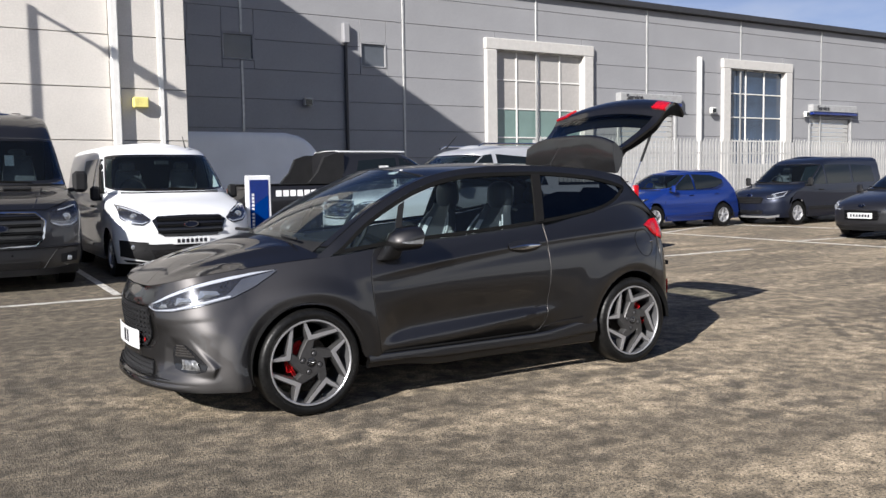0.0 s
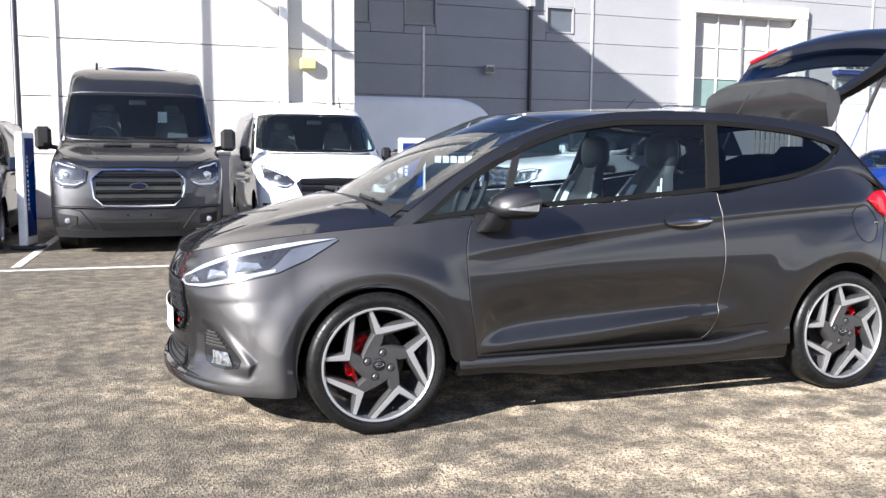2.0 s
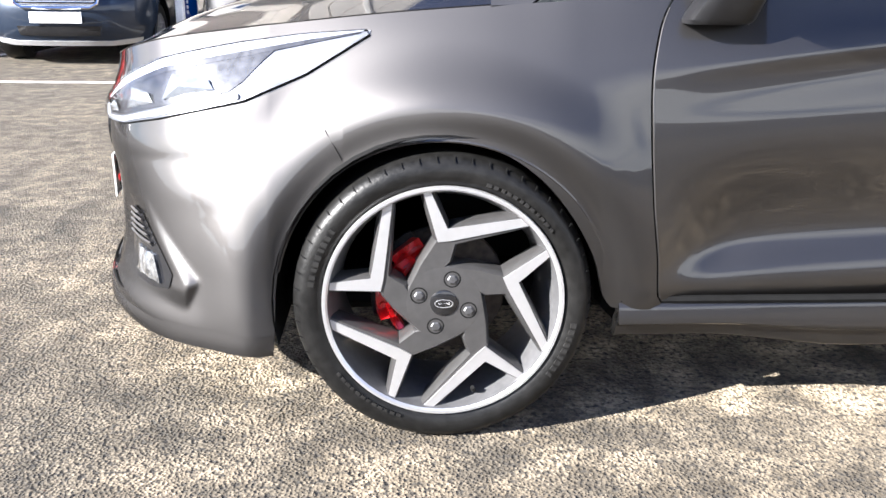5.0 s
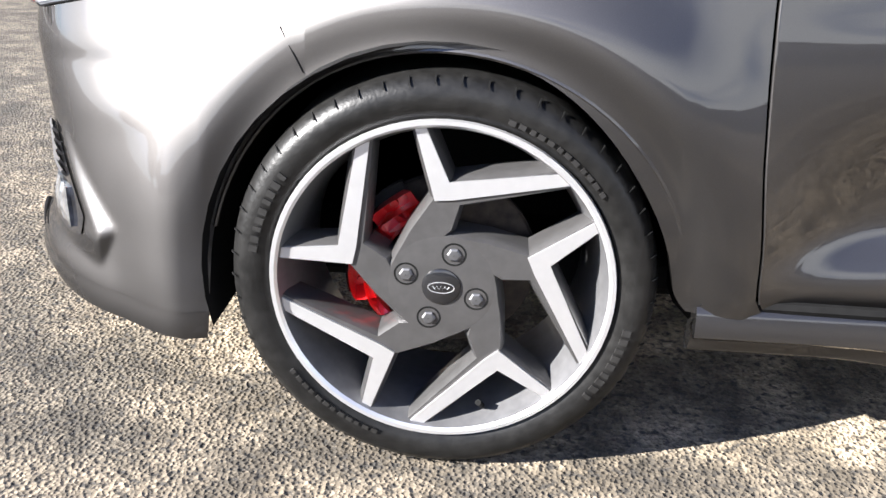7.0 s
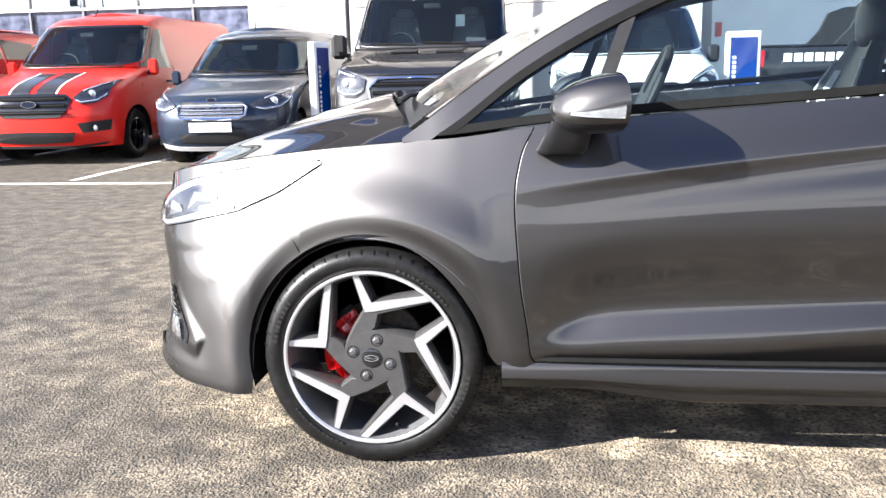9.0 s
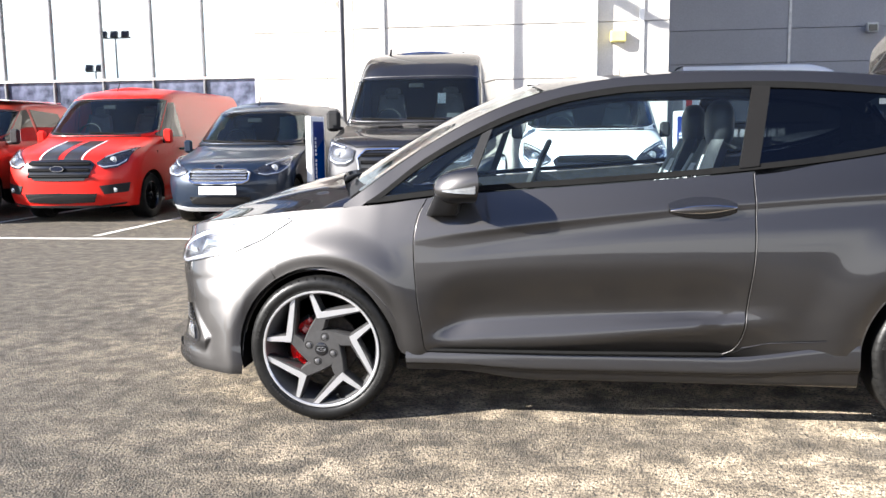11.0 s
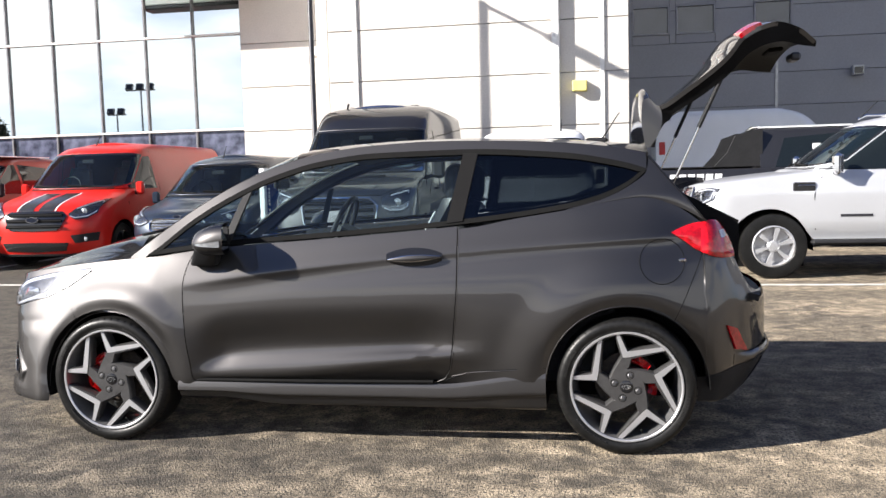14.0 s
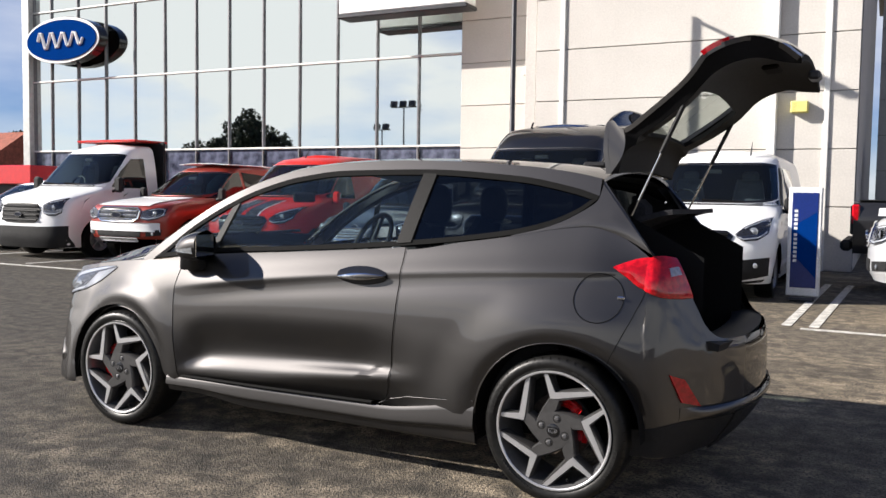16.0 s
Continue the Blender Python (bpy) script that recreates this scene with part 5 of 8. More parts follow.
def seat(y):
    st = Shape()
    st.grid(lambda u, v: (1.42 + 0.62 * (u - 1), y + 0.26 * v, 0.52 + 0.055 * smooth(0.5, 0.9, abs(v)) - 0.05 * u), ticks(0, 1, 10), ticks(-1, 1, 14), 0.14)
    part("seat_cushion", st, LEATHER, car)
    st = Shape().grid(lambda u, v: back_pt(y, u, v), ticks(0, 1, 18), ticks(-1, 1, 18), 0.11)
    part("seat_back", st, LEATHER, car, "", 60)
    for w in (-1, 1):
        st = Shape().grid(lambda u, v: back_pt(y, u, w * v, 0.005), ticks(0.10, 0.84, 16), ticks(0.50, 0.66, 3), 0.006, w < 0)
        part("seat_bolster", st, TRIMGREY, car, "pale grey bolster panel")
        st = Shape().tube([back_pt(y, u, w * 0.86, 0.002) for u in ticks(0.06, 0.90, 18)], 0.006, 6)
        part("seat_piping", st, TRIMGREY, car, "pale contrast piping")
    pw = lambda k: math.copysign(abs(k) ** 0.72, k)
    st = Shape().grid(lambda a, b: (1.675 + 0.055 * pw(math.cos(a)) * pw(math.cos(b)), y + 0.128 * pw(math.sin(a)) * pw(math.cos(b)), 1.225 + 0.105 * pw(math.sin(b))), [2 * math.pi * k / 24 for k in range(24)], ticks(-1.55, 1.55, 14), 0, False, True)
    part("head_restraint", st, LEATHER, car, "", 60)


seat(-0.36)
seat(0.36)
s = Shape().box((2.15, 0, 0.58), (0.5, 1.25, 0.16), 0.05)
s.box((2.43, 0, 0.86), (0.16, 1.25, 0.56), 0.05, Matrix.Rotation(radians(18), 3, "Y"))
part("rear_bench", s, FABRIC, car)
for y0 in (-0.36, 0.36):
    part("rear_head_restraint", Shape().box((2.52, y0, 1.20), (0.09, 0.24, 0.14), 0.04), FABRIC, car)
s = Shape()
m_sw = pose(0.86, 0.36, 0.98, 0, -66, 0)
s.tube([m_sw @ Vector((0.185 * math.cos(k * math.pi / 12), 0.185 * math.sin(k * math.pi / 12), 0)) for k in range(24)], 0.016, 8, True)
s.tube([m_sw @ Vector((-0.18, 0, 0)), m_sw @ Vector((0.18, 0, 0))], 0.014, 6)
s.tube([m_sw @ Vector((0, 0, 0)), m_sw @ Vector((-0.18, 0.0, 0))], 0.03, 6)
s.tube([m_sw @ Vector((0, 0, 0)), m_sw @ Vector((0, 0, -0.25))], 0.03, 6)
part("steering_wheel", s, BLACK, car)
s = Shape().box((0.62, -0.02, 1.25), (0.03, 0.20, 0.06), 0.012)
part("rear_view_mirror", s, BLACK, car)


# front details
def nose_y(y, z):
    """q at which the skin stands y off the middle, at height z."""
    w = flank(-0.62, z)
    return math.asin(min(1, (abs(y) / w) ** (1 / NE))) / (math.pi / 2) - 1


def on_nose(y, z, off=0.0):
    p = skin(nose_y(y, z), z, off)
    return Vector((p.x, p.y if y <= 0 else -p.y, p.z))


def nose_sheet(low, high, nu, nv, off, rim):
    s = Shape()
    return ruled(s, low, high, nu, nv, lambda y, z: on_nose(-y, z, off), rim, True)


grille_low = [(-0.345, 0.47), (-0.285, 0.412), (0.0, 0.406), (0.285, 0.412), (0.345, 0.47)]
grille_high = [(-0.385, 0.60), (-0.345, 0.643), (0.0, 0.652), (0.345, 0.643), (0.385, 0.60)]
s = nose_sheet(grille_low, grille_high, 24, 8, 0.004, 0.01)
grille = part("grille", s, BLACK, car)
s = Shape()
for i in range(9):
    zz = 0.415 + 0.0282 * i
    w = lerp(0.29, 0.375, i / 8)
    s.tube([on_nose(y, zz + (0.007 if k % 2 else -0.007), 0.010) for k, y in enumerate(ticks(-w, w, 26))], 0.0045, 5)
part("mesh", s, BLACK, grille)
s = nose_sheet([(-0.40, 0.252), (0, 0.252), (0.40, 0.252)], [(-0.345, 0.336), (0, 0.342), (0.345, 0.336)], 20, 6, 0.004, 0.01)
lg = part("lower_grille", s, BLACK, car)
s = Shape()
for i in range(4):
    zz = 0.262 + 0.023 * i
    s.tube([on_nose(y, zz, 0.010) for y in ticks(-0.36, 0.36, 20)], 0.004, 5)
part("slats", s, BLACK, lg)
s = Shape()
s.grid(lambda u, v: (on_nose(lerp(-0.26, 0.26, u), 0.47, 0.028).x * 1.0 - 0.012, lerp(-0.26, 0.26, u), lerp(0.392, 0.502, v)), ticks(0, 1, 6), [0, 1], 0.004, True)
pl = part("number_plate", s, PLATE, car)
for k in range(7):
    if k != 4:
        s = Shape().box((-0.860 + 0.02 * ((k - 3) / 3) ** 2 + 0.01, -0.185 + 0.062 * k, 0.447), (0.004, 0.042, 0.075), 0.001)
        part("plate_bar", s, BARS, pl)
s = Shape()
s.box(on_nose(-0.27, 0.452, 0.010), (0.008, 0.05, 0.020), 0.004, Matrix.Rotation(radians(-15), 3, "Z"))
part("red_badge", s, CALIPER, car)
# front lip, body-coloured over a dark shadow gap
s = Shape()
s.grid(lambda q, v: skin(q, 0.222, lerp(0.0, 0.009 * (1 - smooth(-0.62, -0.30, q)) + 0.0012, math.sin(math.pi * min(1, v * 1.1)) ** 0.7)) + Vector((0, 0, lerp(-0.028, 0.016, v))), ticks(-1, 0.006, 30), ticks(0, 1, 6))
part("front_lip", s.mirrored(), PAINT, car)
s = Shape().tube([skin(q, 0.243 + 0.016 * smooth(-0.3, -0.7, q), 0.003) for q in ticks(-1, -0.52, 22)], [0.0050] * 18 + [0.0042, 0.0034, 0.0026, 0.0018, 0.001], 6)
part("lip_gap", s.mirrored(), SEAL, car)

# headlights
HL_LOW = [(-0.695, 0.648), (-0.62, 0.626), (-0.45, 0.632), (-0.25, 0.662), (-0.05, 0.703), (0.08, 0.758), (0.212, 0.838)]
HL_TOP = [(-0.69, 0.660), (-0.60, 0.684), (-0.45, 0.727), (-0.25, 0.778), (-0.05, 0.818), (0.08, 0.837), (0.215, 0.848)]
s = Shape()
ruled(s, HL_LOW, HL_TOP, 30, 8, lambda q, z: skin(q, z, 0.0015), 0.012)
for hl in both("headlight", s, LAMPTAIL):
    sg = -1 if hl.data.vertices[0].co.y < 0 else 1
    fl = lambda p: Vector((p.x, p.y * -sg, p.z))
    on_lamp = lambda u, v, o: fl(skin(*[lerp(a, b, v) for a, b in zip(line(HL_LOW, u), line(HL_TOP, u))], o))
    t = Shape()
    t.grid(lambda u, v: on_lamp(lerp(0.03, 0.66, u), lerp(0.05, 0.15, v) + 0.10 * (1 - smooth(0, 0.12, u)), 0.004 + 0.004 * math.sin(math.pi * v)), ticks(0, 1, 24), ticks(0, 1, 4), 0.004, sg > 0)
    part("light_strip", t, LIGHTGUIDE, hl, "pale light guide along the lamp's lower edge")
    t = Shape().grid(lambda u, v: on_lamp(lerp(0.08, 0.985, u), lerp(0.84, 0.985, v), 0.0035 + 0.003 * math.sin(math.pi * v)), ticks(0, 1, 26), ticks(0, 1, 4), 0.003, sg > 0)
    part("light_strip", t, LIGHTGUIDE, hl, "pale trim along the lamp's upper edge")
    t = Shape().grid(lambda u, v: on_lamp(lerp(0.30, 0.975, u), lerp(0.74, 0.83, v), 0.0042), ticks(0, 1, 24), [0, 1], 0.002, sg > 0)
    part("shadow_line", t, LAMPDARK, hl, "dark line under the upper trim")
    t = Shape().grid(lambda u, v: on_lamp(lerp(0.10, lerp(0.64, 0.78, v), u), lerp(0.20, 0.86, v), 0.0035), ticks(0, 1, 20), ticks(0, 1, 5), 0.002, sg > 0)
    part("bezel", t, LAMPDARK, hl, "dark bowl inside the headlight")
    for u0, k in ((0.20, 0.8), (0.355, 1.0), (0.50, 1.0)):
        t = Shape()
        t.add([on_lamp(u0, 0.30, 0.006), on_lamp(u0 + 0.115 * k, 0.28, 0.006), on_lamp(u0 + 0.105 * k, 0.46, 0.010), on_lamp(u0 + 0.03, 0.30 + 0.38 * k, 0.007), on_lamp(u0 + 0.05 * k, 0.42, 0.016)], [(0, 1, 4), (1, 2, 4), (2, 3, 4), (3, 0, 4)] if sg < 0 else [(1, 0, 4), (2, 1, 4), (3, 2, 4), (0, 3, 4)])
        part("projector", t, CLEARLENS, hl, "faceted clear lamp", 5)
    t = Shape()
    t.grid(lambda u, v: fl(skin(*[lerp(a, b, v) for a, b in zip(line(HL_LOW, u), line(HL_TOP, u))], 0.012 + 0.012 * math.sin(math.pi * v) * math.sin(math.pi * u))), ticks(0.01, 0.99, 26), ticks(0.02, 0.98, 8), 0.01, sg > 0)
    part("cover", t, LENS, hl)
    t = Shape().tube([fl(skin(*line(HL_LOW, u), 0.003)) for u in ticks(0.02, 1, 30)] + [fl(skin(*line(HL_TOP, u), 0.003)) for u in ticks(0.99, 0.02, 30)], 0.0016, 5, True)
    part("lamp_seal", t, SEAL, hl)
# fog lamp recesses
FG_IN = [(-0.55, 0.345), (-0.555, 0.395), (-0.54, 0.435), (-0.49, 0.452), (-0.44, 0.446), (-0.39, 0.415), (-0.34, 0.376), (-0.305, 0.345), (-0.315, 0.314), (-0.37, 0.304), (-0.45, 0.306), (-0.52, 0.322)]


def ring_at(keys, u):
    """A smooth closed outline through keys at share u."""
    n = len(keys)
    i = int(u * n) % n
    f = u * n - int(u * n)
    return tuple(lerp(keys[i][j], keys[(i + 1) % n][j], f) for j in (0, 1))


FG_MID = (-0.45, 0.375)
s = Shape().grid(lambda u, v: skin(*[lerp(m_, e_, v) for m_, e_ in zip(FG_MID, ring_at(FG_IN, u))], 0.0025), ticks(0, 1, 48)[:-1], ticks(0.0, 1.06, 5), 0, True, True)
for fg in both("fog_lamp_recess", s, GLOSS):
    sg = -1 if fg.data.vertices[0].co.y < 0 else 1
    fl = lambda p: Vector((p.x, p.y * -sg, p.z))
    t = Shape()
    for i in range(5):
        zz = 0.386 + 0.0135 * i
        t.grid(lambda q, v: fl(skin(q, zz + 0.009 * v, 0.004 + 0.007 * v)), ticks(-0.535 + 0.004 * i, -0.385 - 0.016 * i, 10), [0, 1], 0.004, sg > 0)
    part("louvre", t, LOUVRE, fg)
    t = Shape()
    t.grid(lambda u, v: fl(skin(lerp(-0.475 - 0.012 * v, -0.338 - 0.035 * v, u), lerp(0.316, 0.372, v), 0.006 + 0.007 * math.sin(math.pi * v) * math.sin(math.pi * u) ** 0.5 + 0.002 * (int(u * 6) % 2))), ticks(0.01, 0.99, 18), ticks(0, 1, 5), 0.01, sg > 0)
    part("fog_lamp", t, FOGLENS, fg, "clear fog lamp")
s = Shape().tube([skin(x - NX, z, 0.0012) for x, z in ((-0.205, 0.60), (-0.218, 0.625), (-0.238, 0.658))], 0.0009, 5)
both("wing_seam", s, SEAL)
# bumper seam, fuel flap, handle, mirror, tail lamps
s = Shape()
n_f = 40
s.tube([skin(2.655 - NX + 0.098 * math.cos(2 * math.pi * k / n_f), 0.866 + 0.098 * math.sin(2 * math.pi * k / n_f), 0.0005) for k in range(n_f)], 0.0022, 5, True)
part("fuel_flap", s, SEAL, car, "round fuel flap gap")
s = Shape().box(skin(2.742 - NX, 0.868, 0.004), (0.030, 0.010, 0.015), 0.004)
part("flap_lock", s, CHROME, car)
hd_y = skin(1.54 - NX, 0.90).y
s = Shape().grid(lambda w, u: (lerp(1.413, 1.668, u), hd_y - 0.006 - 0.024 * max(0.0, math.sin(math.pi * u)) ** 0.45 - 0.009 * math.cos(w), 0.889 + 0.012 * u + (0.004 + 0.013 * max(0.0, math.sin(math.pi * u)) ** 0.8) * math.sin(w)), [2 * math.pi * k / 14 for k in range(14)], ticks(0.01, 0.99, 22), 0, False, True)
s2 = Shape()
s2.grid(lambda u, v: skin(1.54 - NX + lerp(-0.13, 0.13, u) , 0.898 + (v - 0.5) * 0.085 * math.sin(math.pi * lerp(0.05, 0.95, u)) ** 0.5, 0.002 + 0.006 * math.sin(math.pi * v)), ticks(0, 1, 18), ticks(0, 1, 6))
for dh in both("handle_recess", s2, GLOSS):
    sg = -1 if dh.data.vertices[0].co.y < 0 else 1
    t = Shape()
    t.add([(x, y * -sg, z) for x, y, z in s.v], [f if sg < 0 else f[::-1] for f in s.f])
    part("door_handle", t, PAINT, dh, "body-coloured pull bar")


def mirror_pt(deg, t, g=1.0):
    """The mirror's housing: t from its rear edge to its front tip."""
    a = radians(deg)
    ca, sa = math.cos(a), math.sin(a)
    r = max(0.0, 1 - t ** lerp(2.0, 3.4, smooth(0.6, -0.4, sa))) ** 0.5 * g
    k = (abs(ca) ** 2.5 + abs(sa) ** 2.5) ** (-1 / 2.5)
    return (0.650 - 0.162 * t + 0.03 * ca * (1 - t), -0.884 - 0.112 * r * k * ca, 1.002 + 0.074 * r * k * sa - 0.012 * t)


ms = Shape().grid(lambda a, t: mirror_pt(a, t), ticks(-34, 214, 42), ticks(0, 1, 12))
foot = Shape().grid(lambda a, t: mirror_pt(a, t, 0.985), ticks(208, 332, 20), ticks(0, 1, 12))
FOOT = [(0.0, 0.0), (0.9, 0.0), (1.0, 0.10), (1.0, 0.5), (1.0, 1.0)]


def foot_pt(u, k):
    g, v = FOOT[k]
    ca, sa = math.cos(2 * math.pi * u), math.sin(2 * math.pi * u)
    e = (ca ** 4 + sa ** 4) ** -0.25 * g
    return (lerp(0.515, 0.548, v) + lerp(0.066, 0.054, v) * e * ca, lerp(-0.822, -0.862, v) + lerp(0.050, 0.048, v) * e * sa, lerp(0.872, 0.958, v))


foot.grid(foot_pt, ticks(0, 1, 28)[:-1], range(5), 0, True, True)
for dm in both("door_mirror", ms, PAINT):
    sg = -1 if dm.data.vertices[0].co.y < 0 else 1
    t = Shape()
    t.add([(x, y * -sg, z) for x, y, z in foot.v], [f if sg < 0 else f[::-1] for f in foot.f])
    part("mirror_foot", t, MIRRORBLACK, dm, "black mirror foot and lower housing")
    t = Shape().box((0.643, sg * 0.882, 1.004), (0.006, 0.180, 0.108), 0.002, Matrix.Rotation(radians(-14 * sg), 3, "Z"))
    part("mirror_glass", t, CHROME, dm)
    t = Shape().grid(lambda u, v: (lambda p: (p[0], p[1] * -sg, p[2]))(mirror_pt(-12 + (v - 0.5) * 24 * (1 - 0.75 * u), lerp(0.06, 0.74, u), 1.02)), ticks(0, 1, 12), ticks(0, 1, 4), 0.003, sg > 0)
    part("indicator", t, CLEARLENS, dm)

TL_LOW = [(2.70 - NX, 0.987), (2.755 - NX, 0.950), (2.81 - NX, 0.910), (LQ + 0.06, 0.884), (LQ + 0.16, 0.873), (LQ + 0.27, 0.869), (LQ + 0.385, 0.868)]
TL_TOP = [(2.70 - NX, 0.991), (2.755 - NX, 1.014), (2.81 - NX, 1.030), (LQ + 0.05, 1.038), (LQ + 0.13, 1.040), (LQ + 0.21, 1.037), (LQ + 0.30, 1.030)]


def lamp_pt(u, v, o):
    k = [i / 6 for i in range(7)]
    a, b = ([spl(list(zip(k, [p[j] for p in c])), u) for j in (0, 1)] for c in (TL_LOW, TL_TOP))
    q, z = lerp(a[0], b[0], v), lerp(a[1], b[1], v)
    return skin(q, z, 0.006 + o * math.sin(math.pi * min(1, max(0, v))) ** 0.6 * smooth(0, 0.25, u))


s = Shape().grid(lambda u, v: lamp_pt(u, v, 0.012), ticks(0, 1, 30), ticks(0, 1, 12), 0.03)
for tl in both("tail_lamp", s, REDLENS):
    sg = -1 if tl.data.vertices[0].co.y < 0 else 1
    t = Shape()
    t.grid(lambda u, v: (lambda p: (p.x, p.y * -sg, p.z))(lamp_pt(lerp(0.76, 0.94, u), lerp(0.52, 0.72, v) + 0.06 * u - 0.03, 0.015)), ticks(0, 1, 8), ticks(0, 1, 4), 0.004, sg > 0)
    part("reversing_lamp", t, SMOKELENS, tl)
s = Shape()
ruled(s, [(0.225, 0.458), (0.345, 0.440)], [(0.150, 0.572), (0.235, 0.552)], 8, 6, lambda q, z: skin(LQ + q, z, 0.010), 0.02)
both("rear_fog_reflector", s, REDLENS)
s = Shape()
s.grid(lambda q, v: skin(LQ + q, lerp(0.225, 0.40, v) - 0.02 * (1 - q), 0.012), ticks(0.62, 1.0, 14), ticks(0, 1, 5), 0.02)
part("diffuser", s.mirrored(), BLACK, car)
s = Shape()
s.grid(lambda q, v: skin(LQ + q, lerp(0.384, 0.436, v), 0.002 + 0.020 * smooth(0.22, 0.40, q) * math.sin(math.pi * lerp(0.06, 0.94, v)) ** 0.6), ticks(0.22, 1.0, 26), ticks(0, 1, 8), 0.006)
part("bumper_blade", s.mirrored(), PAINT, car, "protruding body-coloured blade along the rear bumper")
s = Shape()
s.grid(lambda q, v: skin(LQ + q, lerp(0.232, lerp(0.345, 0.381, smooth(-0.05, 0.3, q)), v), 0.004), ticks(-0.09, 1.0, 30), ticks(0, 1, 5), 0.008)
part("valance", s.mirrored(), BLACK, car, "black lower valance of the rear bumper")
# rear seam of the bumper, and door seam ends
s = Shape()
s.tube([skin(spl(SEAM, z) - NX, z, -0.0003) for z in ticks(0.604, 0.885, 10)], 0.0022, 5)
both("bumper_seam", s, SEAL)
s = Shape()
s.tube([skin(x - NX, z, 0.0004) for x, z in ((1.66, 0.318), (1.80, 0.372), (2.00, 0.388), (2.135, 0.394))], 0.0018, 5)
both("sill_seam", s, SEAL)

# loading bay: floor, side trims, sill
s = Shape()
s.box((2.80, 0, 0.50), (0.62, 1.05, 0.06), 0.02)
s.grid(lambda u, v: (lerp(2.45, 3.02, u), 0.535, lerp(0.5, 1.33 - 0.3 * u, v)), [0, 1], [0, 1])
s.grid(lambda u, v: (lerp(2.45, 3.02, u), -0.535, lerp(0.5, 1.33 - 0.3 * u, v)), [0, 1], [0, 1])
part("boot_lining", s, TRIMBLACK, car)
s = Shape().grid(lambda u, v: (lerp(2.52, 2.90, u) - 0.03 * v * v * u, 0.50 * v * (1 - 0.06 * u), lerp(1.115, 1.240, u) - 0.012 * (2 * u - 1) ** 4), ticks(0, 1, 10), ticks(-1, 1, 12), 0.022)
part("parcel_shelf", s, FABRIC, car, "black parcel shelf, drawn up with the tailgate")
s = Shape()
s.grid(lambda u, v: (lerp(3.165, 3.02, v) - 0.06 * abs(u) ** 2, 0.60 * u, 0.688 + 0.012 * math.sin(math.pi * v)), ticks(-1, 1, 16), ticks(0, 1, 4), 0.03)
part("boot_sill", s, BLACK, car)
for sg in (-1, 1):
    s = Shape()
    s.grid(lambda u, v: (lerp(2.62, 3.04, u), sg * lerp(0.535, 0.60, v), lerp(1.32, 0.70, u)), ticks(0, 1, 6), [0, 1])
    part("aperture_seal", s, SEAL, car)

# tailgate, raised
HINGE = Vector((2.60, 0, 1.395))
GATE = Matrix.Translation(HINGE) @ Matrix.Rotation(radians(-92.5), 4, "Y")
G_OUT = [(0.0, 0.0, 0.55), (0.14, 0.012, 0.545), (0.275, 0.0, 0.53), (0.285, -0.02, 0.525), (0.19, -0.075, 0.54), (0.26, -0.20, 0.585), (0.36, -0.345, 0.63), (0.40, -0.385, 0.64), (0.455, -0.43, 0.645), (0.50, -0.52, 0.62), (0.515, -0.60, 0.59), (0.485, -0.70, 0.55), (0.425, -0.775, 0.52)]
G_IN = [(0.0, -0.045, 0.52), (0.10, -0.07, 0.51), (0.14, -0.10, 0.51), (0.15, -0.12, 0.51), (0.155, -0.14, 0.53), (0.21, -0.25, 0.56), (0.30, -0.38, 0.60), (0.34, -0.42, 0.605), (0.385, -0.47, 0.60), (0.42, -0.55, 0.585), (0.43, -0.62, 0.56), (0.41, -0.71, 0.52), (0.40, -0.775, 0.50)]


def gate_pt(keys, u, v):
    ks = [i / (len(keys) - 1) for i in range(len(keys))]
    x, z, w = (spl(list(zip(ks, [p[j] for p in keys])), u) for j in range(3))
    bow = 0.045 * (1 - v * v) * smooth(0.35, 0.6, u)
    x *= 1 - 0.20 * v ** 4 * smooth(0.0, 0.1, u) * (1 - smooth(0.24, 0.34, u))
    return GATE @ Vector((x + bow - 0.02 * v * v, w * v, z))


n_g = len(G_OUT) - 1
k_ = lambda i: i / n_g
s = Shape()
s.grid(lambda u, v: gate_pt(G_OUT, u, v), ticks(0, k_(4), 24), ticks(-1, 1, 24), 0.02)
s.grid(lambda u, v: gate_pt(G_OUT, u, v), ticks(k_(7), 1, 30), ticks(-1, 1, 30), 0.02)
for v0, v1 in ((-1, -0.88), (0.88, 1)):
    s.grid(lambda u, v: gate_pt(G_OUT, u, v), ticks(k_(4), k_(7), 12), ticks(v0, v1, 3), 0.02)
tailgate = part("tailgate", s, PAINT, car, "raised tailgate with roof spoiler")
s = Shape().grid(lambda u, v: gate_pt(G_OUT, u, v), ticks(k_(4.05), k_(6.98), 12), ticks(-0.88, 0.88, 16), 0.006)
part("rear_glass", s, REARGLASS, tailgate)
s = Shape()
s.grid(lambda u, v: gate_pt(G_IN, u, v), ticks(0, k_(3.95), 20), ticks(-1, 1, 20), 0.02, True)
s.grid(lambda u, v: gate_pt(G_IN, u, v), ticks(k_(6.1), 1, 30), ticks(-1, 1, 20), 0.02, True)
for v0, v1 in ((-1, -0.76), (0.76, 1)):
    s.grid(lambda u, v: gate_pt(G_IN, u, v), ticks(k_(3.95), k_(6.1), 10), ticks(v0, v1, 3), 0.02, True)
part("inner_trim", s, TRIMBLACK, tailgate)
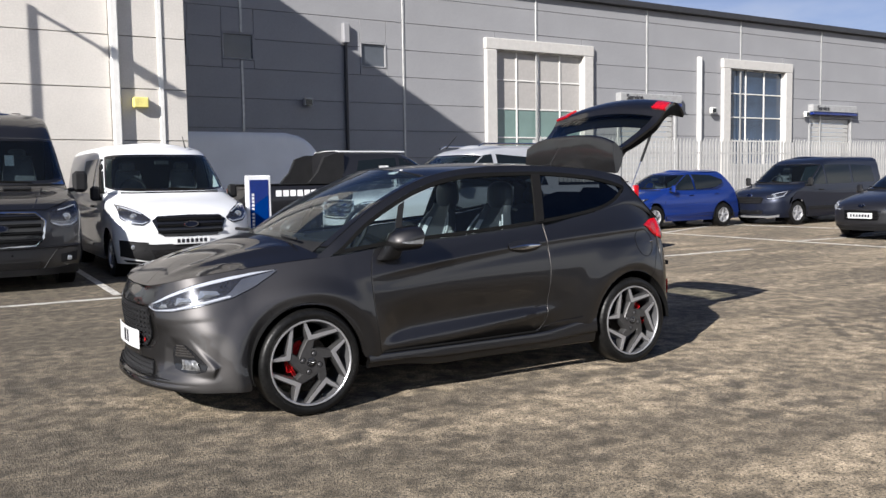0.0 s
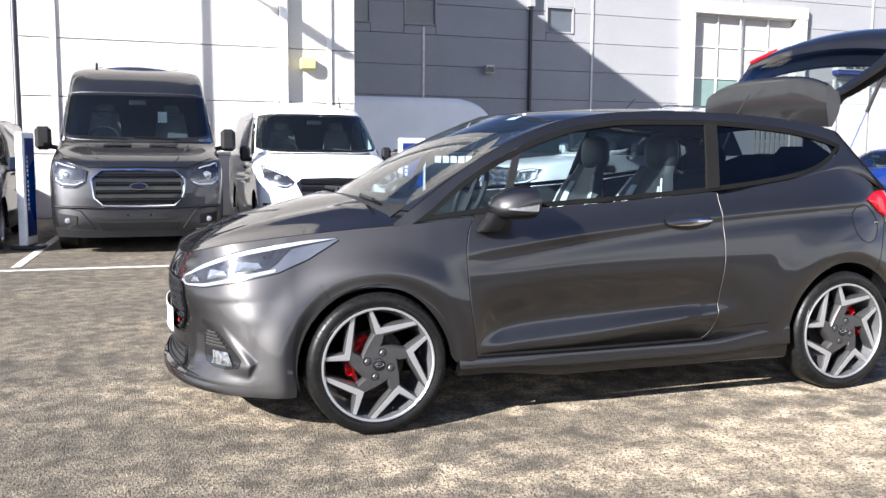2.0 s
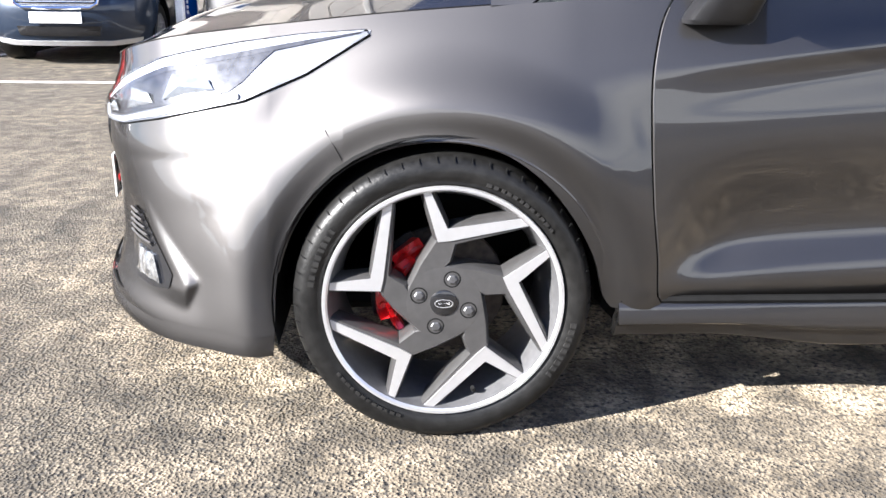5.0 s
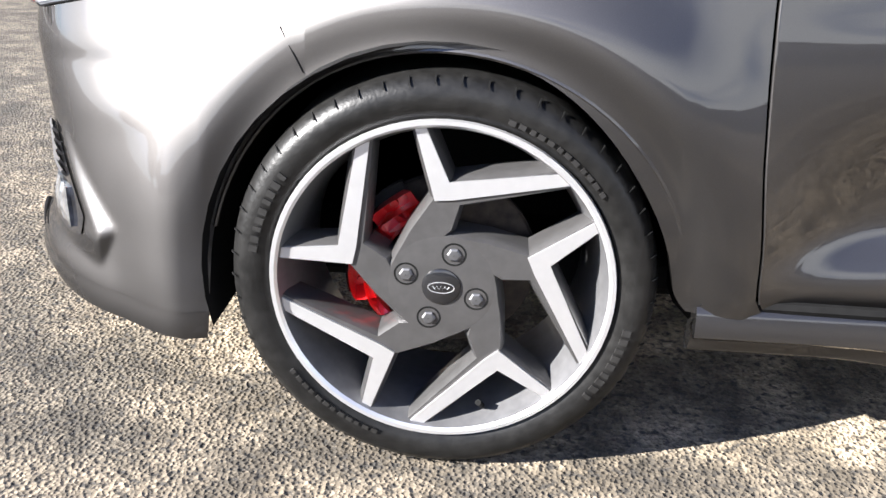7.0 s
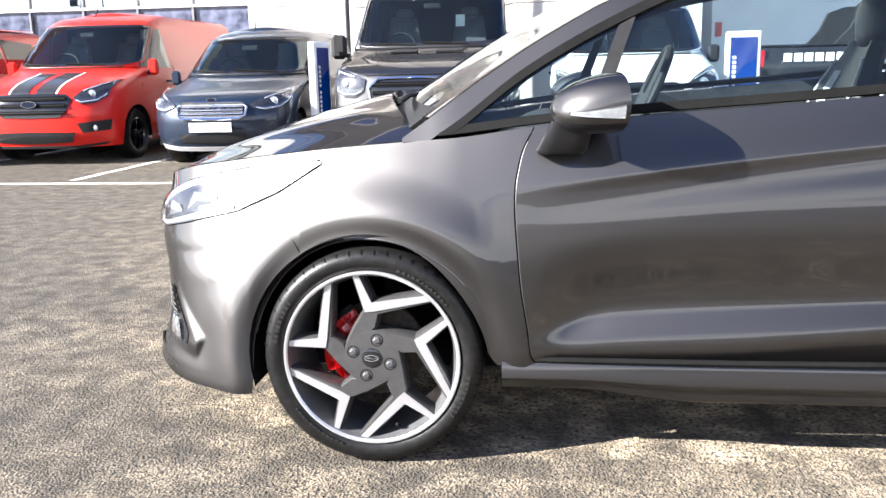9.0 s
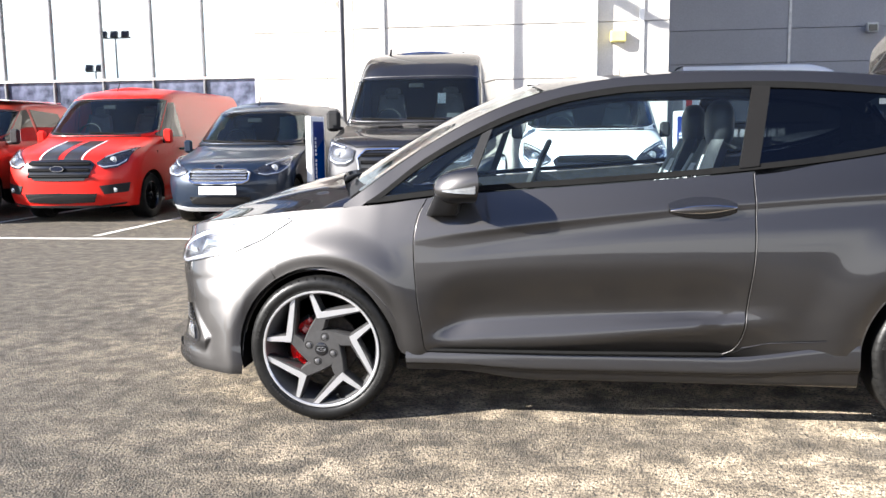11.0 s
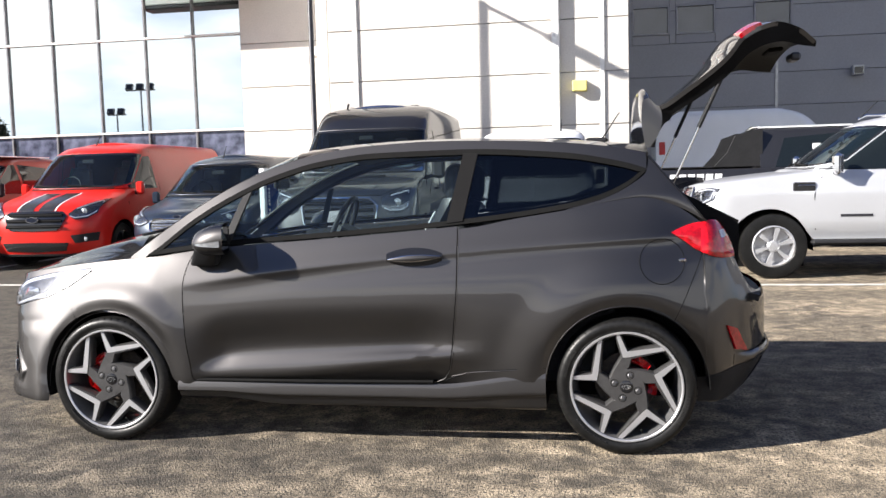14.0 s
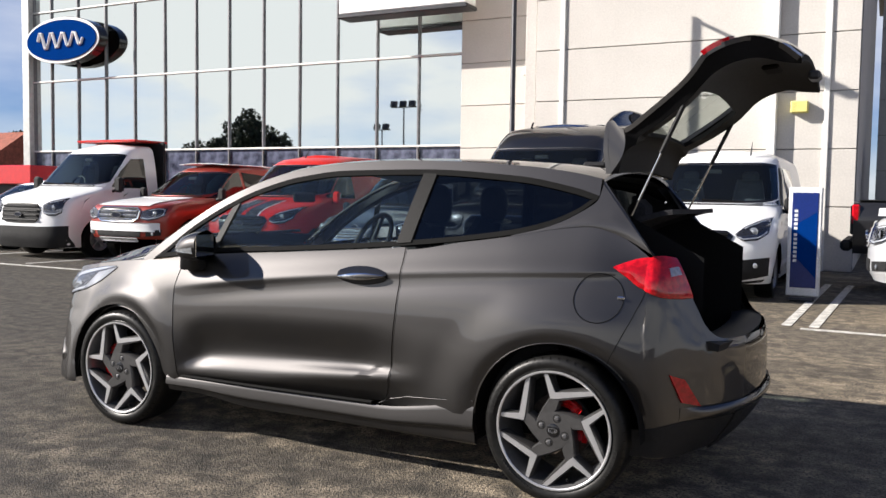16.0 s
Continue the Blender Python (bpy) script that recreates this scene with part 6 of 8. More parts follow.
for sg in (-1, 1):
    s = Shape()
    s.grid(lambda u, v: gate_pt(G_OUT, u, sg * v) + GATE.to_3x3() @ Vector((0.012, 0, 0.006)), ticks(k_(7.9), k_(9.1), 8), ticks(0.80, 1.005, 6), 0.02, sg < 0)
    part("tail_lamp_inner", s, REDLENS, tailgate)
    s = Shape()
    s.grid(lambda u, v: [gate_pt(G_OUT, u, sg), gate_pt(G_IN, u, sg)][int(v)], ticks(k_(4), 1, 40), [0, 1])
    part("gate_edge", s, TRIMBLACK, tailgate)
    chord = lambda u: lerp(gate_pt(G_OUT, 0, sg) + Vector((0, 0, 0)), gate_pt(G_OUT, k_(4), sg), u / k_(4)) + GATE.to_3x3() @ Vector((0, 0, -0.03 * math.sin(math.pi * u / k_(4)) - 0.02 * (1 - u / k_(4))))
    s = Shape().grid(lambda u, v: [chord(u), gate_pt(G_IN, u, sg)][int(v)], ticks(0, k_(4), 24), [0, 1])
    part("gate_edge", s, TRIMBLACK, tailgate)
    s = Shape()
    s.grid(lambda u, v: [gate_pt(G_OUT, u, sg), chord(u)][int(v)], ticks(0, k_(4), 24), [0, 1], 0.0, sg < 0)
    part("spoiler_side", s, PAINT, tailgate)
    s = Shape()
    a, b = Vector((2.72, sg * 0.56, 1.20)), GATE @ Vector((0.33, sg * 0.58, -0.38))
    s.tube([a.lerp(b, 0.48), b], 0.010, 8)
    strut = part("gas_strut", s, BLACK, tailgate)
    part("strut_rod", Shape().tube([a, a.lerp(b, 0.50)], 0.005, 8), CHROME, strut, "bright piston rod")
s = Shape().box(GATE @ Vector((0.395, 0, -0.79)), (0.05, 0.12, 0.04), 0.01)
part("gate_latch", s, DARKMETAL, tailgate)
s = Shape().box(GATE @ Vector((0.405, -0.25, -0.64)), (0.07, 0.16, 0.02), 0.008, Matrix.Rotation(radians(-5), 3, "Y"))
part("pull_handle", s, SEAL, tailgate)


# wheels of the hatchback
def alloy(parent, cx, cy, spin, caliper_at, sg):
    """A wheel with its own axes: a to the front... seen from outside; spokes in five angled pairs."""
    wheel = new("wheel")
    wheel.parent = parent
    wheel.empty_display_size = 0.1
    # a to the right seen from outside, b up, h outwards
    put = lambda a, b, h: Vector((cx - sg * a, cy + sg * h, AXZ + b))
    M4 = Matrix((( -sg, 0, 0, cx), (0, 0, sg, cy), (0, 1, 0, AXZ), (0, 0, 0, 1)))
    t = Shape()
    prof = [(0.244, -0.20), (0.262, -0.204), (0.290, -0.205), (0.304, -0.195), (0.3105, -0.17), (0.3110, -0.10), (0.3105, -0.030), (0.304, -0.008), (0.290, 0.004), (0.272, 0.006), (0.258, 0.000), (0.249, -0.006), (0.244, -0.012)]
    t.lathe(prof, 96, M4)
    part("tyre", t, TYRE, wheel)
    t = Shape()
    for k in range(54):
        w = 2 * math.pi * k / 54
        d = Vector((math.cos(w), math.sin(w)))
        e = Vector((-d.y, d.x)) * 0.0010
        t.add([put(*(d * r + e * s_), h) for r, h, s_ in ((0.3075, -0.012, 1), (0.2975, 0.0012, 1), (0.2975, 0.0012, -1), (0.3075, -0.012, -1), (0.3075, -0.008, 1), (0.2975, 0.0032, 1), (0.2975, 0.0032, -1), (0.3075, -0.008, -1))], [(4, 5, 6, 7), (0, 1, 5, 4), (2, 3, 7, 6)])
    part("tread_groove", t, SEAL, wheel)["kind"] = "stuff"
    t = Shape()
    for a0, n_m, r0, r1 in ((58, 9, 0.268, 0.280), (128, 12, 0.262, 0.269), (238, 9, 0.268, 0.280), (310, 12, 0.262, 0.269)):
        for k in range(n_m):
            w0, w1 = radians(a0 + spin + 3.1 * k), radians(a0 + spin + 3.1 * k + (2.1 if k % 3 else 1.5))
            t.add([put(r * math.cos(w), r * math.sin(w), h) for h in (0.004, 0.0078) for r, w in ((r0, w0), (r1, w0), (r1, w1), (r0, w1))], [(4, 5, 6, 7), (0, 1, 5, 4), (1, 2, 6, 5), (2, 3, 7, 6), (3, 0, 4, 7)])
    part("sidewall_mark", t, TYREMARK, wheel)["kind"] = "stuff"
    t = Shape()
    t.lathe([(0.2455, -0.012), (0.250, -0.002), (0.2485, 0.003), (0.2425, 0.003), (0.2385, -0.001)], 80, M4)
    part("rim_lip", t, MACHINED, wheel, "machined bright rim edge")
    t = Shape()
    t.lathe([(0.2385, -0.001), (0.232, -0.02), (0.222, -0.055), (0.215, -0.10), (0.215, -0.19), (0.24, -0.20)], 64, M4)
    part("rim_barrel", t, BARREL, wheel)
    t = Shape()
    t.lathe([(0.001, -0.0090), (0.030, -0.0090), (0.072, -0.0090), (0.0785, -0.0096), (0.0815, -0.014), (0.0815, -0.075)], 48, M4)
    for k in range(5):
        base = spin + 72 * k
        P = lambda r, deg: (0.2475 * r * math.cos(radians(base + deg)), 0.2475 * r * math.sin(radians(base + deg)))
        # one arm with its two flared fingers; its flanks slope
        arm = [P(0.25, 36), P(0.315, 4), P(0.36, -3), P(0.52, -5.5), P(0.975, -43.5), P(0.980, -36.5), P(0.640, 1.5), P(0.980, 10.8), P(0.975, 15.2), P(0.545, 10.5), P(0.388, 33), P(0.318, 65), P(0.29, 72)]
        wide, ridge = [], []
        for i, (a, b) in enumerate(arm):
            (a0, b0), (a1, b1) = arm[i - 1], arm[(i + 1) % len(arm)]
            n0, n1 = Vector((b - b0, a0 - a)).normalized(), Vector((b1 - b, a - a1)).normalized()
            nn = (n0 + n1).normalized()
            wide.append((a + nn.x * 0.0075, b + nn.y * 0.0075))
            ridge.append((a + nn.x * 0.0042, b + nn.y * 0.0042))
        n_a = len(arm)
        pts_a = [put(*c, -0.060) for c in wide] + [put(*c, -0.026) for c in wide] + [put(*c, -0.0160) for c in ridge] + [put(*c, -0.0095) for c in arm]
        t.add(pts_a, [tuple(range(3 * n_a, 4 * n_a))] + [(r * n_a + i, r * n_a + (i + 1) % n_a, (r + 1) * n_a + (i + 1) % n_a, (r + 1) * n_a + i) for r in (0, 1, 2) for i in range(n_a)])
    part("spokes", t, RIMDARK, wheel, "dark grey spokes in angled pairs", 25)
    for k in range(5):
        base = spin + 72 * k
        P = lambda r, deg: (0.2475 * r * math.cos(radians(base + deg)), 0.2475 * r * math.sin(radians(base + deg)))
        t = Shape()
        t.slab([P(0.545, -1.5), P(0.97, -42.3), P(0.975, -37.5), P(0.645, 2.0), P(0.975, 11.2), P(0.972, 14.6), P(0.535, 10)], put, -0.0100, -0.0065)
        part("spoke_face", t, MACHINED, wheel, "machined bright spoke face", 25)
    t = Shape()
    t.lathe([(0.001, -0.004), (0.024, -0.005), (0.028, -0.007), (0.030, -0.013)], 32, M4)
    part("centre_cap", t, GLOSS, wheel)
    t = Shape()
    t.tube([put(0.019 * math.cos(k * math.pi / 12), 0.0085 * math.sin(k * math.pi / 12), -0.0046) for k in range(24)], 0.0007, 5, True)
    t.tube([put(lerp(-0.012, 0.012, k / 8), 0.0025 * (-1) ** k, -0.0045) for k in range(9)], 0.0006, 5)
    part("cap_mark", t, SILVER, wheel)
    for k in range(4):
        w = radians(spin - 14 + 90 * k)
        a, b = 0.054 * math.cos(w), 0.054 * math.sin(w)
        t = Shape()
        t.lathe([(0.0105, -0.018), (0.0105, -0.0068), (0.008, -0.0050), (0.001, -0.0047)], 6, M4 @ Matrix.Translation((a, b, 0)))
        nut = part("wheel_nut", t, NUTMETAL, wheel)
        t = Shape().lathe([(0.0185, -0.0120), (0.0180, -0.0088), (0.0160, -0.0086), (0.0145, -0.0092), (0.009, -0.0094)], 24, M4 @ Matrix.Translation((a, b, 0)))
        part("nut_recess", t, SEAL, nut, "dark ring round the nut")
    t = Shape()
    t.lathe([(0.06, -0.098), (0.136, -0.098), (0.139, -0.101), (0.139, -0.112), (0.135, -0.114)], 48, M4)
    part("brake_disc", t, DISC, wheel)
    t = Shape()
    for a0, a1, r0, r1 in ((-38, -20, 0.117, 0.138), (-32, -26, 0.098, 0.117), (-19, -3, 0.093, 0.122), (19, 40, 0.108, 0.141), (44, 53, 0.104, 0.120)):
        t.grid(lambda u, v: put(lerp(r0, r1, v) * math.cos(radians(caliper_at + lerp(a0, a1, u))), lerp(r0, r1, v) * math.sin(radians(caliper_at + lerp(a0, a1, u))), -0.068 - 0.006 * abs(2 * u - 1) ** 3), ticks(0, 1, 6), ticks(0, 1, 3), 0.03, sg > 0)
    for w, r_ in ((-29, 0.128), (-11, 0.110), (26, 0.125), (35, 0.128)):
        t.lathe([(0.001, 0.0), (0.0055, 0.0), (0.007, -0.003), (0.007, -0.02)], 10, M4 @ Matrix.Translation((r_ * math.cos(radians(caliper_at + w)), r_ * math.sin(radians(caliper_at + w)), -0.064)))
    cal_ = part("brake_caliper", t, CALIPER, wheel, "red brake caliper")
    t = Shape().grid(lambda u, v: put(lerp(0.098, 0.152, v) * math.cos(radians(caliper_at + lerp(-40, 42, u))), lerp(0.098, 0.152, v) * math.sin(radians(caliper_at + lerp(-40, 42, u))), -0.080), ticks(0, 1, 12), ticks(0, 1, 3), 0.012, sg > 0)
    part("carrier", t, BLACK, cal_, "dark caliper carrier")
    t = Shape()
    w = radians(spin - 158)
    t.tube([put(0.222 * math.cos(w), 0.222 * math.sin(w), -0.03), put(0.205 * math.cos(w), 0.205 * math.sin(w), -0.012)], 0.005, 8)
    part("valve", t, SEAL, wheel)
    return wheel


TYRE_Y = -0.852
alloy(car, 0.0, TYRE_Y, 86, 156, -1)
alloy(car, WB, TYRE_Y, 86, 25, -1)
alloy(car, 0.0, -TYRE_Y, 40, 20, 1)
alloy(car, WB, -TYRE_Y, 40, 155, 1)


# ---- other vehicles: local nose at x = 0, heading to -x ----
def road_wheel(parent, x, y, r, sg, rim, spokes, rr=0.62, width=0.22):
    wheel = new("wheel")
    wheel.parent = parent
    wheel.empty_display_size = 0.1
    M4 = Matrix(((-sg, 0, 0, x), (0, 0, sg, y), (0, 1, 0, r), (0, 0, 0, 1)))
    put = lambda a, b, h: M4 @ Vector((a, b, h))
    R = r * rr
    t = Shape().lathe([(R, -width), (r * 0.97, -width), (r, -width + 0.02), (r, -0.03), (r * 0.97, -0.005), (r * 0.85, 0.006), (R * 1.06, 0.0), (R, -0.012)], 48, M4)
    part("tyre", t, TYRE, wheel)
    t = Shape().lathe([(R * 1.03, -0.004), (R * 0.97, 0.002), (R * 0.92, -0.02), (R * 0.88, -0.10), (0.02, -0.11)], 40, M4)
    part("rim", t, rim, wheel)
    t = Shape().lathe([(0.001, -0.004), (R * 0.22, -0.006), (R * 0.30, -0.02), (R * 0.30, -0.09)], 24, M4)
    for k in range(spokes):
        w = 2 * math.pi * k / spokes + 0.3
        e = 1.35 / spokes
        P = lambda q, d: (R * q * math.cos(w + d), R * q * math.sin(w + d))
        t.slab([P(0.2, -e), P(0.95, -e * 0.62), P(0.95, e * 0.62), P(0.2, e)], put, -0.06, -0.012)
    part("spokes", t, rim, wheel, "", 25)
    return wheel


class Hull:
    """A vehicle's skin as a stack of rounded outlines."""

    rake = 0.0

    def __init__(self, front, wide, length, corner=0.55, n=2.6, taper=0.02):
        self.front, self.wide, self.L, self.c, self.n, self.taper = front, wide, length, corner, n, taper

    def xf(self, z):
        return spl(self.front, z)

    def hw(self, z):
        return spl(self.wide, z)

    def out(self, u, z):
        """u from 0 at the nose's middle to 1 at the tail, on the +y side; minus for the other."""
        s, u = (-1 if u < 0 else 1), abs(u)
        xf, w = self.xf(z), self.hw(z)
        if u < 0.3:
            a = u / 0.3 * math.pi / 2
            return Vector((xf + self.c * (1 - abs(math.cos(a)) ** (2 / self.n)), s * w * abs(math.sin(a)) ** (2 / self.n), z))
        t = (u - 0.3) / 0.7
        return Vector((lerp(xf + self.c, self.L, t), s * w * (1 - self.taper * t * t), z))

    def u_of(self, x, z=0.5):
        return 0.3 + 0.7 * (x - self.xf(z) - self.c) / (self.L - self.xf(z) - self.c)

    def face(self, y, z, off=0.0):
        """A point of the front at y, z."""
        w = self.hw(z)
        k = min(0.9999, abs(y) / w)
        p = Vector((self.xf(z) + self.c * (1 - (1 - k ** self.n) ** (1 / self.n)), y, z))
        if off:
            e = 0.01
            a, b = self.face(y + e, z), self.face(y - e, z)
            c, d = self.face(y, z + e), self.face(y, z - e)
            nn = (c - d).cross(a - b)
            nn.normalize()
            p += nn * off * (1 if nn.x < 0 else -1)
        return p

    def side(self, x, z, sg, off=0.0):
        w = self.hw(z)
        d = (x - self.xf(z)) / self.c
        if d < 1:
            y = w * max(0.0, 1 - (1 - max(0.0, d)) ** self.n) ** (1 / self.n)
        else:
            t = (d * self.c - self.c) / (self.L - self.xf(z) - self.c)
            y = w * (1 - self.taper * t * t)
        return Vector((x, sg * (y + off), z))

    def body(self, z0, z1, axles, r, crown=0.04, rows=34, close=True, hole=None):
        s = Shape()
        xs = []
        x = self.xf(z0) + self.c
        edges = sorted(axles)
        marks = [x]
        for a in edges:
            marks += [a - r * math.cos(math.pi * k / 16) for k in range(17)]
        marks += [self.L]
        marks = sorted(m for m in marks if m >= x)
        us = ticks(0, 0.3, 16)[:-1] + [self.u_of(m, z0) for m in marks]

        def low(u):
            if u < 0.3:
                return z0
            xx = lerp(self.xf(z0) + self.c, self.L, (u - 0.3) / 0.7)
            for a in edges:
                if abs(xx - a) < r - 1e-6:
                    return max(z0, 0.9 * r + math.sqrt(r * r - (xx - a) ** 2) - 0.02)
            return z0

        vs, gap = ticks(0, 1, rows), None
        if hole:
            va, vb, uw = (hole[0] - z0) / (z1 - z0), (hole[1] - z0) / (z1 - z0), hole[2]
            vs = sorted(vs + [va, vb])
            us = sorted(us + [uw])
            gap = lambda u, v: u < uw and va < v < vb
        for sg in (1, -1):
            s.grid(lambda u, v: self.out(sg * u, lerp(low(abs(u)), z1, v)), us, vs, 0, sg > 0, False, gap)
        xa, w = self.xf(z1), self.hw(z1)
        s.grid(lambda u, v: (lambda p: (p.x, p.y * v, z1 + crown * (1 - v * v) * smooth(0, 0.12, u)))(self.out(max(u, 0.0), z1)), [k / 40 for k in range(41)], ticks(-1, 1, 10), 0, True)
        if close:
            s.grid(lambda z, v: (self.L, self.hw(z) * (1 - self.taper) * v, z), ticks(z0, z1, 12), ticks(-1, 1, 8), 0, True)
        if self.rake:
            xr = self.L - 1.0
            s.v = [(x - self.rake * max(0.0, z - z0 - 0.03) ** 1.15 * max(0.0, x - xr), y * (1 - 0.10 * max(0.0, x - xr) ** 2), z) for x, y, z in s.v]
        return s


def sheet(h, low, high, sg, off=0.006, rim=0.012, nu=14, nv=6, front=True):
    """A plate on the front (y, z) or on a side (x, z)."""
    s = Shape()
    if front:
        return ruled(s, [(sg * a, b) for a, b in low], [(sg * a, b) for a, b in high], nu, nv, lambda y, z: h.face(y, z, off), rim, sg > 0)
    return ruled(s, low, high, nu, nv, lambda x, z: h.side(x, z, sg, off), rim, sg > 0)


def vehicle(name, label, category, m, coat, h, z0, z1, axles, r, tyre_y, kit, group="vehicles on the forecourt", cabin=None, rim=SILVER, spokes=5):
    car_ = thing(name, label, category, group, m)
    top = cabin[0] if cabin else h
    hole = (kit["screen"][0] + 0.03, kit["screen"][1] - 0.03, kit["screen"][2] - 0.012)
    part("body", h.body(z0, z1, axles, r + 0.06, 0.03 if cabin else 0.05, hole=None if cabin else hole), coat, car_)
    if cabin:
        part("cabin", top.body(cabin[1], cabin[2], (), 0.1, 0.05, hole=hole), coat, car_)
    under = Shape().box(((h.L + 0.2) / 2, 0, z0 + 0.12), (h.L - 0.5, h.hw(0.5) * 1.2, 0.2), 0.03)
    part("underbody", under, SEAL, car_)
    for a in axles:
        for sg in (-1, 1):
            t = Shape()
            t.grid(lambda u, v: (a - (r + 0.065) * math.cos(math.pi * u), sg * lerp(0.45, h.hw(0.5) - 0.015, v), r * 0.9 + (r + 0.065) * math.sin(math.pi * u) - 0.02), ticks(0, 1, 12), [0, 1])
            t.box((a, sg * 0.45, r + 0.1), (2 * r + 0.1, 0.02, 2 * r), 0)
            part("arch_liner", t, SEAL, car_)
            road_wheel(car_, a, sg * tyre_y, r, sg, rim, spokes)
    # screen, between its posts
    zw0, zw1, uw = kit["screen"]
    foot_z = lambda u: zw0 + 0.075 * abs(u / uw) ** 3.5
    head_z = lambda u: zw1 - 0.030 * abs(u / uw) ** 6
    s = Shape().grid(lambda u, v: top.out(u, lerp(foot_z(u), head_z(u), v)) + Vector((-0.006, 0, 0.004)), ticks(-uw, uw, 24), ticks(0, 1, 12), 0.02, True)
    part("windscreen", s, SHIELD, car_)
    s = Shape()
    for ua, ub, va, vb in ((-uw, uw, 0.0, 0.07), (-uw, uw, 0.94, 1.0), (-uw, -uw + 0.016, 0.0, 1.0), (uw - 0.016, uw, 0.0, 1.0)):
        s.grid(lambda u, v: top.out(u, lerp(foot_z(u), head_z(u), v)) + Vector((-0.009, 0, 0.006)), ticks(ua, ub, 24 if ub - ua > 0.1 else 2), ticks(va, vb, 2 if vb - va < 0.1 else 12), 0, True)
    part("screen_border", s, GLOSS, car_)
    rim_ = [top.out(u, foot_z(u)) for u in ticks(-uw, uw, 24)] + [top.out(uw, z) for z in ticks(foot_z(uw), head_z(uw), 6)[1:]] + [top.out(u, head_z(u)) for u in ticks(uw, -uw, 24)[1:]] + [top.out(-uw, z) for z in ticks(head_z(uw), foot_z(uw), 6)[1:-1]]
    part("screen_seal", Shape().tube([p + Vector((-0.004, 0, 0.004)) for p in rim_], 0.009, 6, True), coat, car_)
    for sg in (-1, 1):
        s = Shape().grid(lambda u, v: top.out(sg * u, lerp(zw0 - 0.012, foot_z(u), v)) + Vector((-0.004, 0, 0.003)), ticks(0.25 * uw, uw, 14), ticks(0, 1, 4), 0.012, sg < 0)
        part("screen_corner", s, coat, car_)
    # cab inside: dashboard, seats, bulkhead
    xd, wd = top.xf(zw0), top.hw(zw0) * 0.86
    xm = top.xf(zw1)
    part("dashboard", Shape().grid(lambda u, v: (lerp(xd + 0.12, xd + 0.62, u), wd * v, zw0 - 0.06 + 0.05 * math.sin(math.pi * u) - 0.02 * v * v), ticks(0, 1, 6), ticks(-1, 1, 8), 0.25), BLACK, car_)
    part("bulkhead", Shape().box((xm + 0.75, 0, (zw0 + zw1) / 2 - 0.125), (0.04, 2 * top.hw(zw1) * 0.93, zw1 - zw0 + 0.25), 0.01), SEAL, car_)
    for y0 in (-0.42 * wd / 0.8, 0.42 * wd / 0.8):
        st = part("seat", Shape().grid(lambda u, v: (xm + 0.30 + 0.16 * u, y0 + lerp(-0.24, 0.24, v) * (1 - 0.3 * u * u), zw0 - 0.30 + (zw1 - zw0 + 0.05) * u), ticks(0, 1, 8), ticks(0, 1, 6), 0.10, True), SEATGREY, car_)
        part("head_restraint", Shape().box((xm + 0.47, y0, zw0 + (zw1 - zw0) * 0.66), (0.09, 0.24, 0.19), 0.04), SEATGREY, st)
    part("steering_wheel", Shape().tube([(xd + 0.70 + 0.07 * math.sin(k * math.pi / 10), 0.42 * wd / 0.8 + 0.19 * math.cos(k * math.pi / 10), zw0 + 0.03 + 0.17 * math.sin(k * math.pi / 10)) for k in range(20)], 0.016, 6, True), BLACK, car_)
    part("rear_view_mirror", Shape().box((top.xf(zw1 - 0.12) + 0.10, 0.0, zw1 - 0.13), (0.03, 0.22, 0.07), 0.015), BLACK, car_)
    s = Shape().grid(lambda u, z: top.out(u, z) + Vector((-0.010, 0, 0.006)), ticks(-uw * 0.62, uw * 0.62, 16), [zw0 - 0.016, zw0 + 0.012], 0.01, True)
    part("scuttle", s, BLACK, car_)
    for sg in (-1, 1):
        for lo, hi in kit.get("windows", ()):
            part("side_window", sheet(top, lo, hi, sg, 0.006, 0.012, 10, 5, False), DARKGLASS, car_)
        if "headlight" in kit:
            lo, hi = kit["headlight"]
            hl = part("headlight", sheet(h, lo, hi, sg, 0.012, 0.03), kit.get("lamp", LAMPDARK), car_)
            ins = lambda k: [tuple(lerp(p, q, k) for p, q in zip(a_, b_)) for a_, b_ in zip(lo, hi)]
            part("lamp_lens", sheet(h, ins(0.02), ins(0.98), sg, 0.030, 0.02, 14, 5), LENS, hl)
            part("lamp_reflector", sheet(h, ins(0.10), ins(0.34), sg, 0.015, 0.006, 12, 4), BEZEL, hl)
            loop = [line(ins(0.14), k / 12) for k in range(1, 12)] + [line(ins(0.88), k / 12) for k in range(11, 3, -1)]
            part("running_light", Shape().tube([h.face(sg * p_[0], p_[1], 0.018) for p_ in loop], 0.008, 6), LIGHTGUIDE, hl)
            p = line(ins(0.5), 0.55)
            t = Shape().lathe([(0.050, 0.0), (0.052, 0.008), (0.042, 0.010), (0.036, 0.004), (0.020, 0.016), (0.001, 0.020)], 18, Matrix.Translation(h.face(sg * p[0], p[1], 0.014)) @ Matrix.Rotation(radians(-90), 4, "Y"))
            part("projector", t, CLEARLENS, hl)
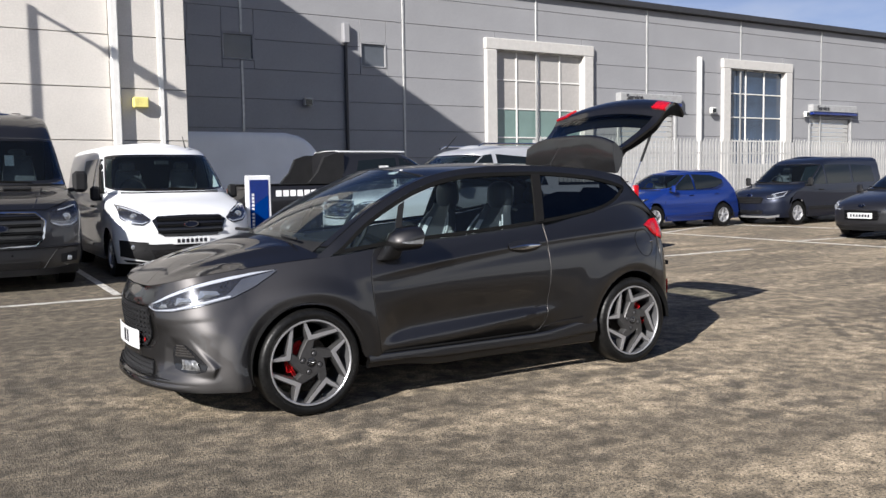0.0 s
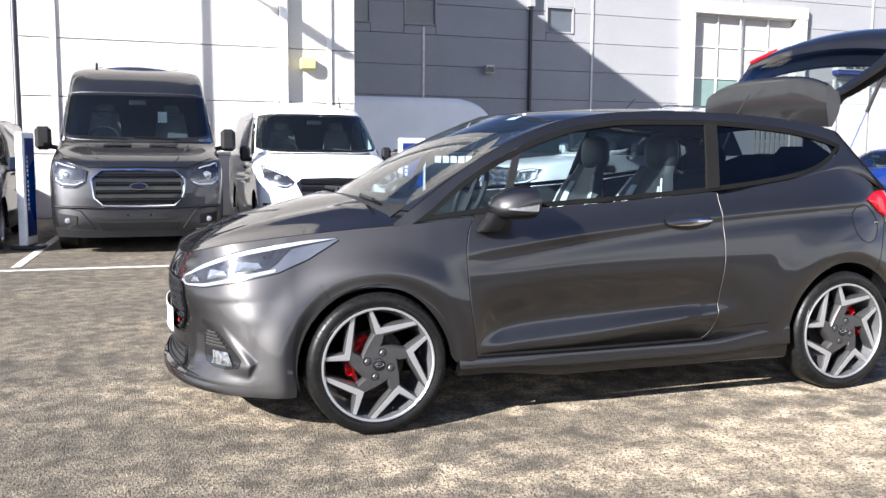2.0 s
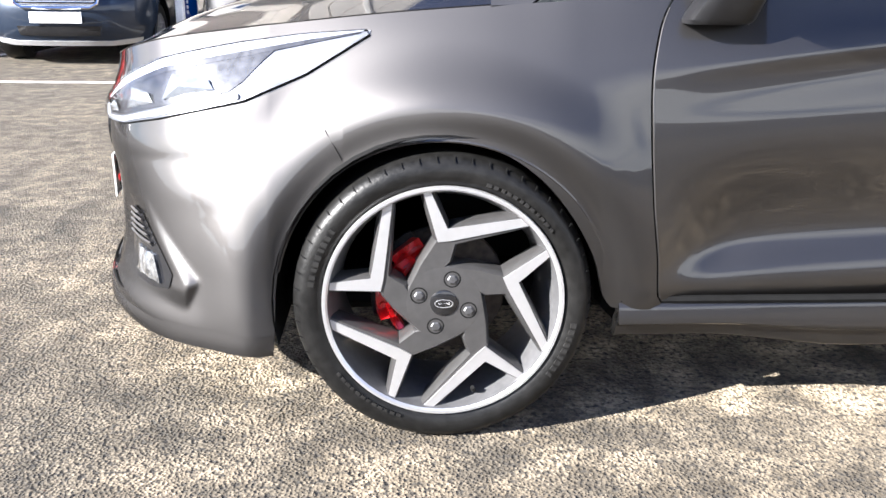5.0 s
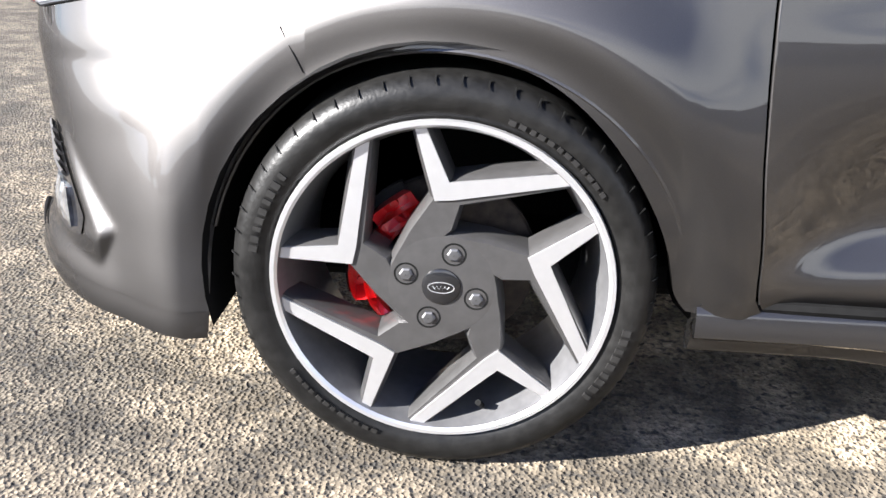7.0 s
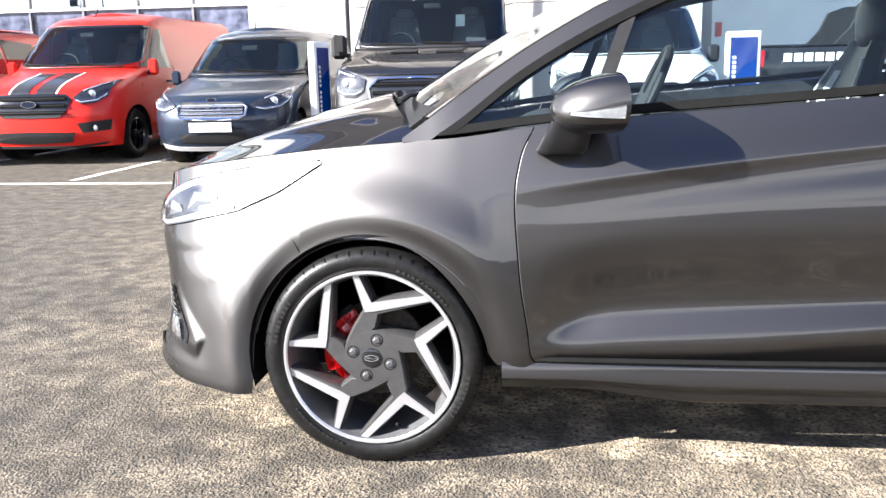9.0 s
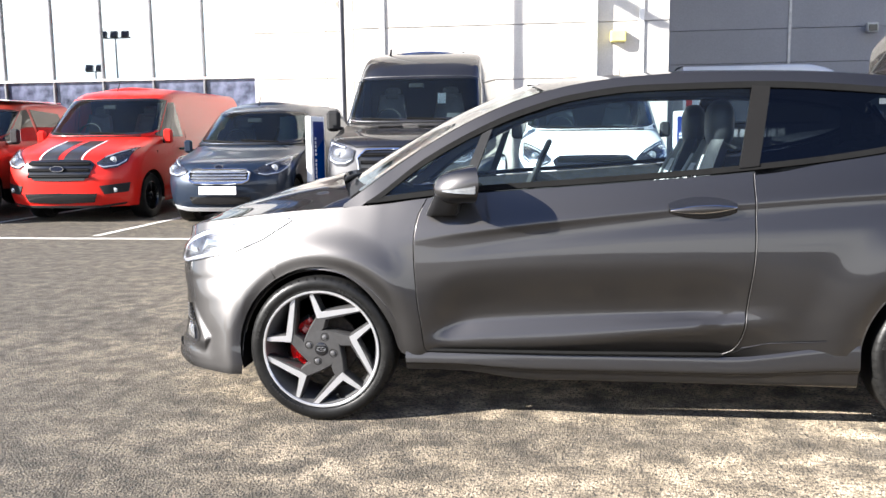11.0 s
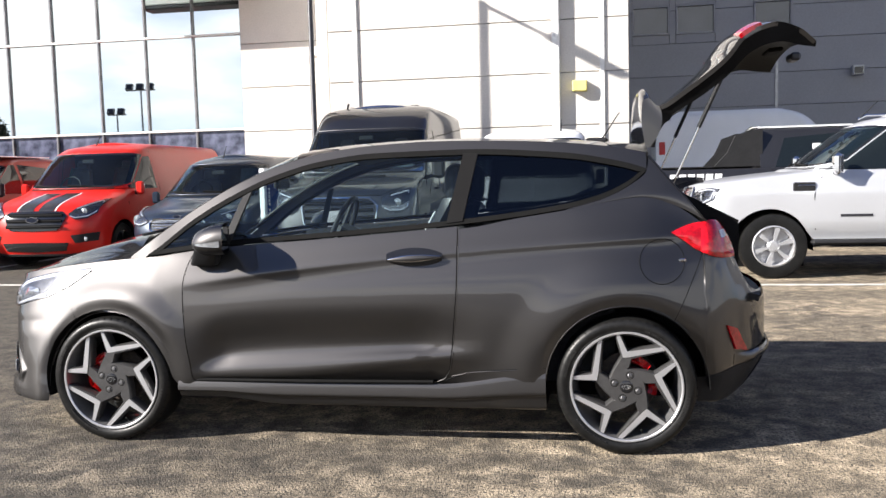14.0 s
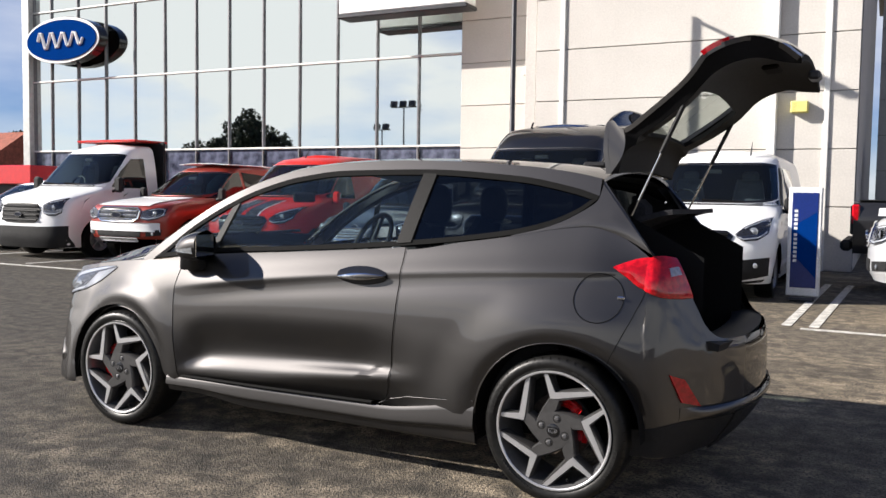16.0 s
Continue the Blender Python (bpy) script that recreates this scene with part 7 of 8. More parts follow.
        if "fog" in kit:
            lo, hi = kit["fog"]
            fg = part("fog_lamp", sheet(h, lo, hi, sg, 0.010, 0.03, 8, 4), BLACK, car_)
            c = h.face(sg * (lo[0][0] + lo[-1][0]) / 2, (lo[0][1] + hi[0][1]) / 2, 0.014)
            part("lens", Shape().lathe([(0.032, -0.01), (0.032, 0.004), (0.015, 0.009), (0.001, 0.010)], 16, Matrix.Translation(c) @ Matrix.Rotation(radians(-90), 4, "Y")), CLEARLENS, fg)
        mx, mz, my, ms_ = kit["mirror"]
        t = Shape().box((mx, sg * (my + 0.12 * ms_), mz), (0.11 * ms_, 0.20 * ms_, 0.30 * ms_), 0.045 * ms_)
        dm = part("door_mirror", t, kit.get("mirror_coat", BLACK), car_)
        part("mirror_arm", Shape().tube([(mx + 0.03, sg * (my - 0.12), mz - 0.14 * ms_), (mx, sg * (my + 0.06), mz - 0.10 * ms_)], 0.03, 8), BLACK, dm)
        part("mirror_glass", Shape().box((mx + 0.056 * ms_, sg * (my + 0.12 * ms_), mz), (0.006, 0.16 * ms_, 0.25 * ms_), 0.002), CHROME, dm)
        for x0, x1, zh in kit.get("handles", ()):
            part("door_handle", Shape().box(h.side((x0 + x1) / 2, zh, sg, 0.02), (x1 - x0, 0.035, 0.035), 0.012), kit.get("handle_coat", BLACK), car_)
        for pts in kit.get("seams", ()):
            part("door_seam", Shape().tube([h.side(x, z, sg, 0.001) if z < z1 - 0.01 else top.side(x, z, sg, 0.001) for x, z in pts], 0.005, 5), SEAL, car_)
        if "rub" in kit:
            zr, x0, x1 = kit["rub"]
            part("rubbing_strip", Shape().grid(lambda x, v: h.side(x, zr + 0.09 * (v - 0.5), sg, 0.014), ticks(x0, x1, 8), ticks(0, 1, 3), 0.015, sg > 0), BLACK, car_)
    for nm, lo, hi, mt, off in kit.get("front", ()):
        full = lambda L_: [(-a, b) for a, b in reversed(L_)] + [p for p in L_ if p[0] > 0]
        s = Shape()
        ruled(s, full(lo), full(hi), 24, 6, lambda y, z: h.face(y, z, off), 0.02, True)
        g = part(nm, s, mt, car_)
        if nm == "grille":
            zlo, zhi = lo[0][1], hi[0][1]
            nb = kit.get("bars", 4)
            for k in range(nb):
                zz = lerp(zlo, zhi, (k + 0.75) / (nb + 0.5))
                wv = lerp(lo[-1][0], hi[-1][0], 0.5) * 0.93
                s = Shape().grid(lambda y, v: h.face(y, zz + kit.get("bar_half", 0.017) * (v - 0.5) * 2, off + 0.006 + 0.012 * math.sin(math.pi * v)), ticks(-wv, wv, 12), ticks(0, 1, 4), 0.01)
                part("grille_bar", s, kit.get("bar_coat", TRIMBLACK), g)
            if kit.get("chrome_ring"):
                lp = [p for p in full(lo)] + [p for p in reversed(full(hi))]
                part("grille_surround", Shape().tube([h.face(y, z, off + 0.01) for y, z in lp], 0.016, 6, True), kit["chrome_ring"], g)
    if "badge" in kit:
        zb, rb = kit["badge"]
        s = Shape().slab([(rb * math.cos(k * math.pi / 14), 0.42 * rb * math.sin(k * math.pi / 14)) for k in range(28)], lambda a, b, d: h.face(0, zb) + Vector((-d, a, b)), 0.03, 0.055)
        bd = part("badge", s, CHROME, car_, "oval maker's badge")
        s = Shape().slab([(rb * 0.88 * math.cos(k * math.pi / 14), 0.35 * rb * math.sin(k * math.pi / 14)) for k in range(28)], lambda a, b, d: h.face(0, zb) + Vector((-d, a, b)), 0.05, 0.058)
        part("badge_field", s, BADGEBLUE, bd)
    if "plate" in kit:
        zp, hp = kit["plate"]
        s = Shape().box(h.face(0, zp) + Vector((-0.03, 0, 0)), (0.012, 0.52, hp), 0.003)
        pl_ = part("number_plate", s, kit.get("plate_coat", PLATE), car_)
        if kit.get("plate_marks"):
            for k in range(7):
                t = Shape().box(h.face(0, zp) + Vector((-0.038, -0.19 + 0.063 * k, 0)), (0.004, 0.042, hp * 0.55), 0.001)
                part("plate_bar", t, BARS, pl_)
    for y0 in (-0.5, 0.15):
        s = Shape()
        s.tube([top.face(y0, zw0 + 0.01, 0.02), top.face(y0 + 0.3, zw0 + 0.03, 0.02), top.face(y0 + 0.55, zw0 + 0.04, 0.022)], 0.012, 6)
        part("wiper", s, SEAL, car_)
    return car_


WHITE = paint("white_van_paint", (0.78, 0.79, 0.80))
SEATGREY = mat("grey_seat_cloth", (0.075, 0.075, 0.082), 0.9, var=0.15)
VANGREY = paint("grey_van_paint", (0.066, 0.065, 0.067), 0.95, 0.50)
REDPAINT = mat("race_red_paint", (0.50, 0.013, 0.008), 0.35, 0.0, 0.22, 0.05, 1.2, 900.0, spec=0.3)
NAVY = paint("navy_van_paint", (0.009, 0.018, 0.036), 0.4)
SILVERPAINT = paint("silver_white_paint", (0.56, 0.57, 0.59), 0.4)
BLACKPAINT = paint("black_paint", (0.012, 0.012, 0.014))
BLUEPAINT = paint("blue_paint", (0.008, 0.034, 0.21), 0.35)
ORANGE = paint("copper_red_paint", (0.27, 0.026, 0.014), 0.35)
CHARCOAL = paint("navy_paint", (0.014, 0.018, 0.034), 0.5)

# large van
H_T = Hull([(0.2, 0.06), (0.42, 0.0), (0.62, 0.005), (0.90, 0.03), (1.05, 0.08), (1.14, 0.20), (1.22, 0.48), (1.33, 0.93), (1.66, 1.28), (2.02, 1.62), (2.12, 1.72), (2.28, 1.95), (2.38, 2.25), (2.43, 2.6)],
           [(0.2, 0.95), (0.45, 1.0), (0.9, 1.01), (1.15, 0.99), (1.35, 0.97), (2.0, 0.90), (2.25, 0.875), (2.37, 0.845), (2.43, 0.77)], 5.5, 0.42, 3.0)
KIT_T = dict(screen=(1.37, 2.02, 0.240), badge=(0.82, 0.105), bars=4, chrome_ring=CHROME, mirror=(1.30, 1.40, 1.04, 1.0),
             headlight=([(0.60, 0.86), (0.70, 0.80), (0.84, 0.80), (0.93, 0.86)], [(0.57, 1.00), (0.70, 1.06), (0.84, 1.10), (0.935, 1.13)]),
             fog=([(0.70, 0.36), (0.90, 0.38)], [(0.70, 0.47), (0.91, 0.50)]),
             front=[("grille", [(0.0, 0.58), (0.40, 0.59), (0.50, 0.68)], [(0.0, 1.01), (0.42, 1.0), (0.53, 0.90)], GLOSS, 0.012),
                    ("lower_bumper", [(0.0, 0.21), (0.6, 0.21), (0.93, 0.22)], [(0.0, 0.30), (0.6, 0.30), (0.95, 0.33)], BLACK, 0.010),
                    ("lower_intake", [(0.0, 0.30), (0.42, 0.30)], [(0.0, 0.39), (0.46, 0.39)], GLOSS, 0.012),
                    ("plate_holder", [(0.0, 0.425), (0.40, 0.425)], [(0.0, 0.52), (0.40, 0.52)], VANGREY, 0.014)],
             windows=[([(1.30, 1.36), (1.6, 1.34), (2.25, 1.34)], [(1.55, 1.66), (1.85, 1.92), (2.22, 1.94)])],
             seams=[[(1.25, 0.5), (1.25, 1.2), (1.3, 1.35)], [(2.32, 0.45), (2.35, 1.2), (2.30, 2.0)]], handles=[(2.0, 2.2, 1.1)], rub=(0.62, 1.6, 4.0))
van_t = vehicle("panel_van", "dark grey large panel van with a raised roof", "van", pose(-1.03, 6.6, 0, 0, 0, 90), VANGREY, H_T, 0.21, 2.42, (1.0, 4.3), 0.35, 0.97, KIT_T)
for y0 in (-0.3, 0.25):
    part("bonnet_vent", Shape().box(H_T.out(0, 1.31) + Vector((-0.05, y0, 0.012)), (0.09, 0.34, 0.02), 0.008, Matrix.Rotation(radians(-14), 3, "Y")), BLACK, van_t)
part("roof_aerial", Shape().tube([(2.55, 0.55, 2.42), (2.62, 0.55, 2.50)], 0.018, 6), BLACK, van_t)
for y0 in (-0.52, -0.26, 0.0, 0.26, 0.52):
    part("roof_rib", Shape().box((4.1, y0, 2.470 - 0.06 * y0 * y0), (2.6, 0.13, 0.022), 0.010), VANGREY, van_t)
for sg in (-1, 1):
    part("bumper_fold", Shape().tube([H_T.face(sg * y, z, 0.004) for y, z in ((0.50, 0.30), (0.56, 0.40), (0.66, 0.53), (0.80, 0.56), (0.92, 0.55))], 0.007, 6), BLACK, van_t)
    part("bonnet_gap", Shape().tube([H_T.face(sg * y, z, 0.002) for y, z in ((0.0, 1.045), (0.3, 1.045), (0.56, 1.04), (0.72, 1.10), (0.86, 1.155))], 0.006, 5), SEAL, van_t)
    part("bumper_step", Shape().grid(lambda u, v: H_T.face(sg * lerp(0.02, 0.93, u), lerp(0.545, 0.575, v) + 0.02 * u * u, 0.004 + 0.022 * math.sin(math.pi * v) ** 0.7), ticks(0, 1, 18), ticks(0, 1, 5), 0, sg > 0), VANGREY, van_t)
    part("bonnet_crease", Shape().tube([H_T.face(sg * y, z, 0.002) for y, z in ((0.40, 1.06), (0.46, 1.15), (0.55, 1.25), (0.62, 1.32))], 0.006, 5), VANGREY, van_t)
for y0 in (-0.13, 0.13):
    part("plate_hole", Shape().lathe([(0.001, 0.002), (0.014, 0.002), (0.014, -0.01)], 10, Matrix.Translation(H_T.face(y0, 0.475, 0.014)) @ Matrix.Rotation(radians(-90), 4, "Y")), SEAL, van_t)
part("screen_paper", Shape().box((1.95, -0.32, 1.72), (0.01, 0.12, 0.16), 0.002, Matrix.Rotation(radians(20), 3, "Y")), WHITEMARK, van_t)

# mid-size van
H_C = Hull([(0.2, 0.07), (0.40, 0.0), (0.60, 0.0), (0.80, 0.04), (0.92, 0.11), (1.00, 0.24), (1.08, 0.50), (1.18, 0.90), (1.45, 1.22), (1.80, 1.62), (1.90, 1.80), (1.955, 2.05), (1.98, 2.3)],
           [(0.2, 0.93), (0.45, 0.975), (0.9, 0.985), (1.1, 0.965), (1.3, 0.93), (1.8, 0.82), (1.92, 0.76), (1.98, 0.66)], 4.97, 0.55, 2.7)


def kit_c(coat):
    return dict(screen=(1.23, 1.81, 0.243), badge=(0.775, 0.105), bars=3, mirror=(1.35, 1.22, 0.96, 0.72), mirror_coat=coat,
                headlight=([(0.56, 0.82), (0.64, 0.765), (0.80, 0.78), (0.90, 0.86)], [(0.54, 0.85), (0.64, 0.94), (0.80, 1.02), (0.915, 1.06)]),
                fog=([(0.64, 0.41), (0.91, 0.44)], [(0.58, 0.53), (0.93, 0.57)]),
                front=[("grille", [(0.0, 0.60), (0.38, 0.61), (0.46, 0.69)], [(0.0, 0.90), (0.44, 0.89), (0.52, 0.83)], GLOSS, 0.012),
                       ("lower_bumper", [(0.0, 0.22), (0.55, 0.22), (0.85, 0.26)], [(0.0, 0.25), (0.55, 0.25), (0.88, 0.29)], BLACK, 0.008),
                       ("lower_intake", [(0.0, 0.28), (0.50, 0.30)], [(0.0, 0.43), (0.55, 0.42)], GLOSS, 0.010)],
                windows=[([(1.18, 1.22), (1.6, 1.21), (2.10, 1.21)], [(1.45, 1.48), (1.72, 1.74), (2.06, 1.76)])],
                seams=[[(1.12, 0.45), (1.10, 1.0), (1.2, 1.2)], [(2.18, 0.40), (2.20, 1.2), (2.12, 1.85)]], handles=[(1.86, 2.06, 1.02)])


kw = kit_c(WHITE)
kw.update(plate=(0.54, 0.10), plate_marks=True, mirror_coat=BLACK)
kw["front"] = kw["front"] + [("bumper_insert", [(0.0, 0.26), (0.6, 0.27), (0.92, 0.34)], [(0.0, 0.50), (0.52, 0.50), (0.93, 0.54)], BLACK, 0.006)]
kw["windows"] = kw["windows"] + [([(2.25, 1.21), (3.3, 1.22)], [(2.22, 1.76), (3.3, 1.75)])]
van_w = vehicle("panel_van", "white mid-size van with black bumper and tinted windows", "van", pose(1.45, 7.0, 0, 0, 0, 90), WHITE, H_C, 0.23, 1.97, (0.95, 3.9), 0.335, 0.93, kw)
part("roof_aerial", Shape().tube([(1.85, -0.45, 1.93), (2.0, -0.45, 2.12)], [0.012, 0.004], 6), BLACK, van_w)
kr_ = kit_c(REDPAINT)
van_r = vehicle("panel_van", "bright red mid-size van with two black bonnet stripes", "van", pose(-6.02, 7.15, 0, 0, 0, 90), REDPAINT, H_C, 0.23, 1.97, (0.95, 3.9), 0.335, 0.93, kr_, rim=GLOSS)
for y0 in (-0.17, 0.17):
    part("bonnet_stripe", Shape().grid(lambda y, z: H_C.face(y, z, 0.003), ticks(y0 - 0.125, y0 + 0.125, 4), ticks(0.90, 1.165, 14), 0.002), BLACKPAINT, van_r, "matt black bonnet stripe")
    for e in (-0.15, 0.15):
        if e * y0 > 0:
            part("pin_stripe", Shape().grid(lambda y, z: H_C.face(y, z, 0.003), ticks(y0 + e - 0.012, y0 + e + 0.012, 2), ticks(0.90, 1.165, 14), 0.002), WHITEMARK, van_r, "thin silver stripe beside the black")
part("roof_aerial", Shape().tube([(1.85, 0.0, 1.95), (2.0, 0.0, 2.14)], [0.012, 0.004], 6), BLACK, van_r)

# small van
H_S = Hull([(0.2, 0.09), (0.35, 0.02), (0.55, 0.0), (0.72, 0.05), (0.82, 0.14), (0.90, 0.36), (0.98, 0.70), (1.04, 0.92), (1.30, 1.28), (1.56, 1.62), (1.63, 1.80), (1.69, 2.1)],
           [(0.2, 0.82), (0.45, 0.87), (0.8, 0.88), (1.0, 0.86), (1.2, 0.82), (1.55, 0.71), (1.64, 0.66), (1.69, 0.56)], 4.16, 0.62, 2.5)
KIT_S = dict(bar_half=0.006, screen=(1.09, 1.56, 0.247), badge=(0.80, 0.06), bars=4, bar_coat=CHROME, chrome_ring=CHROME, mirror=(1.25, 1.06, 0.86, 0.62), mirror_coat=NAVY, plate=(0.485, 0.11),
             headlight=([(0.50, 0.70), (0.62, 0.66), (0.76, 0.68), (0.84, 0.76)], [(0.46, 0.74), (0.60, 0.82), (0.74, 0.88), (0.845, 0.93)]),
             front=[("grille", [(0.0, 0.575), (0.34, 0.58), (0.40, 0.62)], [(0.0, 0.755), (0.36, 0.75), (0.42, 0.71)], TRIMBLACK, 0.012),
                    ("lower_intake", [(0.0, 0.30), (0.40, 0.31)], [(0.0, 0.40), (0.42, 0.40)], GLOSS, 0.010),
                    ("lower_bumper", [(0.0, 0.20), (0.5, 0.20), (0.74, 0.23)], [(0.0, 0.25), (0.5, 0.25), (0.76, 0.28)], SILVER, 0.008)],
             windows=[([(1.05, 1.06), (1.4, 1.05), (1.95, 1.05)], [(1.32, 1.28), (1.55, 1.48), (1.92, 1.52)])],
             seams=[[(0.95, 0.4), (0.93, 0.9), (1.05, 1.05)], [(2.02, 0.35), (2.04, 1.05), (1.96, 1.58)]], handles=[(1.72, 1.9, 0.93)])
van_s = vehicle("small_van", "navy blue compact van with a chrome-barred grille on a bay", "van", pose(-3.50, 6.75, 0, 0, 0, 90), NAVY, H_S, 0.21, 1.68, (0.82, 3.3), 0.305, 0.83, KIT_S)
part("roof_aerial", Shape().tube([(1.75, 0.0, 1.66), (1.90, 0.0, 1.86)], [0.012, 0.004], 6), BLACK, van_s)

# pick-ups
H_P = Hull([(0.4, 0.06), (0.52, 0.0), (0.70, 0.0), (0.92, 0.04), (1.03, 0.12), (1.09, 0.40), (1.14, 0.85), (1.17, 1.2)],
           [(0.4, 0.86), (0.6, 0.92), (0.9, 0.93), (1.05, 0.90), (1.17, 0.84)], 5.3, 0.42, 2.8, 0.01)
H_PC = Hull([(1.05, 1.0), (1.16, 1.22), (1.40, 1.55), (1.66, 1.92), (1.74, 2.08), (1.80, 2.4)],
            [(1.05, 0.88), (1.16, 0.84), (1.40, 0.77), (1.66, 0.68), (1.75, 0.64), (1.80, 0.55)], 3.62, 0.50, 2.6, 0.02)


def kit_p(coat, mirror, dz=0.0):
    k = dict(bar_half=0.011, screen=(1.20, 1.67, 0.252), badge=(0.86, 0.12), bars=3, bar_coat=CHROME, chrome_ring=CHROME, mirror=(1.55, 1.24, 0.90, 0.80), mirror_coat=mirror,
                headlight=([(0.52, 0.80), (0.66, 0.77), (0.80, 0.80), (0.885, 0.86)], [(0.52, 0.93), (0.66, 0.97), (0.80, 0.99), (0.89, 0.98)]),
                fog=([(0.62, 0.50), (0.84, 0.52)], [(0.62, 0.60), (0.86, 0.62)]),
                front=[("grille", [(0.0, 0.74), (0.38, 0.75), (0.47, 0.80)], [(0.0, 0.98), (0.42, 0.98), (0.49, 0.93)], GLOSS, 0.012),
                       ("lower_intake", [(0.0, 0.48), (0.50, 0.49)], [(0.0, 0.62), (0.54, 0.62)], BLACK, 0.010)],
                windows=[([(1.42, 1.18), (1.8, 1.17), (2.40, 1.17)], [(1.66, 1.42), (1.95, 1.62), (2.38, 1.68)]), ([(2.48, 1.17), (3.40, 1.18)], [(2.46, 1.68), (3.25, 1.62)])],
                seams=[[(1.35, 0.5), (1.33, 0.9), (1.42, 1.1)], [(2.44, 0.45), (2.45, 1.0), (2.44, 1.15)], [(3.42, 0.75), (3.45, 1.0), (3.45, 1.15)], [(3.66, 0.45), (3.66, 1.15)]], handles=[(2.15, 2.35, 1.02), (3.15, 3.35, 1.02)], handle_coat=CHROME)
    up = lambda pts: [(a, b + dz) for a, b in pts]
    k["screen"], k["badge"], k["mirror"] = (k["screen"][0] + dz, k["screen"][1] + dz, k["screen"][2]), (k["badge"][0] + dz, k["badge"][1]), (k["mirror"][0], k["mirror"][1] + dz, *k["mirror"][2:])
    k["headlight"], k["fog"] = (tuple(up(p) for p in k[n_]) for n_ in ("headlight", "fog"))
    k["front"] = [(nm, up(lo), up(hi), mt, off) for nm, lo, hi, mt, off in k["front"]]
    k["windows"] = [tuple(up(p) for p in w) for w in k["windows"]]
    k["seams"], k["handles"] = [up(p) for p in k["seams"]], [(a, b, c + dz) for a, b, c in k["handles"]]
    return k


def bed(car_, coat, dz=0.0):
    """The load bay behind the cab: an open dark well with a rim."""
    s = Shape()
    s.box((4.46, 0, 1.20 + dz), (1.55, 1.50, 0.02), 0.005)
    part("bed_cover", s, BLACK, car_)
    s = Shape().box((5.32, 0, 0.92 + dz), (0.05, 1.45, 0.42), 0.02)
    part("tailgate", s, coat, car_)
    s = Shape().box((5.38, 0, 0.56 + dz), (0.16, 1.7, 0.16), 0.04)
    part("rear_bumper", s, BLACK, car_)
    for sg in (-1, 1):
        part("tail_lamp", Shape().box((5.27, sg * 0.86, 1.0 + dz), (0.10, 0.12, 0.28), 0.02), REDLENS, car_)


raised = lambda h, dz: Hull([(z + dz, x) for z, x in h.front], [(z + dz, w) for z, w in h.wide], h.L, h.c, h.n, h.taper)
LIFT = 0.06
H_G, H_GC = raised(H_P, LIFT), raised(H_PC, LIFT)
ranger = vehicle("pickup_truck", "silver-white double-cab pick-up truck on six-spoke alloys", "pickup", pose(3.5, 6.52, 0, 0, 0, 0), SILVERPAINT, H_G, 0.45, 1.165 + LIFT, (0.90, 4.12), 0.375, 0.90, kit_p(SILVERPAINT, CHROME, LIFT), cabin=(H_GC, 1.06 + LIFT, 1.79 + LIFT), spokes=6)
bed(ranger, SILVERPAINT, LIFT)
for sg in (-1, 1):
    part("side_step", Shape().box((2.3, sg * 0.93, 0.42), (2.0, 0.16, 0.05), 0.02), BLACK, ranger)
    part("wing_vent", Shape().box(H_G.side(1.22, 0.99 + LIFT, sg, 0.008), (0.24, 0.02, 0.10), 0.012), BLACK, ranger)
    part("vent_trim", Shape().box(H_G.side(1.24, 1.005 + LIFT, sg, 0.02), (0.18, 0.01, 0.02), 0.004), CHROME, ranger)
    part("roof_bar", Shape().tube([(2.2, sg * 0.58, 1.86), (2.3, sg * 0.58, 1.905), (3.4, sg * 0.58, 1.905), (3.5, sg * 0.58, 1.85)], 0.018, 6), CHROME, ranger)
    part("door_marks", Shape().box(H_G.side(1.78, 0.66 + LIFT, sg, 0.003), (0.34, 0.004, 0.028), 0.001), BARS, ranger)
part("roof_aerial", Shape().tube([(2.15, 0.3, 1.86), (2.35, 0.3, 2.06)], [0.01, 0.004], 6), BLACK, ranger)
RISE = 0.11
H_R, H_RC = raised(H_P, RISE), raised(H_PC, RISE)
raptor = vehicle("pickup_truck", "black double-cab pick-up truck with bold side lettering marks", "pickup", pose(8.55, 10.12, 0, 0, 0, 180), BLACKPAINT, H_R, 0.56, 1.165 + RISE, (0.90, 4.12), 0.42, 0.90, kit_p(BLACKPAINT, BLACK, RISE), cabin=(H_RC, 1.06 + RISE, 1.79 + RISE), rim=GLOSS)
bed(raptor, BLACKPAINT, RISE)
for sg in (-1, 1):
    for k in range(6):
        t = Shape().slab([(4.99 - 0.135 * k, 1.095), (4.885 - 0.135 * k, 1.095), (4.872 - 0.135 * k, 1.205), (4.977 - 0.135 * k, 1.205)], lambda a, b, q: H_R.side(a, b, sg, 0.004 + q), 0.0, 0.004)
        part("side_mark", t, WHITEMARK, raptor)
    part("sports_bar", Shape().slab([(3.58, 1.20 + RISE), (3.58, 1.76 + RISE), (3.75, 1.76 + RISE), (3.98, 1.68 + RISE), (4.10, 1.42 + RISE), (4.30, 1.20 + RISE)], lambda a, b, q: (a, sg * (0.66 + q), b), 0.0, 0.10), BLACK, raptor)
    part("window_sticker", Shape().box(H_RC.side(2.75, 1.46 + RISE, sg, 0.01), (0.20, 0.004, 0.13), 0.001), WHITEMARK, raptor)
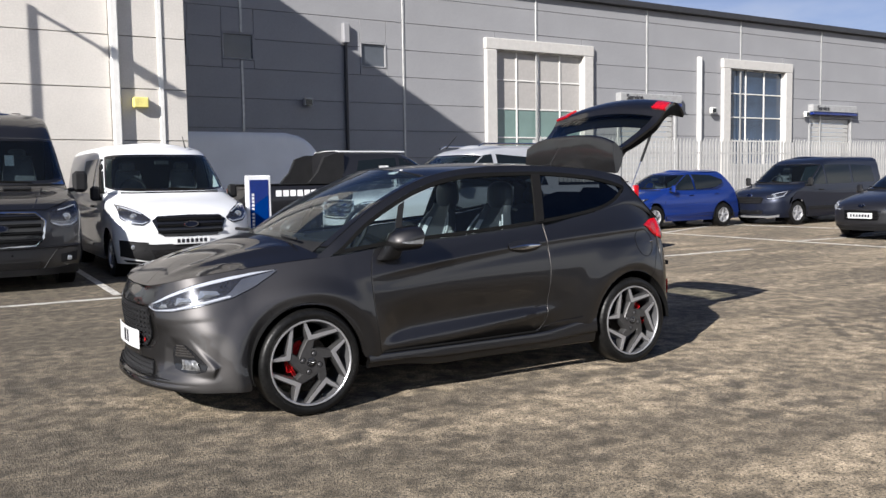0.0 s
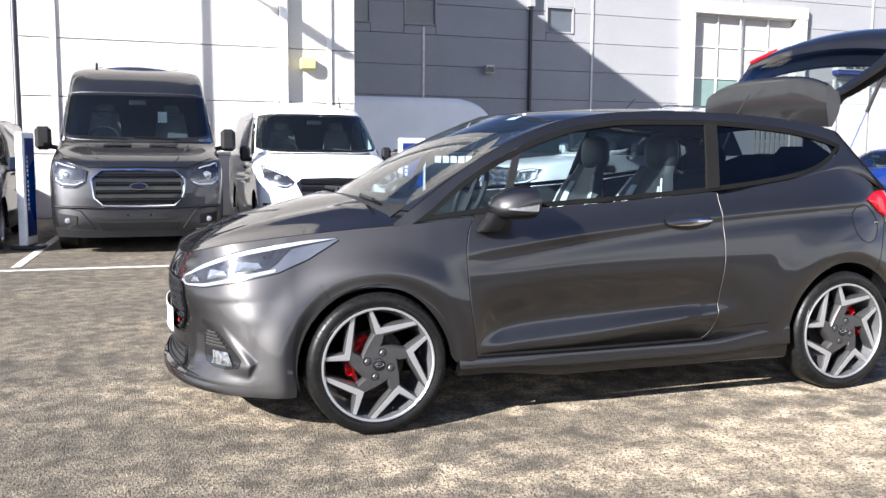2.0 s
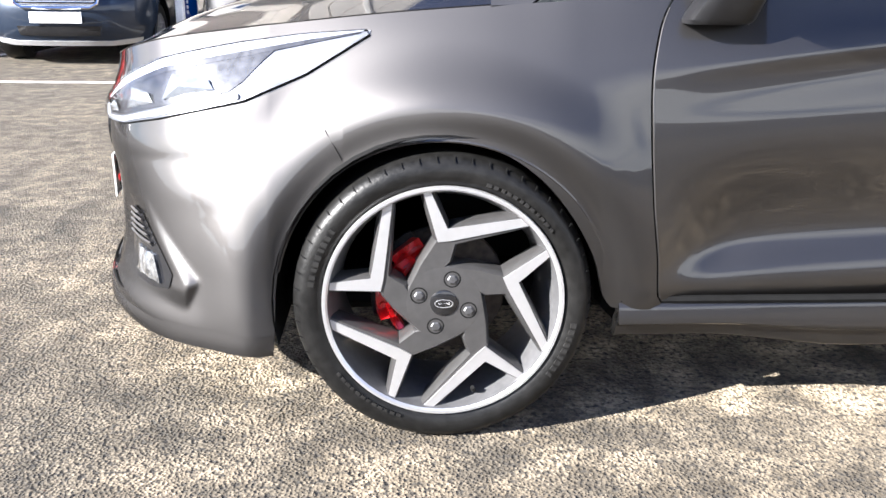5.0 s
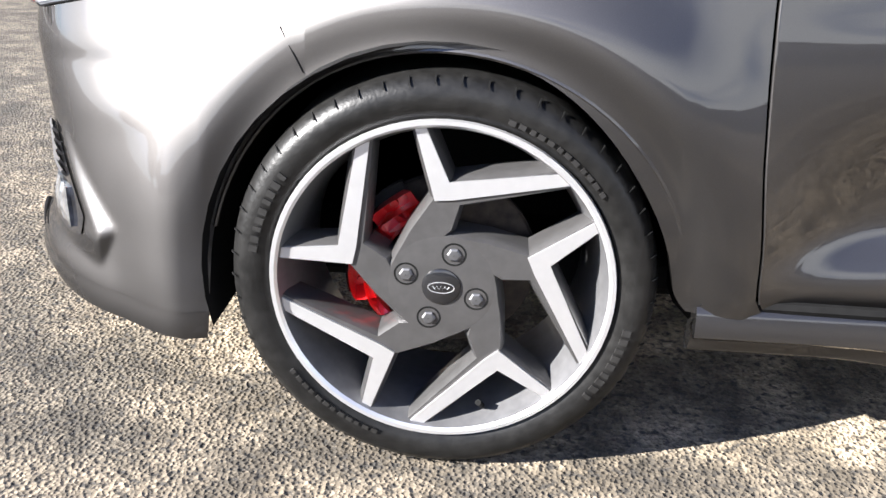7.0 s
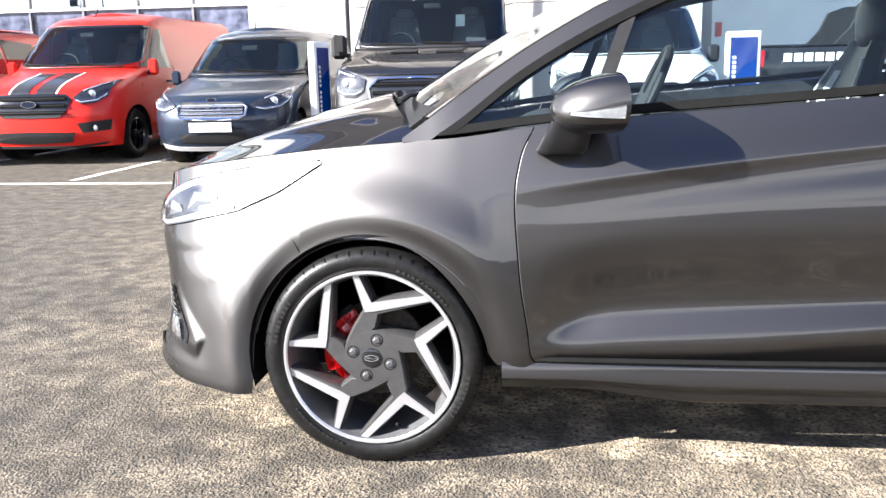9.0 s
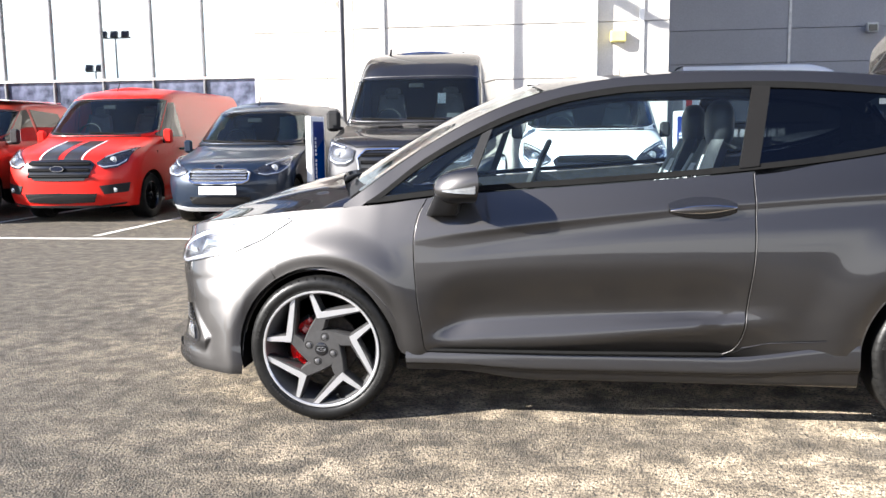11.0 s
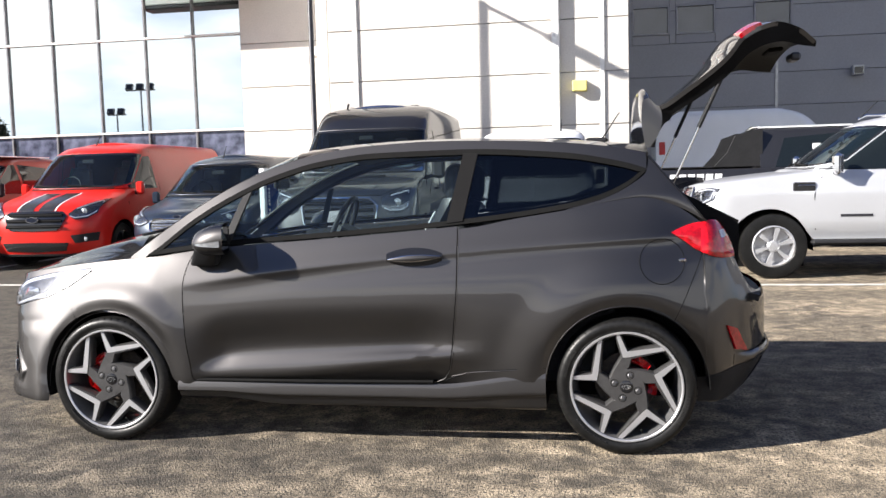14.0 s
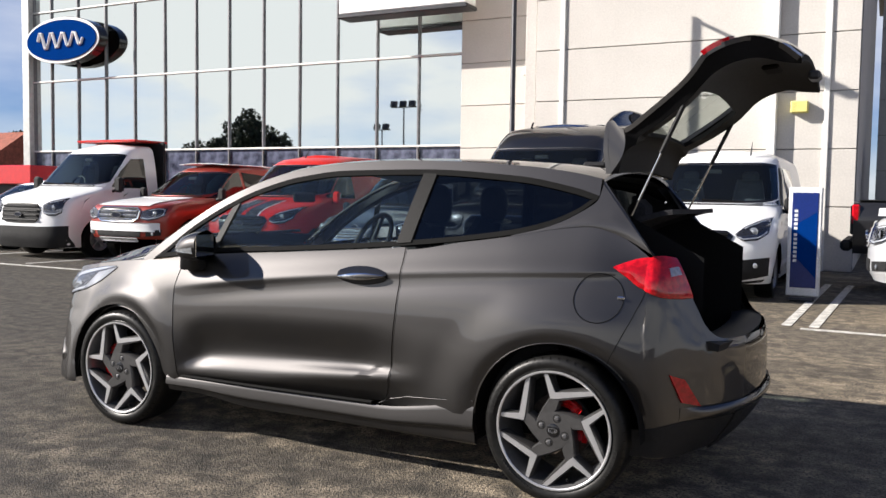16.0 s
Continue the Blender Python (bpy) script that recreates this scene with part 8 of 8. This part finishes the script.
part("roof_skin", Shape().grid(lambda u, v: (lerp(2.2, 3.6, u), lerp(-0.60, 0.60, v), 1.835 + RISE - 0.03 * (2 * v - 1) ** 2), ticks(0, 1, 6), ticks(0, 1, 8), 0.02), WHITE, raptor, "white roof skin")
red_p = vehicle("pickup_truck", "copper-red double-cab pick-up truck with a white protective front wrap", "pickup", pose(-8.3, 6.62, 0, 0, 0, 90), ORANGE, H_P, 0.45, 1.165, (0.90, 4.12), 0.375, 0.90, kit_p(ORANGE, BLACK), cabin=(H_PC, 1.06, 1.79), rim=GLOSS)
bed(red_p, ORANGE)
part("bonnet_wrap", Shape().grid(lambda y, z: H_P.face(y, z, 0.006), ticks(-0.62, 0.62, 16), ticks(1.02, 1.163, 12), 0.01), WHITE, red_p, "white protective film on the bonnet")
part("bumper_wrap", Shape().grid(lambda y, z: H_P.face(y, z, 0.012), ticks(-0.84, 0.84, 20), ticks(0.585, 0.735, 4), 0.01), WHITE, red_p, "white protective film on the bumper")
part("roof_wrap", Shape().grid(lambda u, v: (lerp(2.1, 3.55, u), lerp(-0.58, 0.58, v), 1.852 - 0.03 * (2 * v - 1) ** 2), ticks(0, 1, 6), ticks(0, 1, 8), 0.01), WHITE, red_p, "white protective film on the roof")
part("skid_plate", Shape().grid(lambda y, z: H_P.face(y, z, 0.02), ticks(-0.45, 0.45, 10), ticks(0.42, 0.48, 3), 0.02), SILVER, red_p)

# chassis cab with a red body
H_K = Hull(H_T.front[:-4] + [(2.10, 1.72), (2.18, 1.95), (2.22, 2.15)], [(0.2, 0.95), (0.45, 1.0), (0.9, 1.01), (1.15, 0.99), (1.35, 0.97), (2.0, 0.87), (2.14, 0.82), (2.22, 0.70)], 2.5, 0.42, 3.0)
KIT_K = dict(KIT_T)
KIT_K.update(chrome_ring=None, bar_coat=BLACK, front=[("grille", [(0.0, 0.66), (0.40, 0.67), (0.50, 0.74)], [(0.0, 1.03), (0.42, 1.02), (0.53, 0.92)], BLACK, 0.012), ("lower_bumper", [(0.0, 0.21), (0.6, 0.21), (0.98, 0.22)], [(0.0, 0.60), (0.6, 0.60), (0.99, 0.62)], BLACK, 0.012)],
             windows=[([(1.30, 1.36), (1.6, 1.34), (2.2, 1.34)], [(1.55, 1.66), (1.85, 1.92), (2.18, 1.94)])], seams=[])
KIT_K.pop("fog"), KIT_K.pop("rub")
tip = vehicle("tipper_truck", "white chassis cab truck with a red drop-side tipper body", "truck", pose(-10.72, 6.5, 0, 0, 0, 90), WHITE, H_K, 0.21, 2.20, (1.0,), 0.35, 0.97, KIT_K)
part("tipper_body", Shape().box((4.3, 0, 1.15), (3.2, 2.1, 0.45), 0.03), REDPAINT, tip, "red drop-side body")
part("headboard", Shape().box((2.66, 0, 1.55), (0.06, 2.0, 1.5), 0.02), BLACK, tip)
part("cab_guard", Shape().box((2.45, 0, 2.30), (0.9, 1.7, 0.05), 0.02), REDPAINT, tip)
part("chassis_rail", Shape().box((4.0, 0, 0.7), (3.6, 0.8, 0.2), 0.02), SEAL, tip)
for sg in (-1, 1):
    road_wheel(tip, 4.3, sg * 0.97, 0.35, sg, SILVER, 5)

# white van behind the pick-ups
tall = lambda pts: [(z if z < 1.9 else 1.9 + (z - 1.9) * 1.5, v) for z, v in pts]
H_B = Hull(tall(H_T.front), tall(H_T.wide), H_T.L, H_T.c, H_T.n)
van_b = vehicle("panel_van", "white long panel van in the shade of the showroom", "van", pose(9.4, 17.6, 0, 0, 0, 180), WHITE, H_B, 0.21, 2.67, (1.0, 4.3), 0.35, 0.97, dict(KIT_T, chrome_ring=None))
for sg in (-1, 1):
    part("side_panel", Shape().grid(lambda x, z: H_B.side(x, z, sg, 0.012), ticks(2.6, 5.2, 8), ticks(1.35, 2.05, 4), 0.012, sg > 0), WHITE, van_b)
    part("side_marks", Shape().box(H_B.side(5.36, 1.75, sg, 0.006), (0.14, 0.006, 0.42), 0.002), CALIPER, van_b)

# cars along the fence
H_H = Hull([(0.2, 0.08), (0.36, 0.0), (0.56, 0.0), (0.68, 0.05), (0.76, 0.16), (0.86, 0.45), (0.95, 0.85), (0.98, 1.0)], [(0.2, 0.78), (0.4, 0.85), (0.65, 0.86), (0.85, 0.82), (0.98, 0.76)], 4.04, 0.62, 2.4, 0.06)
H_HC = Hull([(0.9, 0.85), (0.98, 1.02), (1.2, 1.38), (1.38, 1.72), (1.44, 1.95), (1.46, 2.2)], [(0.9, 0.80), (0.98, 0.77), (1.2, 0.70), (1.38, 0.60), (1.46, 0.48)], 3.97, 0.55, 2.4, 0.12)
H_HC.rake, H_H.rake = 0.95, 0.22
KIT_H = dict(screen=(1.0, 1.39, 0.262), badge=(0.70, 0.07), bars=3, mirror=(1.35, 1.02, 0.84, 0.6), mirror_coat=BLUEPAINT,
             headlight=([(0.46, 0.60), (0.62, 0.60), (0.80, 0.68)], [(0.45, 0.66), (0.62, 0.72), (0.81, 0.78)]),
             front=[("grille", [(0.0, 0.40), (0.34, 0.42)], [(0.0, 0.62), (0.40, 0.60)], GLOSS, 0.01), ("lower_bumper", [(0.0, 0.20), (0.7, 0.22)], [(0.0, 0.28), (0.72, 0.3)], BLACK, 0.008)],
             windows=[([(1.32, 0.99), (1.8, 0.99), (2.25, 1.0)], [(1.50, 1.18), (1.9, 1.35), (2.22, 1.39)]), ([(2.32, 1.0), (3.1, 1.04), (3.4, 1.15)], [(2.30, 1.39), (3.0, 1.36), (3.42, 1.24)])],
             seams=[[(1.15, 0.35), (1.13, 0.7), (1.2, 0.95)], [(2.28, 0.32), (2.3, 0.95)], [(3.15, 0.5), (3.2, 0.95)]], handles=[(2.0, 2.18, 0.86), (2.95, 3.12, 0.88)], handle_coat=BLUEPAINT)
blue = vehicle("hatchback", "bright blue five-door hatchback parked by the palisade fence", "car", pose(13.05, 11.05, 0, 0, 0, 0), BLUEPAINT, H_H, 0.20, 0.975, (0.82, 3.31), 0.31, 0.82, KIT_H, cabin=(H_HC, 0.90, 1.455))
H_M = Hull([(0.2, 0.08), (0.36, 0.0), (0.60, 0.0), (0.76, 0.05), (0.86, 0.14), (0.95, 0.40), (1.05, 0.85), (1.30, 1.20), (1.62, 1.62), (1.72, 1.80), (1.80, 2.2)], [(0.2, 0.84), (0.45, 0.90), (0.9, 0.91), (1.1, 0.88), (1.6, 0.76), (1.74, 0.70), (1.80, 0.60)], 4.6, 0.60, 2.5)
KIT_M = dict(KIT_S)
KIT_M.update(screen=(1.10, 1.62, 0.262), mirror=(1.2, 1.15, 0.92, 0.75), mirror_coat=BLACK, chrome_ring=None, bar_coat=BLACK, badge=(0.80, 0.08),
             windows=[([(1.15, 1.10), (1.5, 1.08), (2.05, 1.08)], [(1.40, 1.34), (1.62, 1.54), (2.02, 1.60)]), ([(2.12, 1.08), (3.2, 1.10)], [(2.10, 1.60), (3.2, 1.60)]), ([(3.3, 1.10), (4.3, 1.12)], [(3.3, 1.60), (4.25, 1.56)])],
             headlight=([(0.50, 0.70), (0.65, 0.68), (0.86, 0.76)], [(0.48, 0.78), (0.65, 0.84), (0.87, 0.92)]),
             seams=[[(1.05, 0.4), (1.05, 1.0)], [(2.08, 0.35), (2.08, 1.05)], [(3.25, 0.35), (3.25, 1.05)]], rub=(0.45, 1.3, 3.3))
KIT_M.pop("plate")
grey_m = vehicle("small_van", "dark navy people carrier van parked by the fence", "van", pose(17.25, 10.15, 0, 0, 0, 0), CHARCOAL, H_M, 0.21, 1.79, (0.90, 3.75), 0.32, 0.86, KIT_M)
KIT_B = dict(KIT_H, mirror_coat=BLACKPAINT, handle_coat=BLACKPAINT, plate=(0.50, 0.11), plate_marks=True)
black_c = vehicle("hatchback", "black hatchback parked across the yard", "car", pose(14.2, 4.95, 0, 0, 0, 0), BLACKPAINT, H_H, 0.20, 0.975, (0.82, 3.31), 0.31, 0.82, KIT_B, cabin=(H_HC, 0.90, 1.455))
KIT_V = dict(KIT_H, mirror_coat=SILVERPAINT, handle_coat=SILVERPAINT)
silver_c = vehicle("hatchback", "silver hatchback parked at the end of the row", "car", pose(-13.7, 7.2, 0, 0, 0, 90), SILVERPAINT, H_H, 0.20, 0.975, (0.82, 3.31), 0.31, 0.82, KIT_V, cabin=(H_HC, 0.90, 1.455))

# ---- free-standing signs between the bays ----
def bay_sign(x, y, turn):
    sg_ = thing("bay_sign", "tall slim white display board with a blue poster panel", "sign", "bay signs", pose(x, y, 0, 0, 0, turn))
    part("board", Shape().box((0, 0, 0.76), (0.40, 0.10, 1.40), 0.015), SIGNWHITE, sg_)
    for d in (-1, 1):
        ps = part("poster", Shape().box((0, d * 0.053, 0.78), (0.31, 0.006, 1.22), 0.002), SIGNBLUE, sg_)
        part("poster_field", Shape().slab([(-0.15, 0.95), (0.15, 1.15), (0.15, 0.30), (-0.15, 0.62)], lambda a, b, q: (a, d * (0.0565 + q), b), 0, 0.0015), BLUEMARK, ps, "lighter blue slanting field")
        for k in range(12):
            part("text_bar", Shape().box((-0.105, d * 0.0585, 0.52 + 0.055 * k + (0.03 if k > 6 else 0)), (0.042, 0.003, 0.036), 0.001), SIGNWHITE, ps)
    part("foot", Shape().box((0, 0, 0.03), (0.30, 0.36, 0.05), 0.015), DARKMETAL, sg_)
    return sg_


bay_sign(2.74, 7.80, 0)
bay_sign(-2.37, 7.55, 78)
